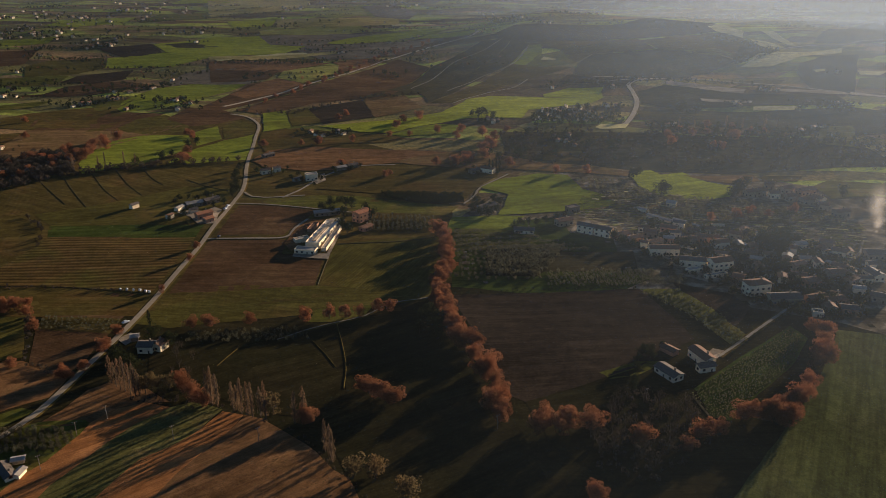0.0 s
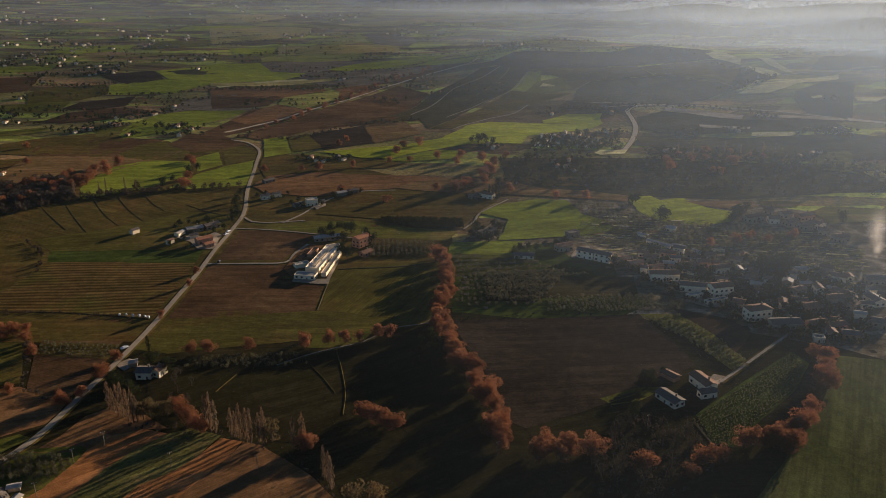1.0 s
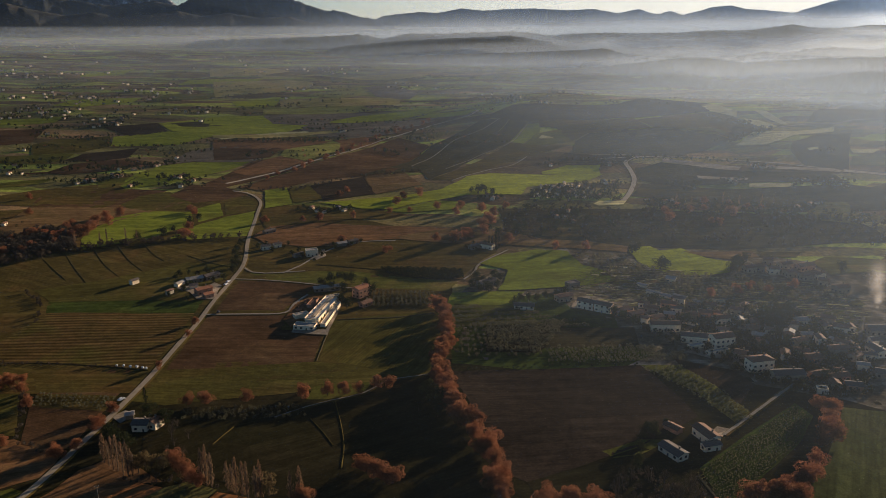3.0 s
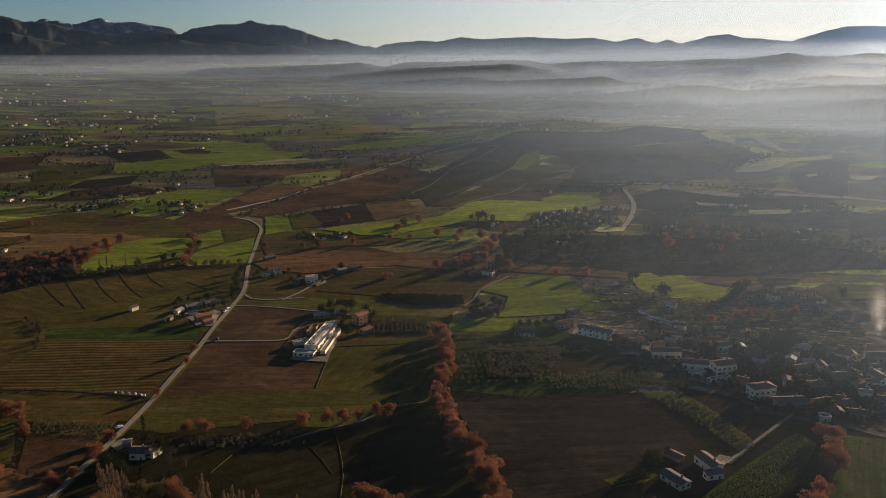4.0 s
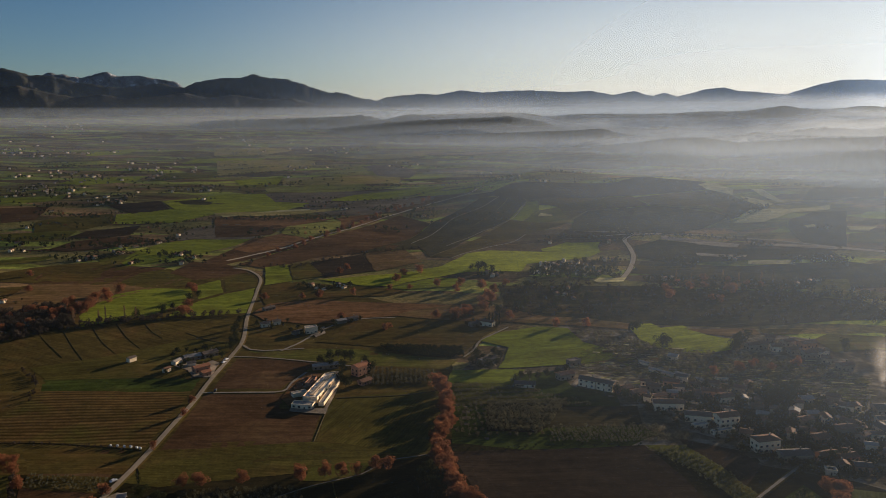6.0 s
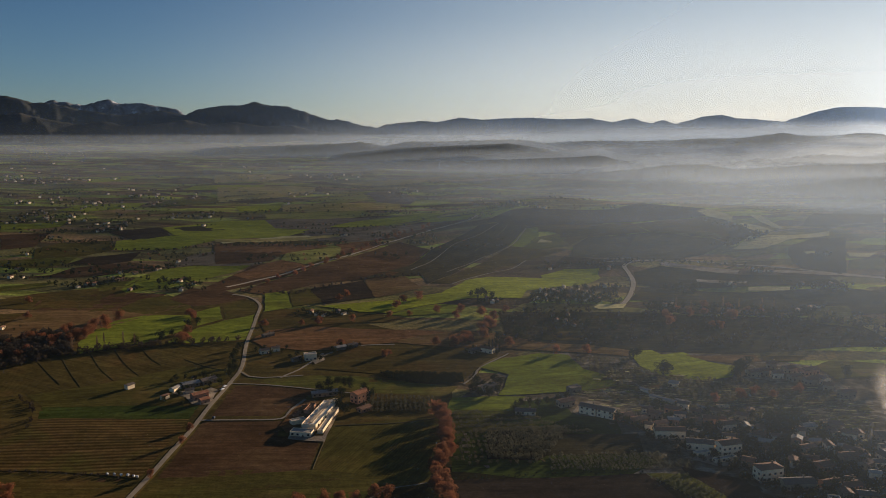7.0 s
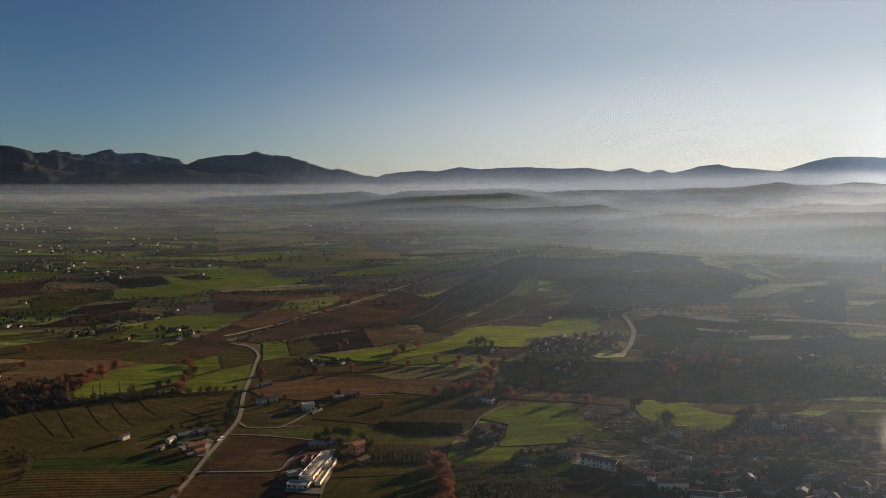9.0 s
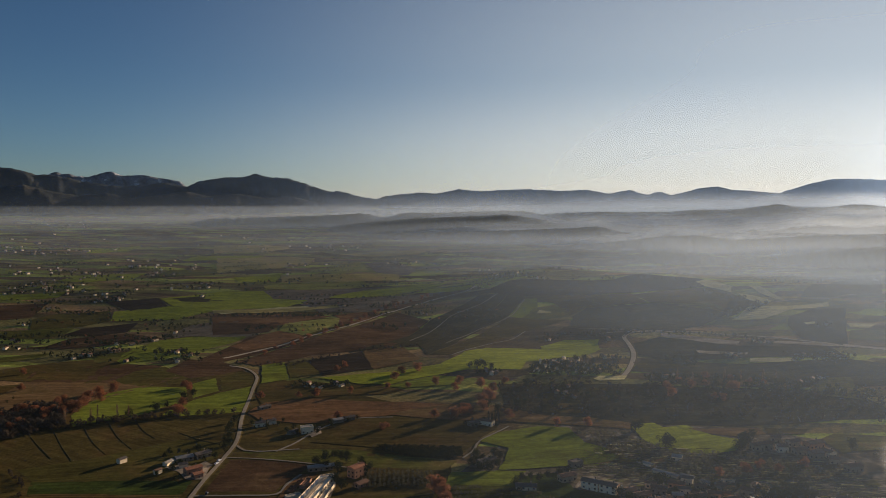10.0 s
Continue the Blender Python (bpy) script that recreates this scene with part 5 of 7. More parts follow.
plant_row("evergreen", [(92.5, 320.5), (93.1, 335.3), (106.1, 354.9), (115.6, 363.2)], 5, 6, 2)
plant_all("evergreen", [(-94.2, 580.2), (-88.7, 588), (-82.6, 593.5), (-76.7, 588.6), (-72, 586.3), (-74.6, 541.2), (-68.9, 531.2), (-54.3, 566.1), (-75.7, 564.9), (-85.1, 570.7), (-60, 581.4)], 8.4)
plant_all("evergreen", [(-211.9, 602.3), (-205.6, 605.5), (-197.5, 602.8), (-191.9, 608.9), (-181.4, 603.8), (-174.1, 593), (-193.6, 574.5), (-196.5, 563.8), (-188.3, 545.1), (-212.6, 593.1), (-180.5, 586.8), (-203.7, 551.5)], 5.5)
plant_all("cypress", [(-56.7, 563.7), (-54.8, 556.2), (42.5, 697.9), (45.6, 697.7), (48.7, 697.6), (-161.5, 386.8), (162.1, 659.3), (166.2, 662.4), (51.1, 687.4)], 9.6)
plant_all("evergreen", [(22.4, 578.5), (27, 583), (31.7, 589), (38.1, 583.8), (42, 575.5), (28.6, 569.4), (34.9, 567), (25.9, 591.4), (41.3, 600.7), (45.3, 592.5)], 8.4)
plant_all("evergreen", [(-180.9, 655.6), (-182.2, 670.8), (-175.4, 638.9), (-174.5, 623.9), (-185.6, 695.2), (-171.1, 610), (-170.8, 624.1)], 8.4)
plant_all("evergreen", [(217.1, 500.5), (218.9, 495.1), (224.8, 500.4), (226.5, 494.9), (232.5, 500.2), (222.4, 509.3), (230.2, 509.1), (237.9, 508.7), (218.8, 489.8), (226.3, 489.6)], 12)
plant_all("evergreen", [(239.8, 617.5), (244.5, 624.5), (235.5, 607.6), (249.4, 631.8), (255.8, 636.4), (180.4, 620.9), (185.3, 625.3), (165.9, 665.5), (170.7, 668.8), (331.2, 577.7), (321.5, 603.8)], 10.8)
plant_all("evergreen", [(56.7, 545.7), (63.2, 548), (69.2, 545.3), (76.2, 551.7), (51.8, 536.3), (85.2, 555.8), (92.4, 561.3), (119.9, 517.2), (124.2, 509.4), (130.1, 500.7), (134.9, 488.3), (162.5, 499.2), (189.5, 470.9), (225.5, 451.8), (218.3, 411.5)], 7.2)
plant_all("evergreen", [(-167.3, 682.7), (-162.4, 695.7), (-151.5, 672.2), (-143.6, 683.3), (-141.9, 693.7), (-133.1, 664.7), (-129, 675.3), (-122, 654.6), (-109.6, 673.6), (-105.6, 659.8), (-99.9, 692.2), (-93.5, 703.1), (-83.4, 691.3), (-76, 700.5), (-96.3, 679.7), (21.3, 684.5), (31.2, 675), (38.2, 696.3), (48.4, 677.1), (27.9, 697)], 5, "dark garden tree beside a farmhouse")
plant_all("evergreen", spots([(145.3, 549.8), (192.6, 540.1), (245.1, 517), (280.1, 499), (238.2, 412), (213.3, 407.6), (197.3, 461.9), (180, 499.4), (138.7, 504.4)], (17, 15), 8, 0.9), 6.5, "dark garden tree between village houses")
plant_all("bare", spots([(116, 627.4), (173.7, 632), (229.6, 587.6), (283, 567.5), (293.5, 535.4), (229.7, 539.8), (176.1, 554.9), (135.1, 582.4)], (22, 18), 8, 0.9), 6.0, "leafless garden tree on the village slope")
plant_row("evergreen", [(-285.8, 718.9), (-259.3, 733.8), (-258.6, 799.4)], 16, 9, 3)
plant_all("poplar", [(-315, 695.8), (-308.4, 695.7), (-295.9, 707.7), (-333, 685.3), (-285.5, 707.7)], 13)
plant_all("evergreen", [(41.5, 904.3), (46.7, 916.1), (50, 903.8), (32.9, 905.2), (57.2, 892.8), (163.8, 944.5), (172.9, 937.6), (180.8, 925.6), (142, 893.3), (212.8, 948.2), (274.9, 947.8), (283.7, 930.7), (309.2, 946.8)], 10)
road("lane", [(-44.8, 1095), (-16.3, 1177), (19.7, 1303), (61, 1364), (104.3, 1450)], 1.5, TRACK, "earth track over the hillside")
road("lane", [(4.6, 1068), (56.1, 1170), (107.8, 1251), (148, 1388)], 1.3, TRACK, "earth track between hillside vineyards")
road("lane", [(11.4, 979), (56.7, 1051), (96.5, 1095), (123.6, 1149)], 1.8, TRACK, "pale grassy lane along the foot of the hill")
road("lane", [(181.9, 1159), (229.3, 1143), (279.2, 1123)], 3, TRACK, "earth lane to a roadside house")
road("lane", [(224.4, 1111), (335.3, 1104), (425.3, 1068), (526.5, 1007), (566.3, 989.2)], 4.5, TRACK, "pale track along the valley side")
plant_row("evergreen", [(46.5, 722.5), (96.9, 743.4), (147.5, 724), (177.3, 761.4), (104.7, 804.9)], 18, 10, 14)
plant_row("evergreen", [(205.1, 830.4), (255.2, 835.3), (283.5, 811), (356, 786.9), (411.8, 721.4)], 20, 9, 25)

plant_row("oak", [(249.9, 821.8), (306.7, 847.8), (370.5, 830)], 19, 8, 9, "hazy oak with faded red leaves")
plant_row("poplar", [(252.7, 843.1), (323.7, 861.5), (382.5, 852.1)], 22, 14, 7)
# small plots of the village slope
for i, (x, y) in enumerate(spots([(113.4, 611.8), (162.2, 644.2), (231.6, 593.4), (287.7, 578.3), (309, 541.8), (269.4, 469.2), (225.7, 469.6), (206.9, 533.4), (165.3, 546), (121.9, 582.3)], (27, 22), 12, 0.5)):
    w, h, turn = dice.uniform(9, 17), dice.uniform(5, 10), radians(12 + dice.gauss(0, 9))
    c, q = math.cos(turn), math.sin(turn)
    field(("dry", "olive", "olive", "dull", "grass", "rough")[i % 6], [(x + u * w * c - v * h * q, y + u * w * q + v * h * c) for u, v in ((-0.5, -0.5), (0.5, -0.5), (0.5, 0.5), (-0.5, 0.5))],
          ("dry garden plot", "grassy plot", "olive-green garden plot", "dull green garden plot", "rough grass plot", "rough winter plot")[i % 6] + " between village houses", 12, over=0.08)

# thin light strips imitate the sun lying in streaks across the gardens
for i, (x, y) in enumerate(spots([(119.3, 619.4), (163.5, 650.2), (233.5, 599.1), (290, 583.7), (309, 541.8), (279.2, 489.1), (233.8, 489.3), (208.8, 539), (166.6, 550.8), (121.9, 582.3)], (21, 11), -8, 0.6)):
    w, h, turn = dice.uniform(6, 15), dice.uniform(1.2, 2.6), radians(-8 + dice.gauss(0, 7))
    c, q = math.cos(turn), math.sin(turn)
    field(("pale", "yard", "pale", "grass")[i % 4], [(x + u * w * c - v * h * q, y + u * w * q + v * h * c) for u, v in ((-0.5, -0.5), (0.5, -0.5), (0.5, 0.5), (-0.5, 0.5))],
          ("pale sun streak painted on a terrace edge", "pale gravel-toned sun streak", "light strip painted as sun on a terrace edge", "strip of sunlit grass")[i % 4] + " between gardens", -8, over=0.16)

# pale and green strips that follow the terraces, painted for streaks of sun, one mass
def terrace_strips(name, places, material, label):
    verts, faces = [], []
    for x, y in places:
        turn, length, wide = radians(-8 + dice.gauss(0, 7)), dice.uniform(3, 11), dice.uniform(0.5, 1.3)
        c, q = math.cos(turn), math.sin(turn)
        for k in range(5):
            u, bow = (k / 4 - 0.5) * length, 0.5 * math.sin(k * 1.3 + x)
            w = wide * (0.35 if k in (0, 4) else 1.0)
            for v in (-w / 2, w / 2):
                px, py = x + u * c - (v + bow) * q, y + u * q + (v + bow) * c
                verts.append((px, py, ground_z(px, py) + 0.32))
        i = len(verts) - 10
        faces += [(i + 2 * k, i + 2 * k + 2, i + 2 * k + 3, i + 2 * k + 1) for k in range(4)]
    tagged(new(name, mesh_from(name, verts, faces, material)), label, "grass", kind="stuff")


SLOPE = [(113.4, 611.8), (162.2, 644.2), (231.6, 593.4), (287.7, 578.3), (309, 541.8), (279, 480), (235, 480), (206.9, 515), (165.3, 530), (120, 545), (95, 575)]
terrace_strips("terrace_strips", spots(SLOPE, (10, 6), -8, 0.9), FIELDS["pale"], "pale strips painted as sun streaks along the village terraces")
terrace_strips("terrace_strips", spots(SLOPE, (12, 8), -8, 0.9), FIELDS["yard"], "pale strips laid as sunlit streaks along the village terraces")
terrace_strips("terrace_strips", spots(SLOPE, (11, 7), -8, 0.9), FIELDS["green"], "sunlit green strips along the village terraces")

# olive groves
for ring, gap, turn in (([(8.4, 495), (63.6, 494.9), (61.9, 447), (7.7, 445.7)], (4.0, 8.0), 3), ([(-55.6, 571.2), (-6, 562.4), (-5.8, 534.7), (-54.6, 531.2)], (3.4, 4.4), 4),
                        ([(-204.8, 284), (-177.8, 288.5), (-157.4, 284), (-157.7, 271.3), (-195.6, 267.6)], (2.7, 3.0), 30)):
    plant_all("olive", spots(ring, gap, turn, 0.15), 3.3)
# more pale strips, added to brighten the slope with sun streaks
terrace_strips("terrace_strips", spots(SLOPE, (9, 7), -8, 0.9), FIELDS["yard"], "pale strips added as bright streaks along the village terraces")
bushes("olive_grove", spots([(29.4, 500.3), (83.9, 502.3), (75.2, 481), (64, 459.2), (58.9, 451.9), (27, 453.3)], (2.4, 5.2), 3, 0.12), 3.0, "olive", "dark olive trees in close rows above a ploughed field", 70)
bushes("olive_grove", spots([(64, 459.3), (121.9, 463.9), (152.4, 456.3), (149.1, 438.6), (64.2, 437.3)], (2.6, 4.0), 4, 0.2), 2.2, "olive", "dense grey-green olive grove beside the village", 90)
bushes("olive_grove", spots([(7.4, 535.1), (49.4, 531.8), (85.2, 511.6), (105.3, 491.8), (67.5, 495), (7, 499.4)], (2.4, 8.5), 6, 0.08), 2.6, "olive", "olive grove in slanting rows on green ground", 90)
bushes("olive_grove", spots([(113.1, 664.1), (155, 656.2), (182.9, 612.8), (234.5, 602), (287.7, 578.3), (296.3, 541.3), (227.2, 544.3), (176.1, 554.9), (137, 591.4)], (5, 8), -6, 0.3), 3.2, "olive", "olive trees scattered on the village slope", 90)
bushes("olive_grove", spots([(121.9, 582.3), (175.1, 551.4), (211.8, 535.7), (246.9, 521.2), (211.3, 500.5), (162.1, 533.9), (129.4, 553.8)], (5, 7), -6, 0.3), 3, "olive", "olive trees between the village houses", 90)
bushes("olive_grove", spots([(118.8, 426.3), (141.4, 429.9), (154.5, 404.5), (163, 371.6), (151.5, 364.3), (140.5, 392.2)], (2.2, 3.4), 35, 0.3), 1.9, "crop", "yellowish olive trees in rows", 30)
bushes("olive_grove", spots([(168.4, 462), (231.6, 484.2), (261.9, 469), (221.1, 396.6), (202, 396.5), (172.6, 412)], (9, 9), 10, 0.8), 4, "evergreen", "dark garden trees between village houses")
bushes("vine_rows", spots([(-52.9, 628.4), (15.8, 621.7), (17.1, 599.1), (-17.5, 595.1), (-43.3, 611.9)], (1.3, 4.2), -2, 0.2), 2.6, "evergreen", "dark hedge-like vine rows on the slope", 30, "vines")
bushes("shrub_rows", spots([(-138.6, 377.9), (-75.5, 383.9), (-71.9, 371.2), (-90.5, 366.7), (-134.9, 365.9)], (2.6, 3), 5, 0.6), 1.9, "olive", "dense grey-green shrubs along a field edge", 50, "shrubs")
bushes("nursery_shrubs", spots([(116, 316.9), (158.7, 355.6), (189.1, 382), (191.8, 369.3), (171.9, 341.2), (127.3, 296.8), (120.3, 297)], (1.15, 1.5), 40, 0.6), 0.7, "crop", "leafy yellow-green nursery shrubs in a field", 14, "shrubs")
bushes("shrub_rows", spots([(-224.5, 395.8), (-179.4, 392.3), (-179.3, 377.5), (-220.5, 380.8)], (2.6, 3.4), 5, 0.3), 1.5, "olive", "low green shrubs planted in rows", 22, "shrubs")
bushes("thicket", spots([(64.4, 296.7), (92.5, 320.5), (112.6, 302.3), (120.8, 284.9), (83, 250.8), (62.8, 260.8)], 4, 0, 0.9), 2.6, "bare", "grey thicket of bare bushes in the hollow", 30, "bushes")
bushes("hedge", spots([(-236, 399.7), (-229.7, 395.9), (-208.2, 346.7), (-182.1, 334.2), (-182.1, 330), (-208.9, 342.2)], 3, 0, 0.8), 2.2, "bare", "brown hedge along a field edge", 30, "hedge")
bushes("hedge", spots([(-320.9, 567.2), (-309.9, 562.3), (-285.6, 530.5), (-275.9, 496.8), (-280.3, 501.1), (-288.5, 528.1)], 4, 0, 0.8), 2.6, "bare", "grey-brown hedge along a ditch", 30, "hedge")
bushes("hedge", spots([(-290.8, 437.1), (-236.1, 437.6), (-174.6, 429.7), (-174, 425.9), (-233.8, 432.7), (-287.5, 431.3)], (3, 4), 0, 0.8), 1.6, "bare", "low dark hedge between fields", 30, "hedge")
bushes("hedge", spots([(-151.2, 315.2), (-119.1, 313.5), (-99, 306.5), (-73.5, 295), (-78.2, 293.8), (-103.1, 302.9), (-140.5, 307.5)], 4, 0, 0.8), 1.8, "bare", "brown scrub under the poplars", 30, "hedge")
bushes("hedge", spots([(-71.4, 294.5), (-69.4, 294.9), (-44.5, 264.7), (-29.3, 248.2), (-14.7, 227.9), (-17.1, 227.3), (-31.3, 246.8), (-46.2, 263.2)], 2.5, 0, 0.9), 1.1, "bare", "low brown scrub along the edge of a field", 26, "hedge")
bushes("hedge", spots([(5.4, 427.4), (60.5, 435.6), (118.4, 436.3), (118.1, 432.1), (60.1, 431.8), (6.1, 422.5)], 3, 0, 0.9), 1.3, "evergreen", "low dark hedge at the edge of a ploughed field", 26, "hedge")
bushes("hedge", spots([(198.7, 405.5), (165.4, 374), (143.1, 350.8), (143.7, 349), (165.9, 372.1), (199.1, 403.2)], 1.6, 0, 0.9), 1.0, "evergreen", "low clipped hedge beside a lane", 26, "hedge")
bushes("grass_tufts", spots([(-149.1, 228.8), (-130.6, 228.9), (-120.1, 257.4), (-100, 305.6), (-118, 309.8), (-131.1, 296.7), (-141.6, 260.6)], (1.9, 1.9), 38, 0.95), 0.42, "crop", "rough tufts of sunlit winter grass", 8, "grass")
bushes("stubble_tufts", spots([(-101.5, 228.4), (-19.3, 228.5), (-31.2, 246.1), (-46.6, 263.2), (-70.4, 291.9), (-78.1, 293.4), (-101, 270.8)], (2.2, 2.2), 38, 0.95), 0.34, "willow", "dry stubble tufts on a brown field", 7, "grass")
bushes("grass_tufts", spots([(-54.2, 371.4), (-8.8, 392), (4.8, 366.4), (22, 303.3), (28.5, 288), (-19.7, 272.7), (-54.3, 301), (-45.7, 319.4)], (3.0, 3.0), 20, 0.95), 0.4, "evergreen", "dark tufts of grass on the shaded field", 7, "grass")
bushes("grass_tufts", spots([(212.4, 376.4), (236.3, 371.9), (181, 244.5), (115.8, 243.7), (137.8, 272.4), (169.7, 312.9)], (2.6, 2.6), 62, 0.95), 0.26, "crop", "low tufts of meadow grass", 6, "grass")
bushes("hedge", spots([(-385.5, 637.9), (-342.9, 685), (-281.4, 707.6), (-194.6, 733.1), (-192.5, 725), (-276.4, 694.8), (-335, 668.6), (-375.8, 621.2)], (5, 7), 0, 0.8), 5.0, "bare", "dark hedge with brown bushes across the fields", 80, "hedge")
bushes("village_gardens", spots([(123, 522.9), (183.4, 510.4), (254.6, 520.6), (272.1, 460.1), (240.7, 397.4), (202.4, 382.9), (174.9, 428), (144.2, 466.2)], (4.2, 4.6), 10, 0.9), 3.0, "evergreen", "dark garden shrubs among village houses", 30, "shrubs")


bushes("terrace_grass", spots([(113.4, 611.8), (162.2, 644.2), (231.6, 593.4), (287.7, 578.3), (309, 541.8), (269.4, 469.2), (225.7, 469.6), (206.9, 520), (165.3, 540), (100, 575)], (1.5, 5.5), -8, 0.35), 1.0, "crop", "sunlit grass along the terraces of the village slope", 9, "grass")
bushes("terrace_grass", spots([(113.4, 611.8), (162.2, 644.2), (231.6, 593.4), (287.7, 578.3), (309, 541.8), (269.4, 469.2), (225.7, 469.6), (206.9, 520), (165.3, 540), (100, 575)], (1.6, 8.0), -14, 0.4), 1.0, "willow", "dry pale grass along the terraces of the village slope", 9, "grass")


def far_woods():
    """Hedges and copses dotted over the far plain, off the open fields."""
    rng = random.Random(77)
    places = []
    for i in range(400):
        az, d = rng.uniform(-34, 34), 1150 * (4300 / 1150) ** rng.random()
        if az > 2 and d < 1700:
            continue
        x, y = at_az(az, d)
        turn = rng.choice((0.35, 0.28, 0.38, -0.1)) + rng.gauss(0, 0.06)
        if rng.random() < 0.7:
            gap = rng.uniform(4, 9)
            for k in range(rng.randrange(8, 30)):
                g = k * gap * rng.uniform(0.9, 1.1)
                places.append((x + g * math.cos(turn) + rng.gauss(0, 1.5), y + g * math.sin(turn) + rng.gauss(0, 1.5)))
        else:
            for k in range(rng.randrange(8, 34)):
                places.append((x + rng.gauss(0, 34), y + rng.gauss(0, 9)))
    places = [p for p in places if not any(inside(*p, ring) for ring in CLEAR)]
    bushes("far_woods", [p for i, p in enumerate(places) if i % 7], 3.6, "evergreen", "dark hedges and copses on the far plain", 18, "woods")
    bushes("far_woods", [p for i, p in enumerate(places) if i % 7 == 0], 3.2, "oak", "rust-brown trees dotted over the far plain", 18, "woods")


far_woods()
bushes("valley_woods", spots([(61.4, 816.8), (136.6, 858.4), (197.9, 825.9), (312.4, 824.8), (449.6, 781.1), (432.7, 703.3), (391.8, 678.5), (261.8, 688.4), (164.2, 704.1), (92.9, 712), (59.7, 721.8)], (12, 15), 10, 0.95), 5, "bare", "grey bare woods along the shaded valley", 26, "woods")
bushes("valley_woods", spots([(103.3, 926.9), (213.3, 934.8), (201.8, 869.5), (98.7, 856.4)], (7, 10), 10, 0.95), 4.5, "evergreen", "dark garden trees round a hamlet", 26, "woods")
bushes("valley_woods", spots([(226, 864.8), (305.7, 875.9), (389, 833.9), (458.4, 805.2), (437.4, 767.4), (307.1, 810.6), (220.9, 821.1)], (8, 12), 10, 0.95), 5, "evergreen", "dark trees along the shaded valley", 26, "woods")
bushes("hill_woods", spots([(281.4, 958.2), (315.4, 966.4), (319.5, 936.4), (274.8, 912.1)], (10, 14), 10, 0.9), 7, "evergreen", "dark copse in thin haze", 26, "woods")
bushes("hill_woods", spots([(427.7, 949.7), (484.6, 925.7), (470.9, 898.8), (414.2, 918.9)], (12, 16), 10, 0.9), 6, "evergreen", "dark trees round hazy houses", 26, "woods")
bushes("hill_hedge", spots([(145.7, 1127), (274.4, 1118), (423.1, 1082), (415.5, 1062), (267.9, 1091), (142.2, 1099)], (9, 12), 10, 0.9), 4.5, "evergreen", "dark hedge along the hillside road", 20, "hedge")
bushes("hill_hedge", spots([(84.8, 1729), (208.4, 1623), (366.4, 1597), (494, 1493), (486.1, 1469), (357.4, 1557), (201.9, 1572), (79, 1609)], (26, 22), 10, 1.6), 4.5, "evergreen", "dark trees along the hill crest", 24, "hedge")
bushes("hill_hedge", spots([(441.1, 1460), (501.9, 1339), (528.5, 1262), (435.7, 1159), (406, 1196), (493.6, 1243), (482.3, 1311)], (12, 18), 10, 0.9), 6, "evergreen", "dark thicket on a hazy slope", 20, "hedge")
rng = random.Random(9)
for clump, size in (([(-457.1, 985.5), (-445.8, 992.3), (-463.6, 1059), (-452.8, 1070), (-433.4, 1090), (-432.1, 1118), (-728.8, 1425), (-717, 1443), (-356.2, 1015), (-321, 963.9), (-315.8, 992.2), (-613.6, 1123), (-561.7, 1070), (-37.2, 1384), (-266.8, 1178), (-73.2, 1228)], 26), ([(-718.6, 2843), (-726, 1893), (-763.7, 1758), (-867.5, 1817), (-534.2, 1636), (-443, 1694), (-286.2, 1786), (-663.2, 1323), (-835.4, 1558)], 60)):
    bushes("farm_trees", [(x + rng.gauss(0, size), y + rng.gauss(0, size * 0.45)) for x, y in clump for _ in range(9)], 5.5, "evergreen", "dark trees sheltering distant farmhouses", 24, "trees")
bushes("field_hedge", spots([(-253.5, 960.9), (-183.2, 959), (-107.6, 1041), (-32.5, 1059), (-31.8, 1039), (-105.5, 1019), (-179.9, 941.3), (-248.4, 941)], (9, 9), 10, 0.9), 3.5, "bare", "brown hedge below the ploughed slope", 20, "hedge")

# ------------------------------------------------------------------ houses
WALLS = {"white": plain_material("white_render", (0.82, 0.65, 0.43), (0.92, 0.75, 0.51), 0.6), "cream": plain_material("cream_render", (0.32, 0.25, 0.165), (0.42, 0.34, 0.23), 0.6),
         "stone": plain_material("grey_stone", (0.19, 0.15, 0.105), (0.30, 0.245, 0.175), 1.2), "pink": plain_material("terracotta_render", (0.40, 0.20, 0.12), (0.52, 0.28, 0.17), 0.6),
         "bright": plain_material("clean_white_render", (0.90, 0.72, 0.48), (0.95, 0.78, 0.53), 0.6)}
ROOFS = {"tile": plain_material("terracotta_tiles", (0.135, 0.078, 0.051), (0.257, 0.142, 0.089), 1.4, 0.8), "grey": plain_material("weathered_tiles", (0.095, 0.078, 0.065), (0.176, 0.144, 0.119), 1.4, 0.8),
         "red": plain_material("new_terracotta_tiles", (0.30, 0.13, 0.07), (0.42, 0.19, 0.105), 1.4, 0.8),
         "sheet": plain_material("pale_sheet_roof", (0.30, 0.265, 0.22), (0.42, 0.375, 0.315), 0.8, 0.7)}
TRIM = plain_material("painted_shutter", (0.07, 0.05, 0.035), (0.12, 0.085, 0.06), 2.0, 0.6)
GLASS, gn, gl, glass_shader = nodes_of("window_glass")
glass_shader.inputs["Base Color"].default_value = (0.02, 0.025, 0.03, 1)
glass_shader.inputs["Roughness"].default_value = 0.066


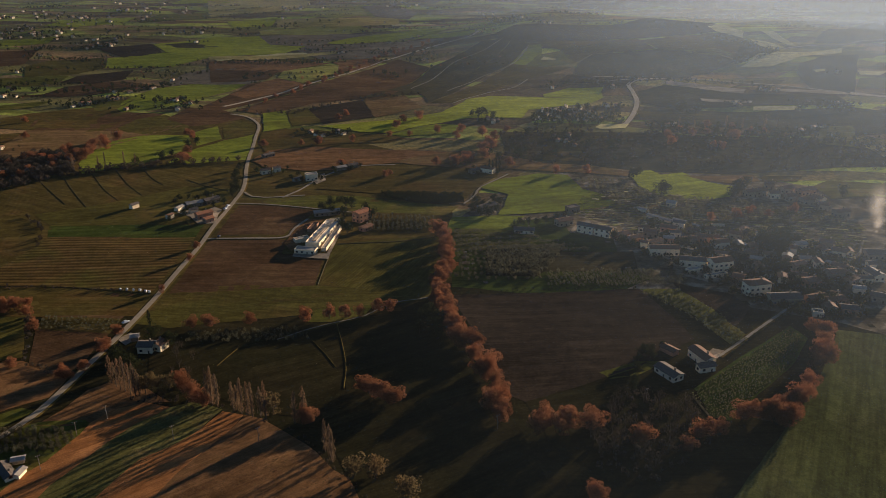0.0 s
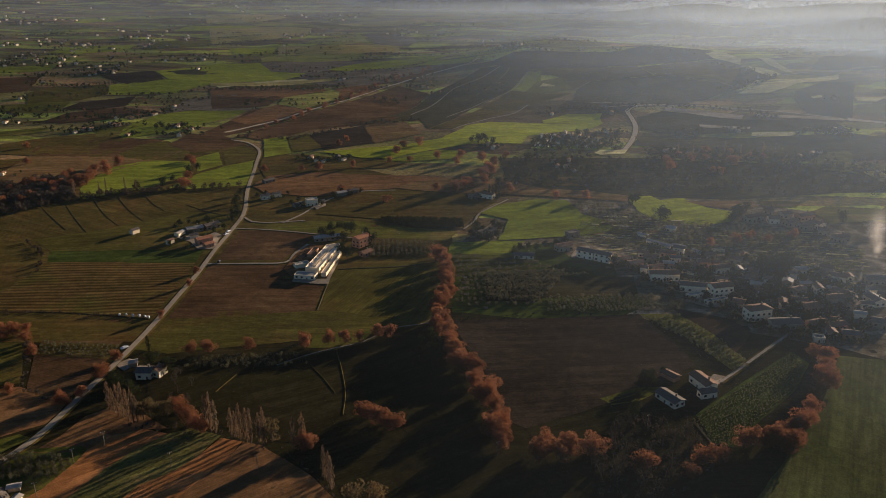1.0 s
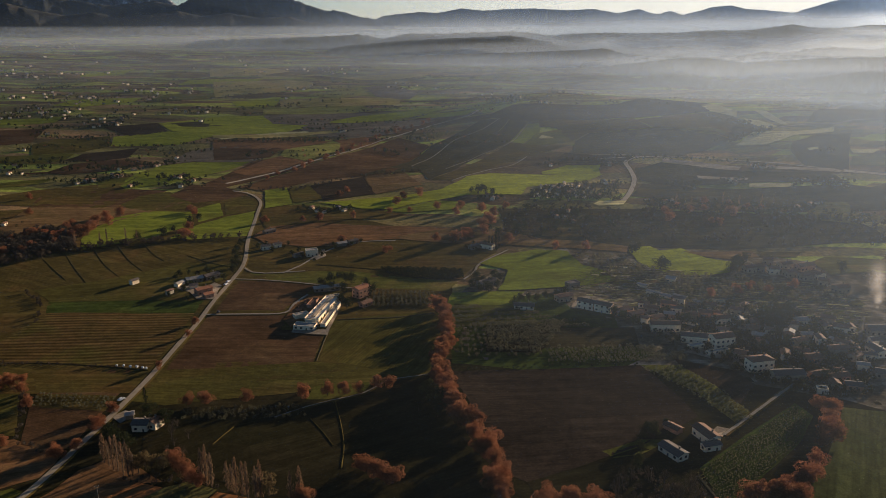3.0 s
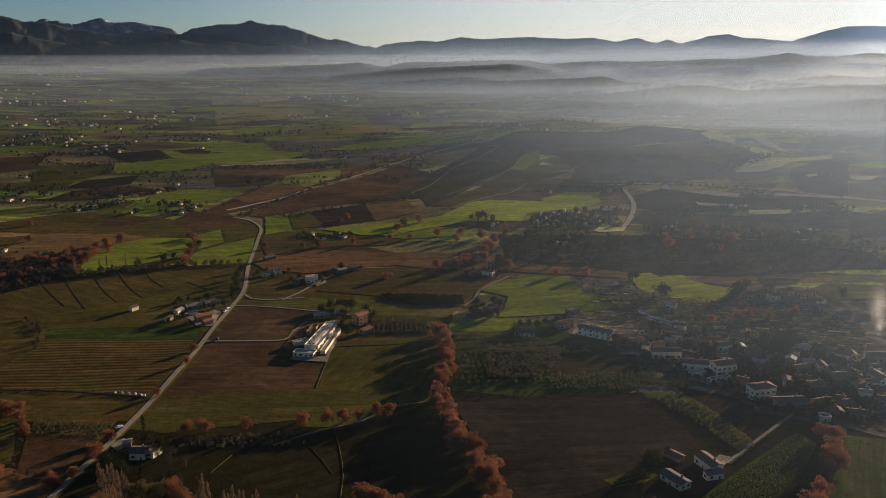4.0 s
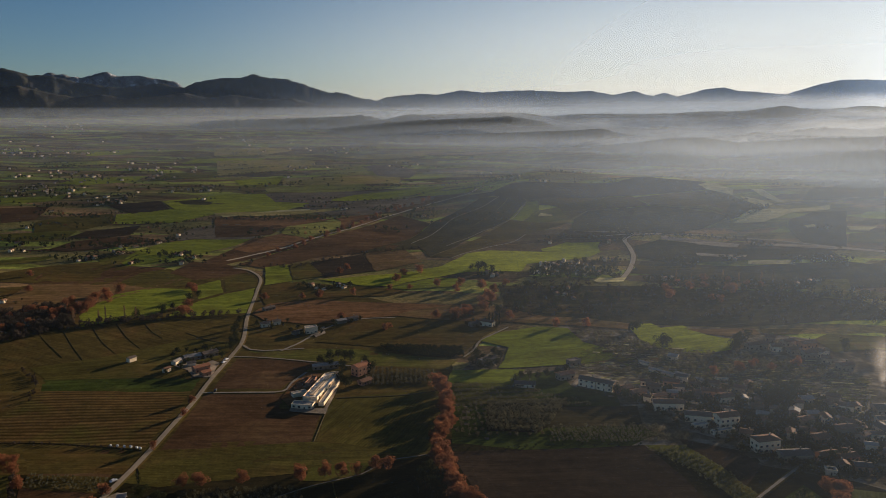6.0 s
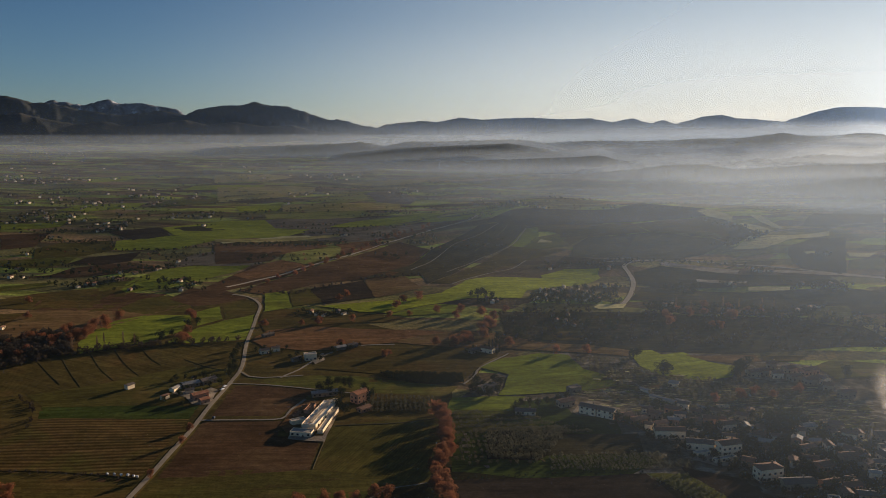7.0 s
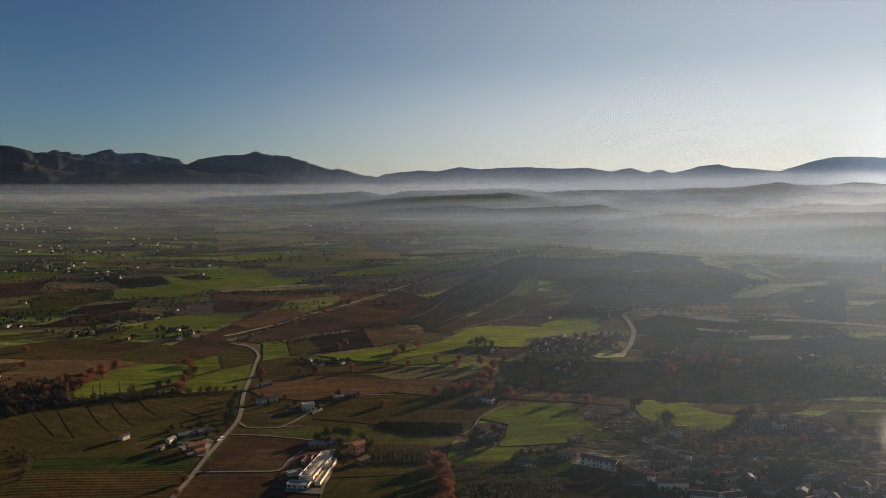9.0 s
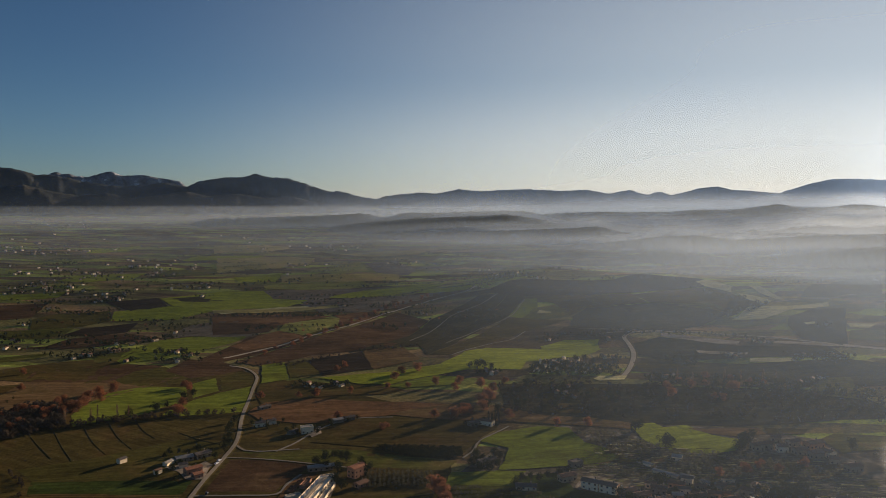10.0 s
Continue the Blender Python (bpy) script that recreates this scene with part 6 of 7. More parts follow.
def boxes(name, items, material):
    """One mesh of boxes, each (x, y, z of its middle, length, depth, height)."""
    verts, faces = [], []
    for x, y, z, a, b, c in items:
        i = len(verts)
        verts += [(x + sx * a / 2, y + sy * b / 2, z + sz * c / 2) for sx in (-1, 1) for sy in (-1, 1) for sz in (-1, 1)]
        faces += [tuple(i + q for q in f) for f in ((0, 1, 3, 2), (4, 6, 7, 5), (0, 4, 5, 1), (2, 3, 7, 6), (0, 2, 6, 4), (1, 5, 7, 3))]
    return mesh_from(name, verts, faces, material)


WINDOW = boxes("window", [(-0.8, -0.02, 0, 0.5, 0.1, 1.5), (0.8, -0.02, 0, 0.5, 0.1, 1.5), (0, -0.03, -0.78, 1.3, 0.16, 0.1), (0, -0.02, 0.76, 1.1, 0.08, 0.08)], TRIM)
PANE = boxes("pane", [(0, 0.0, 0, 1.05, 0.04, 1.45)], GLASS)
DOOR = boxes("door", [(0, 0, 1.05, 1.1, 0.1, 2.1)], TRIM)


def gable_wall(L, W, h, rise, material):
    v = [(-L / 2, -W / 2, -0.8), (L / 2, -W / 2, -0.8), (L / 2, W / 2, -0.8), (-L / 2, W / 2, -0.8),
         (-L / 2, -W / 2, h), (L / 2, -W / 2, h), (L / 2, W / 2, h), (-L / 2, W / 2, h), (-L / 2, 0, h + rise), (L / 2, 0, h + rise)]
    f = [(0, 1, 5, 4), (2, 3, 7, 6), (1, 2, 6, 9, 5), (3, 0, 4, 8, 7), (4, 5, 9, 8), (6, 7, 8, 9), (3, 2, 1, 0)]
    return mesh_from("wall", v, f, material)


def roof_slab(L, W, h, rise, side, material):
    """One slope of a tiled roof with its eaves and a slightly wavy tile surface."""
    o, thick = 0.55, 0.22
    k = rise / (W / 2)
    v, f, n = [], [], max(4, int(L / 1.2))
    for i in range(n + 1):
        x = -L / 2 - o + (L + 2 * o) * i / n
        dz = 0.06 * noise.noise((x * 0.7, L, side))
        for y, z in ((0, h + rise), (W / 2 + o, h - k * o)):
            v += [(x, side * y, z + thick + dz + 0.02), (x, side * y, z + 0.02)]
    for i in range(n):
        a, b = i * 4, i * 4 + 4
        f += [(a, b, b + 2, a + 2), (a + 2, b + 2, b + 3, a + 3), (a + 1, a + 3, b + 3, b + 1), (a, a + 1, b + 1, b)]
    f += [(0, 2, 3, 1), (n * 4, n * 4 + 1, n * 4 + 3, n * 4 + 2)]
    return mesh_from("roof_slope", v, f, material)


def hipped_roof(L, W, h, rise, material):
    o, r = 0.55, max(0.5, L / 2 - W / 2)
    v = [(-L / 2 - o, -W / 2 - o, h), (L / 2 + o, -W / 2 - o, h), (L / 2 + o, W / 2 + o, h), (-L / 2 - o, W / 2 + o, h)]
    v += [(x, y, h + 0.22) for x, y, _ in v] + [(-r, 0, h + rise + 0.2), (r, 0, h + rise + 0.2)]
    f = [(3, 2, 1, 0), (0, 1, 5, 4), (1, 2, 6, 5), (2, 3, 7, 6), (3, 0, 4, 7), (4, 5, 9, 8), (6, 7, 8, 9), (5, 6, 9), (7, 4, 8)]
    return mesh_from("roof", v, f, material)


def house(ends, W, h, wall, roof, label, top="gable", group="", plain=False, category="house"):
    """A house along the line between two ends of its footprint, W metres deep and h metres to the eaves."""
    (x0, y0), (x1, y1) = ends
    if x1 < x0:
        x0, y0, x1, y1 = x1, y1, x0, y0
    L, W, h = math.hypot(x1 - x0, y1 - y0), W * 0.68, h * 0.76
    x, y = (x0 + x1) / 2, (y0 + y1) / 2
    thing = new("house" if category == "house" else category)
    thing.matrix_world = pose(x, y, ground_z(x, y), 0, 0, math.degrees(math.atan2(y1 - y0, x1 - x0)))
    tagged(thing, label, category, group)
    rise = W * 0.17
    if top == "gable":
        body = part("wall", gable_wall(L, W, h, rise, WALLS[wall]), thing)
        for side in (-1, 1):
            part("roof_slope", roof_slab(L, W, h, rise, side, ROOFS[roof]), thing)
    elif top == "hip":
        body = part("wall", boxes("wall", [(0, 0, h / 2 - 0.4, L, W, h + 0.8)], WALLS[wall]), thing)
        part("roof", hipped_roof(L, W, h, rise, ROOFS[roof]), thing)
    else:
        body = part("wall", boxes("wall", [(0, 0, h / 2 - 0.4, L, W, h + 0.8)], WALLS[wall]), thing)
        part("roof", boxes("roof", [(0, 0, h + 0.1, L - 0.5, W - 0.5, 0.25)], ROOFS[roof]), thing)
        part("parapet", boxes("parapet", [(0, s * (W / 2 - 0.12), h + 0.3, L + 0.1, 0.3, 0.6) for s in (-1, 1)] + [(s * (L / 2 - 0.12), 0, h + 0.3, 0.3, W - 0.4, 0.6) for s in (-1, 1)], WALLS[wall]), thing)
    if plain:
        return thing
    floors = max(1, int(h / 2.8))
    for level in range(floors):
        z = 1.6 + level * 2.9
        for side, far, span in ((0, W / 2, L), (180, W / 2, L), (90, L / 2, W), (270, L / 2, W)):
            n = max(1, min(8, int(span / 3.4)))
            for i in range(n):
                u = (i + 0.5) * span / n - span / 2
                m = Matrix.Rotation(radians(side), 4, "Z") @ Matrix.Translation((u, -far - 0.05, z)) @ Matrix.Diagonal((0.72, 1, 0.78, 1))
                if level == 0 and side == 0 and i == n // 2:
                    d = part("door", DOOR, thing)
                    d.matrix_local = m @ Matrix.Translation((0, 0, -1.6 / 0.78))
                    continue
                w = part("window", WINDOW, thing)
                w.matrix_local = m
                part("pane", PANE, w)
    if top != "flat":
        c = part("chimney", boxes("chimney", [(L * 0.22, W * 0.14, h + rise + 0.3, 0.7, 0.6, 1.7), (L * 0.22, W * 0.14, h + rise + 1.2, 0.95, 0.85, 0.15)], WALLS["stone"]), thing)
    return thing


# the farm by the nursery field
FARM = "farmstead buildings"
house([(128, 354), (132.7, 341.4)], 10, 5.8, "bright", "tile", "two-storey white farmhouse with brown tiled roof", group=FARM)
house([(125.2, 336.9), (133.7, 339.2)], 6, 4.2, "bright", "grey", "small white house with dark roof beside the farmhouse", group=FARM)
house([(106.7, 338.7), (113.1, 327.5)], 10, 4.0, "white", "grey", "long grey barn with weathered tiled roof", group=FARM)
house([(113.7, 359.4), (118.8, 352.5)], 7, 3.4, "pink", "tile", "low reddish shed beside the farm", group=FARM, plain=True)
# roadside farms
house([(-156.5, 357.9), (-148.8, 357.7)], 10, 5.2, "white", "grey", "white roadside house with a dark tiled roof", group="roadside houses")
house([(-147.5, 356.5), (-145.1, 362.4)], 8, 5.0, "white", "tile", "white wing of a roadside house with brown roof", group="roadside houses")
house([(-165.2, 368.9), (-161.5, 370.2)], 6, 3.2, "stone", "sheet", "low stone shed beside a roadside house", plain=True, group="roadside houses")
house([(-178.3, 262.1), (-169.9, 253.6)], 6, 2.4, "bright", "grey", "white farm building with a dark roof", group="roadside houses")
house([(-168.4, 254.3), (-167.7, 259.1)], 4, 2.6, "bright", "sheet", "low white shed beside a farm building", plain=True, group="roadside houses")
house([(-174.7, 264.1), (-170.4, 265.5)], 4, 2.6, "cream", "sheet", "low pale shed beside a farm building", plain=True, group="roadside houses")
VALLEY = "valley farmhouses"
house([(-185.1, 557), (-176.3, 565.1)], 9, 5.5, "pink", "red", "terracotta farmhouse with tiled roof beside the road", group=VALLEY)
house([(-177.2, 549.9), (-172.6, 554.8)], 8, 4.0, "pink", "red", "terracotta wing of a farmhouse with tiled roof", group=VALLEY)
house([(-189, 591.8), (-180.7, 601)], 10, 4.8, "stone", "grey", "grey stone farm building beside the road", group=VALLEY)
house([(-201.2, 584.9), (-190.7, 591.6)], 10, 4.0, "stone", "sheet", "farm shed with pale blue-grey roof", group=VALLEY)
house([(-194.6, 571.7), (-189.4, 574.8)], 7, 3.5, "white", "grey", "whitewashed farm shed with weathered roof", group=VALLEY, plain=True)
house([(-205.5, 573.6), (-202.9, 582)], 6, 3.2, "bright", "sheet", "small shed with white walls", group=VALLEY, plain=True)
house([(-206.8, 556), (-204.1, 560.9)], 5, 4, "bright", "tile", "small white outbuilding by a farm", group=VALLEY, plain=True)
house([(-242.3, 578.9), (-239, 584.3)], 6, 4.5, "white", "grey", "lone whitewashed hut in a meadow", group=VALLEY, plain=True)
house([(-120.2, 661.7), (-110.4, 665.1)], 10, 7.0, "bright", "sheet", "white two-storey house with pale flat roof", "flat", VALLEY)
house([(-163, 678.9), (-155.7, 682.8)], 8, 5.0, "bright", "grey", "low white farmhouse beside the lane", group=VALLEY)
house([(-153.4, 686.5), (-147.9, 690.1)], 7, 4.8, "bright", "grey", "white farm building beside the lane", group=VALLEY)
house([(-129.6, 656.1), (-124, 663.4)], 7, 3.5, "stone", "grey", "dark stone shed by a house", group=VALLEY, plain=True)
house([(-96.6, 690.2), (-89, 695.3)], 8, 4, "stone", "sheet", "farm shed with pale roof", group=VALLEY, plain=True)
house([(-87.1, 697.1), (-79.4, 702.6)], 8, 4, "stone", "grey", "low farm building on the slope", group=VALLEY)
house([(24.3, 680.7), (33.7, 687.7)], 9, 4.5, "stone", "grey", "stone farmhouse among cypresses", group=VALLEY)
house([(34.7, 687.6), (45.6, 680.5)], 9, 6, "white", "tile", "pale farmhouse with tiled roof beside cypresses", group=VALLEY)
house([(28, 577.5), (40, 586.7)], 10, 6, "stone", "grey", "dark stone farmhouse inside a grove", group=VALLEY)
house([(-172.8, 734.5), (-164.7, 743)], 8, 4, "stone", "grey", "small stone farmhouse near the road", group=VALLEY)
# the villa beside the white hall
house([(-65.1, 553.9), (-57.6, 563.7)], 11, 9.5, "pink", "red", "tall terracotta villa with tiled roof", group="villa buildings")
house([(-58.9, 533.7), (-53, 541.2)], 8, 4.0, "pink", "tile", "small terracotta annexe with tiled roof", group="villa buildings")
house([(-98.4, 567.4), (-80.2, 573.4)], 9, 4.2, "stone", "sheet", "long low building with slate-blue roof", group="villa buildings")
# the village
VILLAGE = "village houses"
for ends, W, h, wall, roof, top, label in (
        ([(51.5, 532.8), (65.6, 531)], 10, 3.6, "bright", "grey", "gable", "low white house with dark roof above the grove"),
        ([(83.8, 545.4), (95.1, 550.9)], 10, 5.5, "cream", "tile", "gable", "cream village house with tiled roof"),
        ([(96.4, 577.2), (105.1, 582.3)], 9, 5.0, "stone", "grey", "flat", "lone stone house above the village"),
        ([(98.6, 536.2), (108.9, 529.6)], 11, 7.5, "bright", "grey", "gable", "white row house with shuttered windows"),
        ([(109.8, 529.6), (119.8, 522.9)], 11, 7.5, "bright", "grey", "gable", "white row house with weathered tiled roof"),
        ([(120.5, 518.3), (131, 522.7)], 10, 5.0, "pink", "tile", "gable", "reddish village house with tiled roof"),
        ([(129.3, 511.4), (139, 515.4)], 9, 5.0, "pink", "tile", "gable", "reddish village house with low roof"),
        ([(144.1, 527.2), (153.3, 521.9)], 9, 5.5, "stone", "tile", "gable", "stone village house with brown roof"),
        ([(138.4, 490.1), (157.8, 489.2)], 11, 6.8, "bright", "tile", "gable", "long cream two-storey house with rows of windows"),
        ([(154, 472.5), (169.9, 469)], 11, 6.2, "bright", "grey", "gable", "long white two-storey house with rows of windows"),
        ([(170.6, 462), (184.1, 465.6)], 12, 9.5, "bright", "tile", "gable", "tall white apartment house with balcony strips"),
        ([(155, 458.2), (164.8, 461.9)], 6, 3.0, "white", "sheet", "flat", "low white outbuilding with flat roof"),
        ([(163.9, 449.7), (178.5, 455.2)], 5, 2.6, "white", "sheet", "flat", "low white garage row"),
        ([(180.4, 426.5), (194.5, 429.8)], 12, 9.8, "bright", "tile", "hip", "tall white tower-like house with hipped roof"),
        ([(190.1, 415), (207.8, 416.3)], 12, 5.5, "cream", "grey", "gable", "broad low house with weathered roof"),
        ([(180.5, 448.4), (186.3, 445.1)], 10, 5.0, "stone", "tile", "gable", "stone village house with brown roof"),
        ([(220.7, 437.2), (229.5, 440.1)], 10, 5.5, "pink", "tile", "gable", "terracotta village house with tiled roof"),
        ([(212.4, 414.7), (223.7, 417.8)], 9, 4.5, "pink", "tile", "gable", "low terracotta house with tiled roof"),
        ([(222.2, 411.6), (233, 414.9)], 9, 4.5, "pink", "tile", "gable", "low reddish house with tiled roof"),
        ([(207.7, 397.9), (213.4, 396.5)], 7, 3.5, "white", "sheet", "flat", "small white shed with pale roof"),
        ([(259.1, 486.7), (267, 482.8)], 10, 6.0, "bright", "tile", "gable", "white village house with tiled roof"),
        ([(258.9, 503.3), (266.3, 499)], 10, 6.0, "stone", "tile", "gable", "stone village house with tiled roof"),
        ([(239.3, 447.9), (248.4, 449.4)], 10, 6.5, "stone", "tile", "gable", "grey stone village house"),
        ([(249.1, 463.2), (255.2, 457.9)], 9, 5.0, "cream", "tile", "gable", "cream village house with tiled roof"),
        ([(280.1, 483.2), (302, 482)], 14, 5.5, "stone", "grey", "gable", "low hall with dark roof by the street"),
        ([(267.3, 454.7), (269.2, 443.1)], 11, 5.5, "white", "grey", "gable", "white house with weathered roof by the street"),
        ([(165.3, 507.8), (174.6, 510.1)], 9, 5.0, "stone", "tile", "gable", "stone village house with brown roof"),
        ([(178.4, 514.7), (186.5, 512.7)], 9, 5.5, "pink", "tile", "gable", "reddish village house with brown roof"),
        ([(185.4, 501.7), (195.6, 504.3)], 10, 5.5, "white", "tile", "gable", "white village house with brown roof"),
        ([(204, 522.3), (210.6, 518)], 9, 5.5, "cream", "tile", "gable", "cream village house with brown roof"),
        ([(158.7, 536.5), (167.9, 531.2)], 9, 5.0, "pink", "tile", "gable", "reddish village house with tiled roof"),
        ([(202.9, 487.8), (209, 483.8)], 9, 5.0, "stone", "tile", "gable", "stone village house among trees"),
        ([(238.2, 500), (248.2, 501.7)], 9, 4.5, "white", "sheet", "gable", "white house with pale roof among trees"),
        ([(222.7, 462.4), (231.3, 465.6)], 9, 5.0, "cream", "tile", "gable", "cream village house among trees"),
        ([(247.7, 439), (253.8, 443)], 8, 5.0, "stone", "tile", "gable", "stone house beside the street"),
        ([(252.1, 420), (259.9, 415.7)], 10, 5.0, "stone", "grey", "gable", "grey house beside the street"),
        ([(142.5, 504.2), (151.3, 508.1)], 8, 4.5, "stone", "tile", "gable", "stone village house with low roof"),
        ([(246.7, 613.3), (256, 616)], 11, 6, "cream", "tile", "gable", "cream hamlet house with brown roof"),
        ([(258.9, 618.8), (265.2, 615.8)], 11, 6, "stone", "tile", "gable", "stone hamlet house with brown roof"),
        ([(264.9, 610.2), (273, 609.9)], 11, 6, "white", "tile", "gable", "white hamlet house with brown roof"),
        ([(271.2, 636.8), (278.6, 633.6)], 11, 6, "stone", "tile", "gable", "stone hamlet house with brown roof"),
        ([(279.3, 621.1), (288.7, 623.7)], 11, 6, "cream", "tile", "gable", "cream hamlet house with brown roof"),
        ([(275.1, 601.4), (284.1, 603.5)], 11, 6, "stone", "tile", "gable", "stone hamlet house with brown roof"),
        ([(290.5, 614.4), (304.7, 619.5)], 12, 6, "pink", "tile", "gable", "long reddish hamlet house"),
        ([(283.2, 592.4), (292.9, 594.4)], 11, 6, "stone", "tile", "gable", "stone hamlet house with brown roof"),
        ([(296.9, 599.5), (300.4, 591.1)], 11, 6, "white", "tile", "gable", "white hamlet house with brown roof"),
        ([(292.3, 580.8), (298.8, 577.8)], 11, 6, "cream", "tile", "gable", "cream hamlet house with brown roof"),
        ([(295.8, 561.8), (306.6, 564.5)], 11, 6, "stone", "tile", "gable", "stone hamlet house with brown roof"),
        ([(177.3, 591.5), (183.5, 588.2)], 10, 4.5, "white", "sheet", "gable", "white house with pale roof in an olive grove")):
    house(ends, W, h, wall, roof, label, top, VILLAGE)


# smaller houses and sheds packed between them
TAKEN = [o.matrix_world.translation.xy for o in scene.objects if o.get("category") == "house"]
for x, y in spots([(138.3, 537.4), (172.8, 543.1), (222.5, 531.2), (281.9, 511), (278.8, 469.6), (231, 400.5), (206.4, 399.4), (194.3, 453.4), (178.7, 495.2), (133.9, 500.5)], (9.5, 9.5), 15, 0.9):
    if dice.random() < 0.3 or any((Vector((x, y)) - p).length < 9 for p in TAKEN):
        continue
    TAKEN.append(Vector((x, y)))
    turn, L = radians(dice.choice((-12, -18, -6, -14, 76)) + dice.gauss(0, 8)), dice.uniform(4.5, 9)
    a, b = L / 2 * math.cos(turn), L / 2 * math.sin(turn)
    wall = dice.choice(("bright", "white", "cream", "stone", "pink", "white"))
    house([(x - a, y - b), (x + a, y + b)], dice.uniform(6, 9), dice.uniform(3.4, 6.5), wall, dice.choice(("tile", "tile", "grey", "sheet")),
          {"bright": "small bright white", "white": "small white", "cream": "small cream", "stone": "small stone", "pink": "small reddish"}[wall] + " village house with a low roof", "gable", VILLAGE)


# long low sheds and garden walls on the village slope
for ends in ([(156.1, 566.5), (161.6, 561.1)], [(162.1, 559.8), (170.2, 551.8)], [(172.8, 555.2), (180.2, 548.7)], [(183.5, 542.6), (190.9, 534.4)], [(202.6, 509), (208.2, 502.6)], [(249.5, 470.7), (256.9, 461.5)], [(181.3, 521.7), (190, 526.4)], [(152.7, 582), (158.4, 576.4)]):
    house(ends, 5, 2.6, "white", "sheet", "long low shed with a pale roof", "gable", "village sheds", True)


def garden_wall(x, y, length, turn):
    thing = tagged(new("garden_wall"), "low pale plastered garden wall with a coping", "wall", "garden walls")
    thing.matrix_world = pose(x, y, ground_z(x, y), 0, 0, turn)
    part("wall", boxes("wall", [(0, 0, 0.5, length, 0.3, 1.8)], WALLS["white"]), thing)
    part("coping", boxes("coping", [(0, 0, 1.45, length + 0.1, 0.45, 0.1)], WALLS["stone"]), thing)


for x, y in spots([(127, 542.4), (176.1, 554.9), (225.6, 539.9), (283.8, 515), (276.9, 469.6), (232.8, 404.3), (207.7, 402.3), (194.3, 453.4), (178.7, 495.2), (127.2, 505)], (15, 11), 15, 0.9):
    if dice.random() < 0.45 or any((Vector((x, y)) - p).length < 8 for p in TAKEN):
        continue
    garden_wall(x, y, dice.uniform(6, 16), dice.choice((-15, -10, 75, -20)) + dice.gauss(0, 5))

# scattered houses farther off
SHELTER = []


def far_house(x, y, size, wall, label):
    """A small far house, its broad side towards the low sun and a dark clump of trees beside it."""
    SHELTER.extend((x + dice.gauss(0, 8), y + 6 + dice.gauss(0, 5)) for _ in range(7))
    turn = dice.gauss(80, 16)
    c, s = math.cos(radians(turn)) * size / 2, math.sin(radians(turn)) * size / 2
    house([(x - c, y - s), (x + c, y + s)], size * 0.9, size * 0.58, wall, "tile" if wall != "white" else "grey", label, group="distant houses", plain=True)


for x, y in [(-822.2, 1613), (-776.8, 1635), (-775, 1569), (-856.3, 1536), (-844.8, 1546), (-836.5, 1562), (-743, 1554), (-657.6, 1537), (-630.1, 1446), (-634.3, 1436), (-624.3, 1537), (-685.4, 1668), (-675.8, 1528), (-645.6, 1207), (-607, 1104), (-593.5, 1090), (-583.3, 1044), (-565.3, 1042), (-434.8, 1021), (-425.9, 1010), (-421.5, 1018), (-402.2, 1100), (-404.3, 1095), (-397.7, 1167), (-422.2, 1063), (-442.7, 1065), (-342.4, 1008), (-318.5, 990.2), (-343.3, 1022), (-387.9, 957.7), (-323.2, 953.1), (-453.2, 983.2), (-445.4, 986.9), (-457.1, 968), (-437.9, 760.7), (-181.5, 1410), (-176, 1416), (-33, 1337), (-25, 1325), (-47.6, 1339), (150.2, 1084), (270.8, 1108), (-637.3, 1453), (-682.5, 1360), (-351.5, 1013)]:
    far_house(x, y, dice.uniform(5, 7.5), dice.choice(("bright", "white", "cream")), "distant farmhouse with pale walls")
for x, y in [(-1412, 2588), (-1378, 2605), (-1252, 2303), (-1071, 2301), (-981.7, 2363), (-1083, 1971), (-975.8, 1795), (-974.5, 1805), (-954, 1810), (-836.1, 1842), (-808.4, 1823), (-800.3, 1835), (-725.8, 1779), (-770.9, 1947), (-754, 1957), (-738.2, 1960), (-671.3, 1823), (-552.5, 1604), (-529.6, 1633), (-501.3, 1625), (-486.9, 1636), (-464.9, 1521), (-377.7, 2001), (-367.3, 1871), (-329.1, 2409), (-517.6, 2711), (-644.6, 2639), (-111.3, 2048), (-102.7, 2051), (144.1, 1623), (193.2, 1577), (204.9, 1571), (-873, 2436), (-775.4, 2515), (-626.1, 1972), (-848.9, 2129), (-1122, 2340), (-1264, 2457), (-1335, 2928), (-1373, 2793), (-1147, 2677)]:
    far_house(x, y, dice.uniform(6, 9), dice.choice(("white", "cream", "white")), "far house with pale walls on the plain")
for x, y in [(51, 889.2), (56.6, 873.9), (62, 879), (132.8, 932.9), (136.8, 922.8), (144.8, 935.3), (145.2, 902.5), (151.9, 915.5), (120.9, 909.8), (228.8, 1067), (202.1, 964.5), (212.9, 965.3), (180.1, 887.3), (117.4, 789.2), (125.9, 787.5), (133.3, 816.7), (132.3, 772.9), (116.7, 805.5), (-143.9, 839.9), (-135.7, 827.2), (-126.7, 819.9), (-113.6, 835.9), (-106.2, 825.9), (415.1, 1033), (419.3, 1024), (433.7, 1023), (551.6, 1115), (474.9, 945), (477.4, 938.8), (487.1, 941.7), (258.9, 870), (248.7, 863.3), (357.7, 965.2), (360.4, 953), (443.4, 952), (403.8, 845), (414.5, 850.8), (386.1, 835.7)]:
    far_house(x, y, dice.uniform(5.5, 8), dice.choice(("white", "cream", "stone")), "distant house in thin haze")
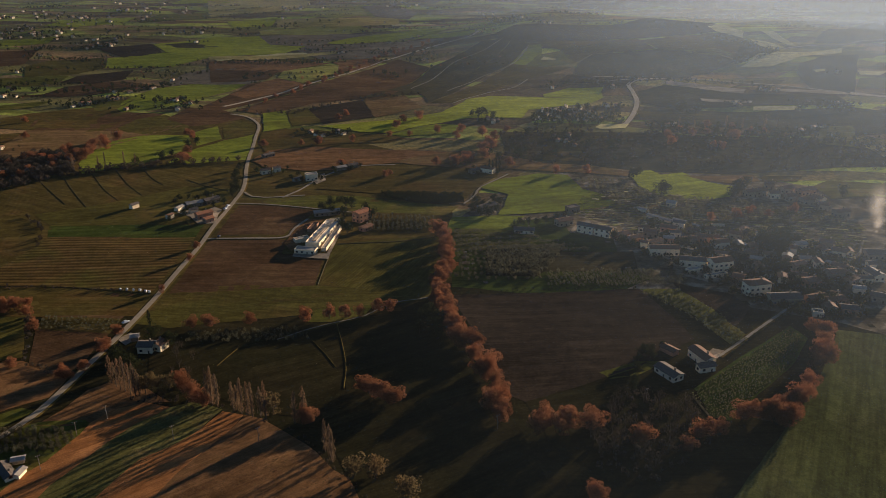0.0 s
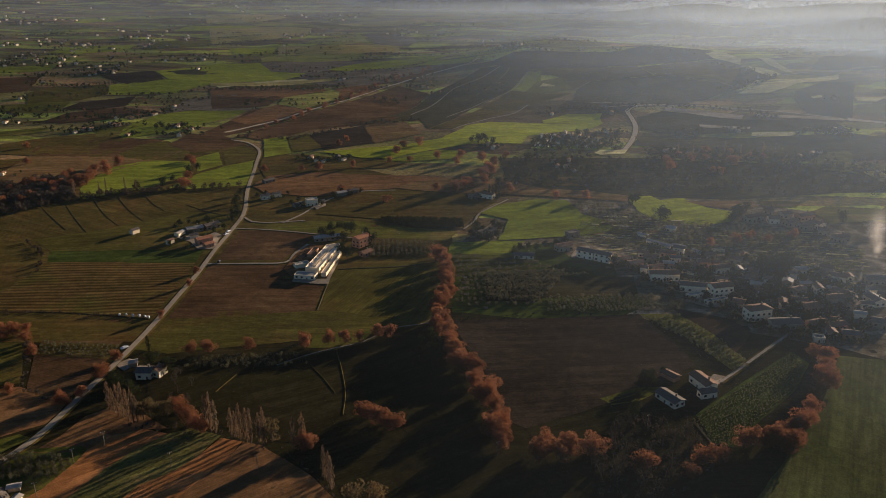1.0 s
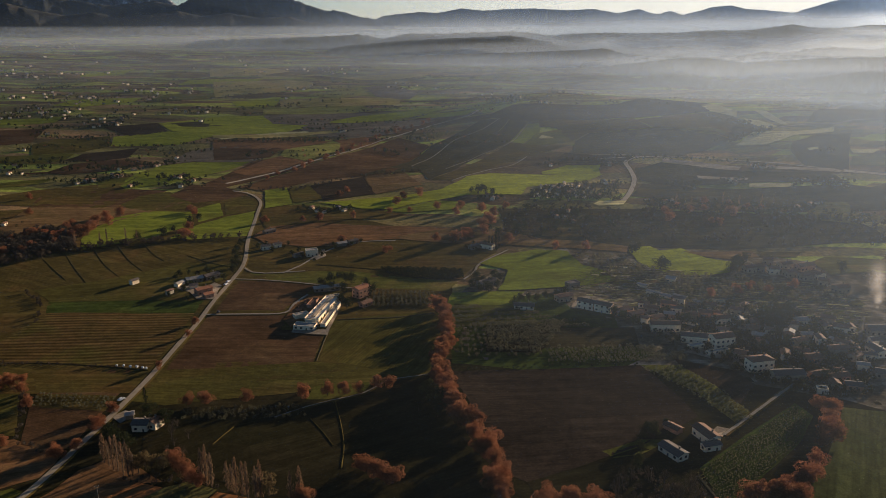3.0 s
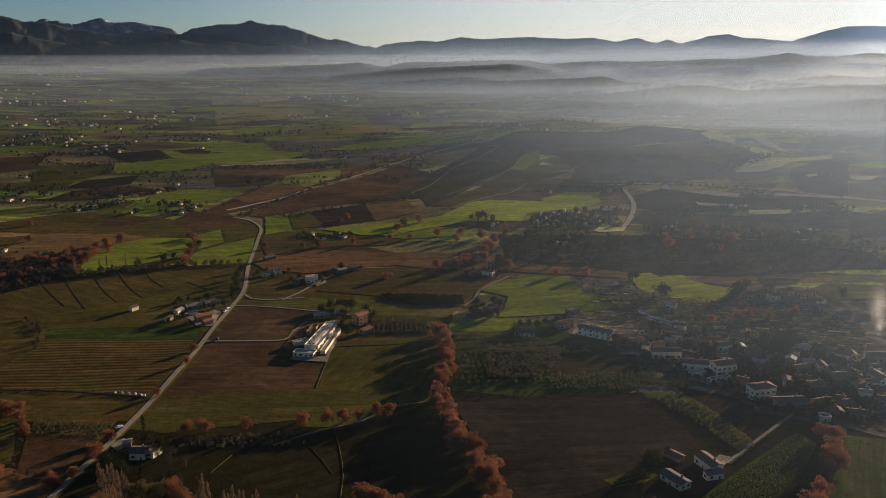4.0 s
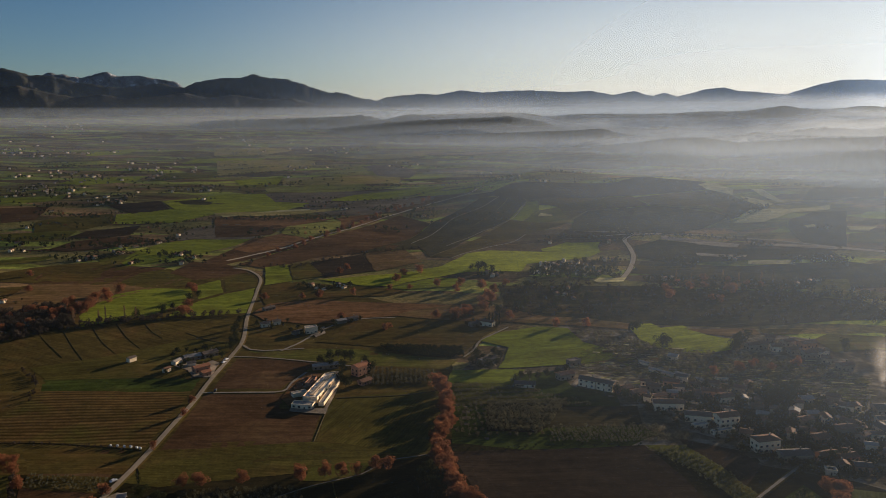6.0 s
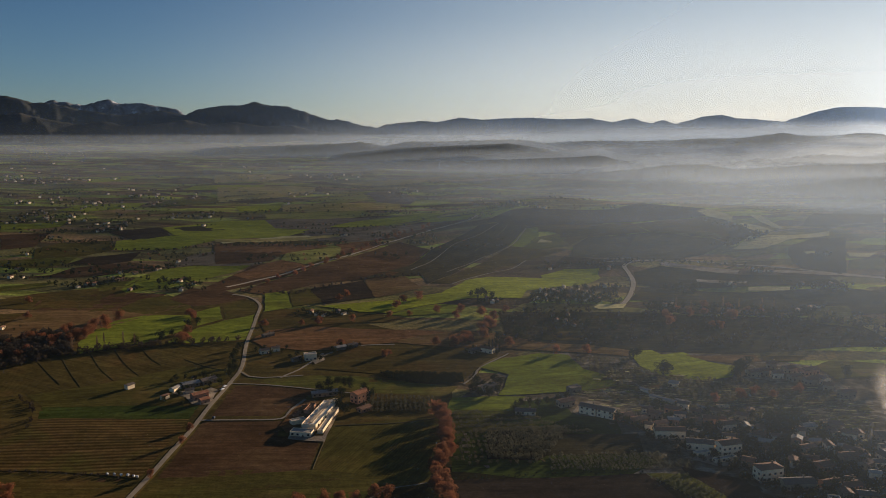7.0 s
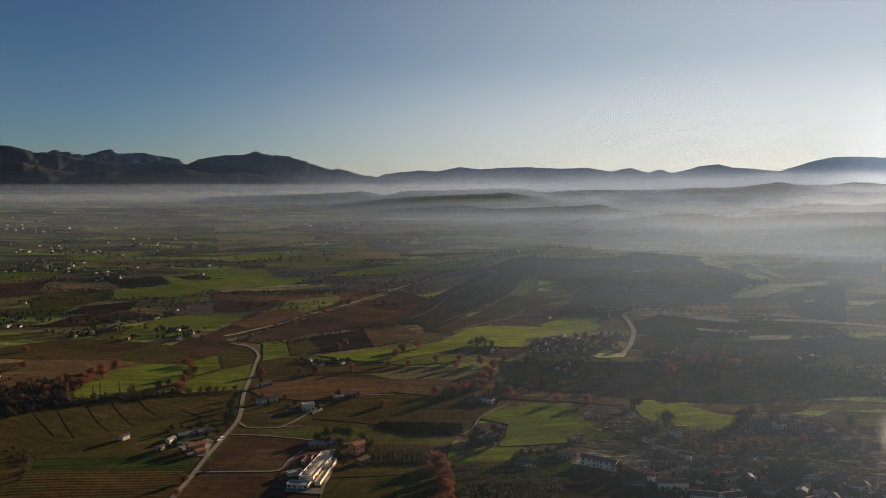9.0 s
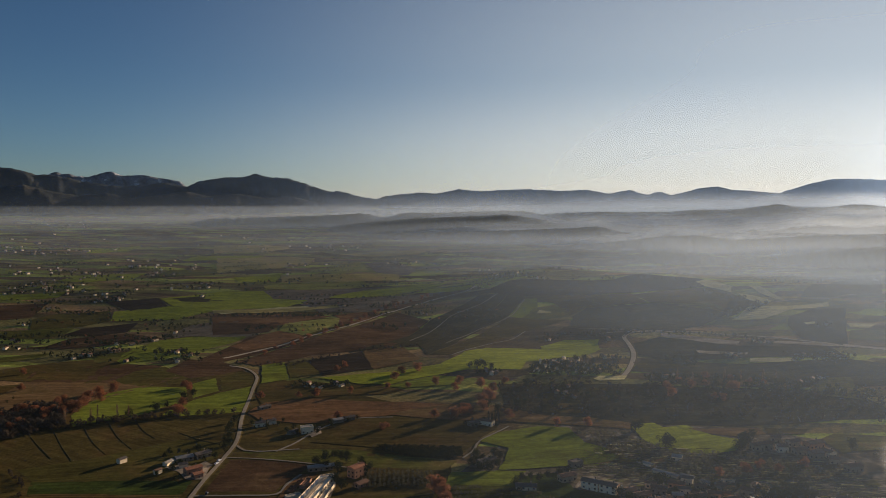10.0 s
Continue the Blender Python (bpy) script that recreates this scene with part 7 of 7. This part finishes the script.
def far_hamlets(name, places, wall, roof, label):
    """Far small houses as one mass: gabled boxes, their broad sides towards the low sun."""
    verts, faces = [], []
    for x, y, size in places:
        i, z, h = len(verts), ground_z(x, y), size * 0.5
        m = Matrix.Translation((x, y, z)) @ Matrix.Rotation(radians(dice.gauss(80, 16)), 4, "Z")
        a, b = size / 2, size * 0.31
        verts += [m @ Vector(p) for p in ((-a, -b, -1), (a, -b, -1), (a, b, -1), (-a, b, -1), (-a, -b, h), (a, -b, h), (a, b, h), (-a, b, h), (-a, 0, h * 1.3), (a, 0, h * 1.3))]
        faces += [tuple(i + q for q in f) for f in ((4, 5, 9, 8), (6, 7, 8, 9), (0, 1, 5, 4), (2, 3, 7, 6), (1, 2, 6, 9, 5), (3, 0, 4, 8, 7))]
    me = mesh_from(name, verts, faces, roof)
    me.materials.append(wall)
    for f in me.polygons:
        f.material_index = 0 if f.index % 6 < 2 else 1
    tagged(new(name, me), label, "houses", kind="stuff")


far_hamlets("garden_huts", [(x, y, dice.uniform(2.2, 4.2)) for x, y in spots([(102.1, 878.1), (114.8, 942.9), (146.8, 973), (179.3, 955.5), (184.5, 916.7), (171.1, 873.7)], (8, 11), 8, 0.9)], WALLS["bright"], ROOFS["sheet"], "small white huts among dark garden trees")
PLAIN = []
for i in range(190):
    at = dice.choice([(-23.51, -6.30), (-22.83, -6.79), (-27.22, -5.92), (-28.49, -5.49), (-20.97, -4.49), (-25.51, -4.71), (-17.33, -5.97), (-27.36, -1.71), (-24.03, -1.76), (-7.46, -3.55), (-17.67, -4.98), (-22.77, -5.19), (-26.46, -3.57), (-14.18, -2.67), (-12.25, -3.50), (-3.38, -4.61), (4.86, -5.54), (-28.39, -3.14), (-24.35, -1.20), (-9.09, -4.76)])
    az, el = at[0] + dice.gauss(0, 1.4), at[1] + dice.gauss(0, 0.13)
    d = 500
    while d < 4200 and EYE + d * math.tan(radians(el)) > ground_z(*at_az(az, d)):
        d += 10
    x, y = at_az(az, d)
    PLAIN.append((x, y, dice.uniform(4, 6.5) * (1.0 if d < 2000 else 1.2)))
    SHELTER.extend((x + dice.gauss(0, 8), y + 6 + dice.gauss(0, 5)) for _ in range(4))
for k, (wall, roof, label) in enumerate((("white", "tile", "scattered white houses on the far plain"), ("cream", "tile", "scattered cream houses on the far plain"), ("stone", "grey", "scattered grey houses and barns on the far plain"))):
    far_hamlets("far_hamlets", PLAIN[k::3], WALLS[wall], ROOFS[roof], label)

bushes("farm_trees", SHELTER, 3.8, "evergreen", "dark trees and hedges sheltering distant houses", 26, "trees")

# ------------------------------------------------------------------ the white hall and its yard
WHITE_ROOF = plain_material("white_membrane", (0.78, 0.70, 0.57), (0.88, 0.80, 0.66), 0.4, 0.7)
TAN = plain_material("tan_roof_lights", (0.42, 0.32, 0.20), (0.54, 0.42, 0.28), 0.6, 0.5)
field("fallow", [(-109.8, 508.1), (-107.7, 536.5), (-100.7, 559.6), (-90.2, 557.9), (-94.6, 521.2), (-102.6, 494.3)], "brown dirt yard beside the white hall", 40)
field("yard", [(-100.7, 485.6), (-100.6, 491.4), (-78.2, 489.6), (-76, 536.1), (-74.1, 533.6), (-75.9, 480.8)], "pale paved apron round the white hall", 40)


def white_hall(ends, W, h):
    (x0, y0), (x1, y1) = ends
    L, x, y = math.hypot(x1 - x0, y1 - y0), (x0 + x1) / 2, (y0 + y1) / 2
    thing = tagged(new("hall"), "long white flat-roofed hall with tan roof lights", "hall")
    thing.matrix_world = pose(x, y, ground_z(x, y), 0, 0, math.degrees(math.atan2(y1 - y0, x1 - x0)))
    part("wall", boxes("wall", [(0, 0, h / 2 - 0.3, L, W, h + 0.6)], WALLS["bright"]), thing)
    part("roof", boxes("roof", [(0, 0, h + 0.08, L - 0.7, W - 0.7, 0.2)], WHITE_ROOF), thing)
    for s in (-1, 1):
        part("parapet", boxes("parapet", [(0, s * (W / 2 - 0.15), h + 0.35, L + 0.1, 0.35, 0.7)], WALLS["bright"]), thing)
        part("end_parapet", boxes("end_parapet", [(s * (L / 2 - 0.15), 0, h + 0.35, 0.35, W - 0.5, 0.7)], WALLS["bright"]), thing)
    for k in range(3):
        part("roof_light", boxes("roof_light", [((k - 1) * L * 0.29, 0, h + 0.55, L * 0.27, W * 0.34, 0.8), ((k - 1) * L * 0.29, 0, h + 1.0, L * 0.28, W * 0.1, 0.25)], TAN), thing, "tan ribbed roof light")
    for k in range(6):
        w = part("window", WINDOW, thing)
        w.matrix_local = Matrix.Translation(((k - 2.5) * L / 6.5, -W / 2 - 0.05, h * 0.6))
        part("pane", PANE, w)
    for k in range(4):
        part("vent", boxes("vent", [((k - 1.5) * L / 5, W * 0.33, h + 0.5, 1.2, 1.2, 0.9)], WHITE_ROOF), thing)
    return thing


white_hall([(-89.3, 500), (-81, 545.9)], 10, 3.9)
house([(-99.6, 494.3), (-85.4, 491.9)], 10, 3.6, "bright", "sheet", "low cream front building with a flat roof", "flat", "hall outbuildings")
house([(-80.9, 494.7), (-75.8, 537.4)], 5.5, 2.6, "bright", "sheet", "narrow white lean-to with pale roof", "flat", "hall outbuildings", True)
house([(-103.1, 510.3), (-94.5, 515.7)], 7, 3.4, "white", "sheet", "open shed with a pale sheet roof", "flat", "hall outbuildings", True)
house([(-96, 530.3), (-93.4, 545.1)], 6, 3.2, "pink", "tile", "reddish shed beside the white hall", "flat", "hall outbuildings", True)
house([(-84.2, 550.8), (-76.9, 553.7)], 6, 3.6, "white", "sheet", "small white annexe with a pale roof", "flat", "hall outbuildings", True)
STEEL = plain_material("painted_steel", (0.25, 0.12, 0.07), (0.36, 0.18, 0.10), 1.0, 0.5)
for (x, y), turn in zip([(-102.5, 525.3), (-100.8, 534.7), (-103.4, 516.5), (-99.9, 544.5), (-101.7, 529.9)], (30, 40, 35, 45, 10)):
    crate = tagged(new("skip"), "rusty steel skip standing in the yard", "skip", "skips in the yard")
    crate.matrix_world = pose(x, y, ground_z(x, y), 0, 0, turn)
    part("floor_plate", boxes("floor_plate", [(0, 0, 0.2, 4.0, 1.9, 0.12)], STEEL), crate)
    for s in (-1, 1):
        part("side_plate", boxes("side_plate", [(0, s * 0.95, 0.8, 4.2, 0.1, 1.3)], STEEL), crate)
        part("end_plate", boxes("end_plate", [(s * 2.05, 0, 0.8, 0.1, 1.8, 1.3)], STEEL), crate)

# ------------------------------------------------------------------ cars, poles, bales
PAINT = {"white": plain_material("white_car_paint", (0.7, 0.7, 0.7), (0.78, 0.78, 0.78), 0.3, 0.25), "dark": plain_material("dark_car_paint", (0.03, 0.035, 0.045), (0.05, 0.05, 0.06), 0.3, 0.25)}
RUBBER = plain_material("tyre_rubber", (0.02, 0.02, 0.02), (0.035, 0.035, 0.035), 2.0)
WOOD = plain_material("grey_pole_wood", (0.16, 0.13, 0.10), (0.24, 0.20, 0.16), 1.5)
WRAP = plain_material("white_bale_wrap", (0.6, 0.6, 0.58), (0.74, 0.74, 0.72), 1.0, 0.4)


def round_bar(name, r, length, material, sides=12, axis="Z"):
    bm = bmesh.new()
    bmesh.ops.create_cone(bm, cap_ends=True, segments=sides, radius1=r, radius2=r, depth=length)
    if axis == "Y":
        bmesh.ops.rotate(bm, cent=(0, 0, 0), matrix=Matrix.Rotation(radians(90), 3, "X"), verts=bm.verts)
    bmesh.ops.bevel(bm, geom=[e for e in bm.edges if len(e.link_faces) == 2 and e.calc_face_angle() > 1], offset=r * 0.15, segments=2, affect="EDGES")
    me = bpy.data.meshes.new(name)
    bm.to_mesh(me)
    bm.free()
    me.materials.append(material)
    return me


def car_body(material):
    bm = bmesh.new()
    outline = [(-2.1, 0.35), (-2.1, 0.85), (-1.55, 0.95), (-1.0, 1.42), (0.45, 1.45), (1.15, 0.98), (2.0, 0.82), (2.1, 0.4)]
    sides = [[bm.verts.new((x, s * (0.85 if z < 1 else 0.68), z)) for x, z in outline] for s in (-1, 1)]
    for i in range(len(outline)):
        k = (i + 1) % len(outline)
        bm.faces.new((sides[0][i], sides[0][k], sides[1][k], sides[1][i]))
    bm.faces.new(sides[0][::-1])
    bm.faces.new(sides[1])
    bmesh.ops.recalc_face_normals(bm, faces=bm.faces[:])
    me = bpy.data.meshes.new("body")
    bm.to_mesh(me)
    bm.free()
    me.materials.append(material)
    return me


TYRE = round_bar("wheel", 0.32, 0.22, RUBBER, 14, "Y")


def car(x, y, turn, paint):
    thing = tagged(new("car"), paint + " car standing on the country road", "car", "cars on the roads")
    thing.matrix_world = pose(x, y, ground_z(x, y) + 0.32, 0, 0, turn)
    part("body", car_body(PAINT[paint]), thing)
    part("windscreen", boxes("windscreen", [(0.82, 0, 1.2, 0.25, 1.2, 0.32)], GLASS), thing)
    part("rear_window", boxes("rear_window", [(-1.28, 0, 1.2, 0.22, 1.2, 0.3)], GLASS), thing)
    for sx in (-1.35, 1.3):
        for sy in (-0.78, 0.78):
            w = part("wheel", TYRE, thing)
            w.location = (sx, sy, 0.32)


for (x, y), turn, paint in zip([(-175.1, 388.3), (-169.2, 587.7), (-169.1, 580.6), (-158.3, 519.8), (263.3, 459.8)], (50, 62, 62, 90, 85), ("white", "white", "white", "dark", "dark")):
    car(x, y, turn, paint)
POST, ARM, CUP = round_bar("pole", 0.13, 7.5, WOOD, 8), boxes("crossarm", [(0, 0, 6.9, 1.8, 0.12, 0.12)], WOOD), round_bar("insulator", 0.07, 0.22, WRAP, 8)
POLES = [(-161.2, 259.7), (-156.4, 282.4), (-148.6, 295.4), (-114.8, 281), (-78.1, 279.5), (93.5, 310.2), (23.6, 288.1)]
for x, y in POLES:
    thing = tagged(new("utility_pole"), "grey wooden utility pole standing in a field", "pole", "utility poles")
    thing.matrix_world = pose(x, y, ground_z(x, y), 0, 0, 30)
    part("pole", POST, thing).location = (0, 0, 3.5)
    part("crossarm", ARM, thing)
    for k in (-0.8, 0, 0.8):
        part("insulator", CUP, thing).location = (k, 0, 7.06)
for (x0, y0), (x1, y1) in zip(POLES[:2], POLES[1:3]):
    verts, faces = [], []
    for i in range(13):
        k = i / 12
        p = Vector((x0 + (x1 - x0) * k, y0 + (y1 - y0) * k, 7.1 - 1.6 * k * (1 - k) * 2))
        verts += [p + Vector((0, 0.02, 0.02)), p + Vector((0.02, -0.02, 0.02)), p + Vector((-0.02, 0, -0.03))]
    for i in range(12):
        faces += [(i * 3 + j, i * 3 + (j + 1) % 3, i * 3 + 3 + (j + 1) % 3, i * 3 + 3 + j) for j in range(3)]
    tagged(new("overhead_wire", mesh_from("overhead_wire", verts, faces, RUBBER)), "thin dark overhead wire between wooden poles", "wire")
BALE = round_bar("bale", 0.75, 1.3, WRAP, 16, "Y")
for i, (x, y) in enumerate([(-194.6, 431.2), (-190.5, 431.1), (-186.1, 430.3), (-182.3, 430.3), (-178.4, 428.8), (-176.1, 428.1)]):
    bale = tagged(new("wrapped_bale", BALE), "white plastic-wrapped round bale lying by a hedge", "bale", "wrapped bales")
    bale.matrix_world = pose(x, y, ground_z(x, y) + 0.85, 0, 0, 20 * i)


# ------------------------------------------------------------------ smoke of a garden fire
def smoke_material():
    m = mist_material("smoke", 0.24, 4.0, (1.0, 0.94, 0.86), 0.45, 0.5, 0.0)
    n, l = m.node_tree.nodes, m.node_tree.links
    out = next(x for x in n if x.type == "MIX_SHADER" and x.outputs[0].links[0].to_node.type == "OUTPUT_MATERIAL")
    old = out.inputs[0].links[0].from_socket
    split = next(x for x in n if x.type == "SEPXYZ")
    edge = ramp(n, l, split.outputs["X"], [(0.0, (0, 0, 0)), (0.5, (1, 1, 1)), (1.0, (0, 0, 0))])
    edge.node.color_ramp.interpolation = "EASE"
    k = n.new("ShaderNodeMath")
    k.operation = "MULTIPLY"
    l.new(old, k.inputs[0])
    l.new(edge, k.inputs[1])
    l.new(k.outputs[0], out.inputs[0])
    return m


SMOKE = smoke_material()
plume = tagged(new("smoke"), "pale sunlit smoke drifting up from a garden", "smoke", kind="stuff")
fx, fy = 309.8, 527.1
plume.matrix_world = pose(fx, fy, ground_z(fx, fy))
puffs = random.Random(3)
for k in range(8):
    wide = 3.5 + 2.8 * k
    tall, foot = wide * 1.25, 0.4 + 2.5 * k - wide * 0.25 + puffs.uniform(-1.5, 1.5)
    lean, turn = -0.35 * k + puffs.uniform(-2.5, 2.5), radians(puffs.uniform(-35, 35))
    verts, faces = [], []
    for i in range(13):
        up = i / 12
        for q in range(9):
            u = (q / 8 - 0.5) * wide
            verts.append((math.cos(turn) * u + lean, math.sin(turn) * u + k * 0.5, foot + tall * up))
    for i in range(12):
        faces += [(i * 9 + q, i * 9 + q + 1, i * 9 + q + 10, i * 9 + q + 9) for q in range(8)]
    me = mesh_from("wisp", verts, faces, SMOKE, True)
    layer = me.uv_layers.new(name="UVMap")
    for loop in me.loops:
        layer.data[loop.index].uv = (loop.vertex_index % 9 / 8, loop.vertex_index // 9 / 12)
    part("wisp", me, plume)
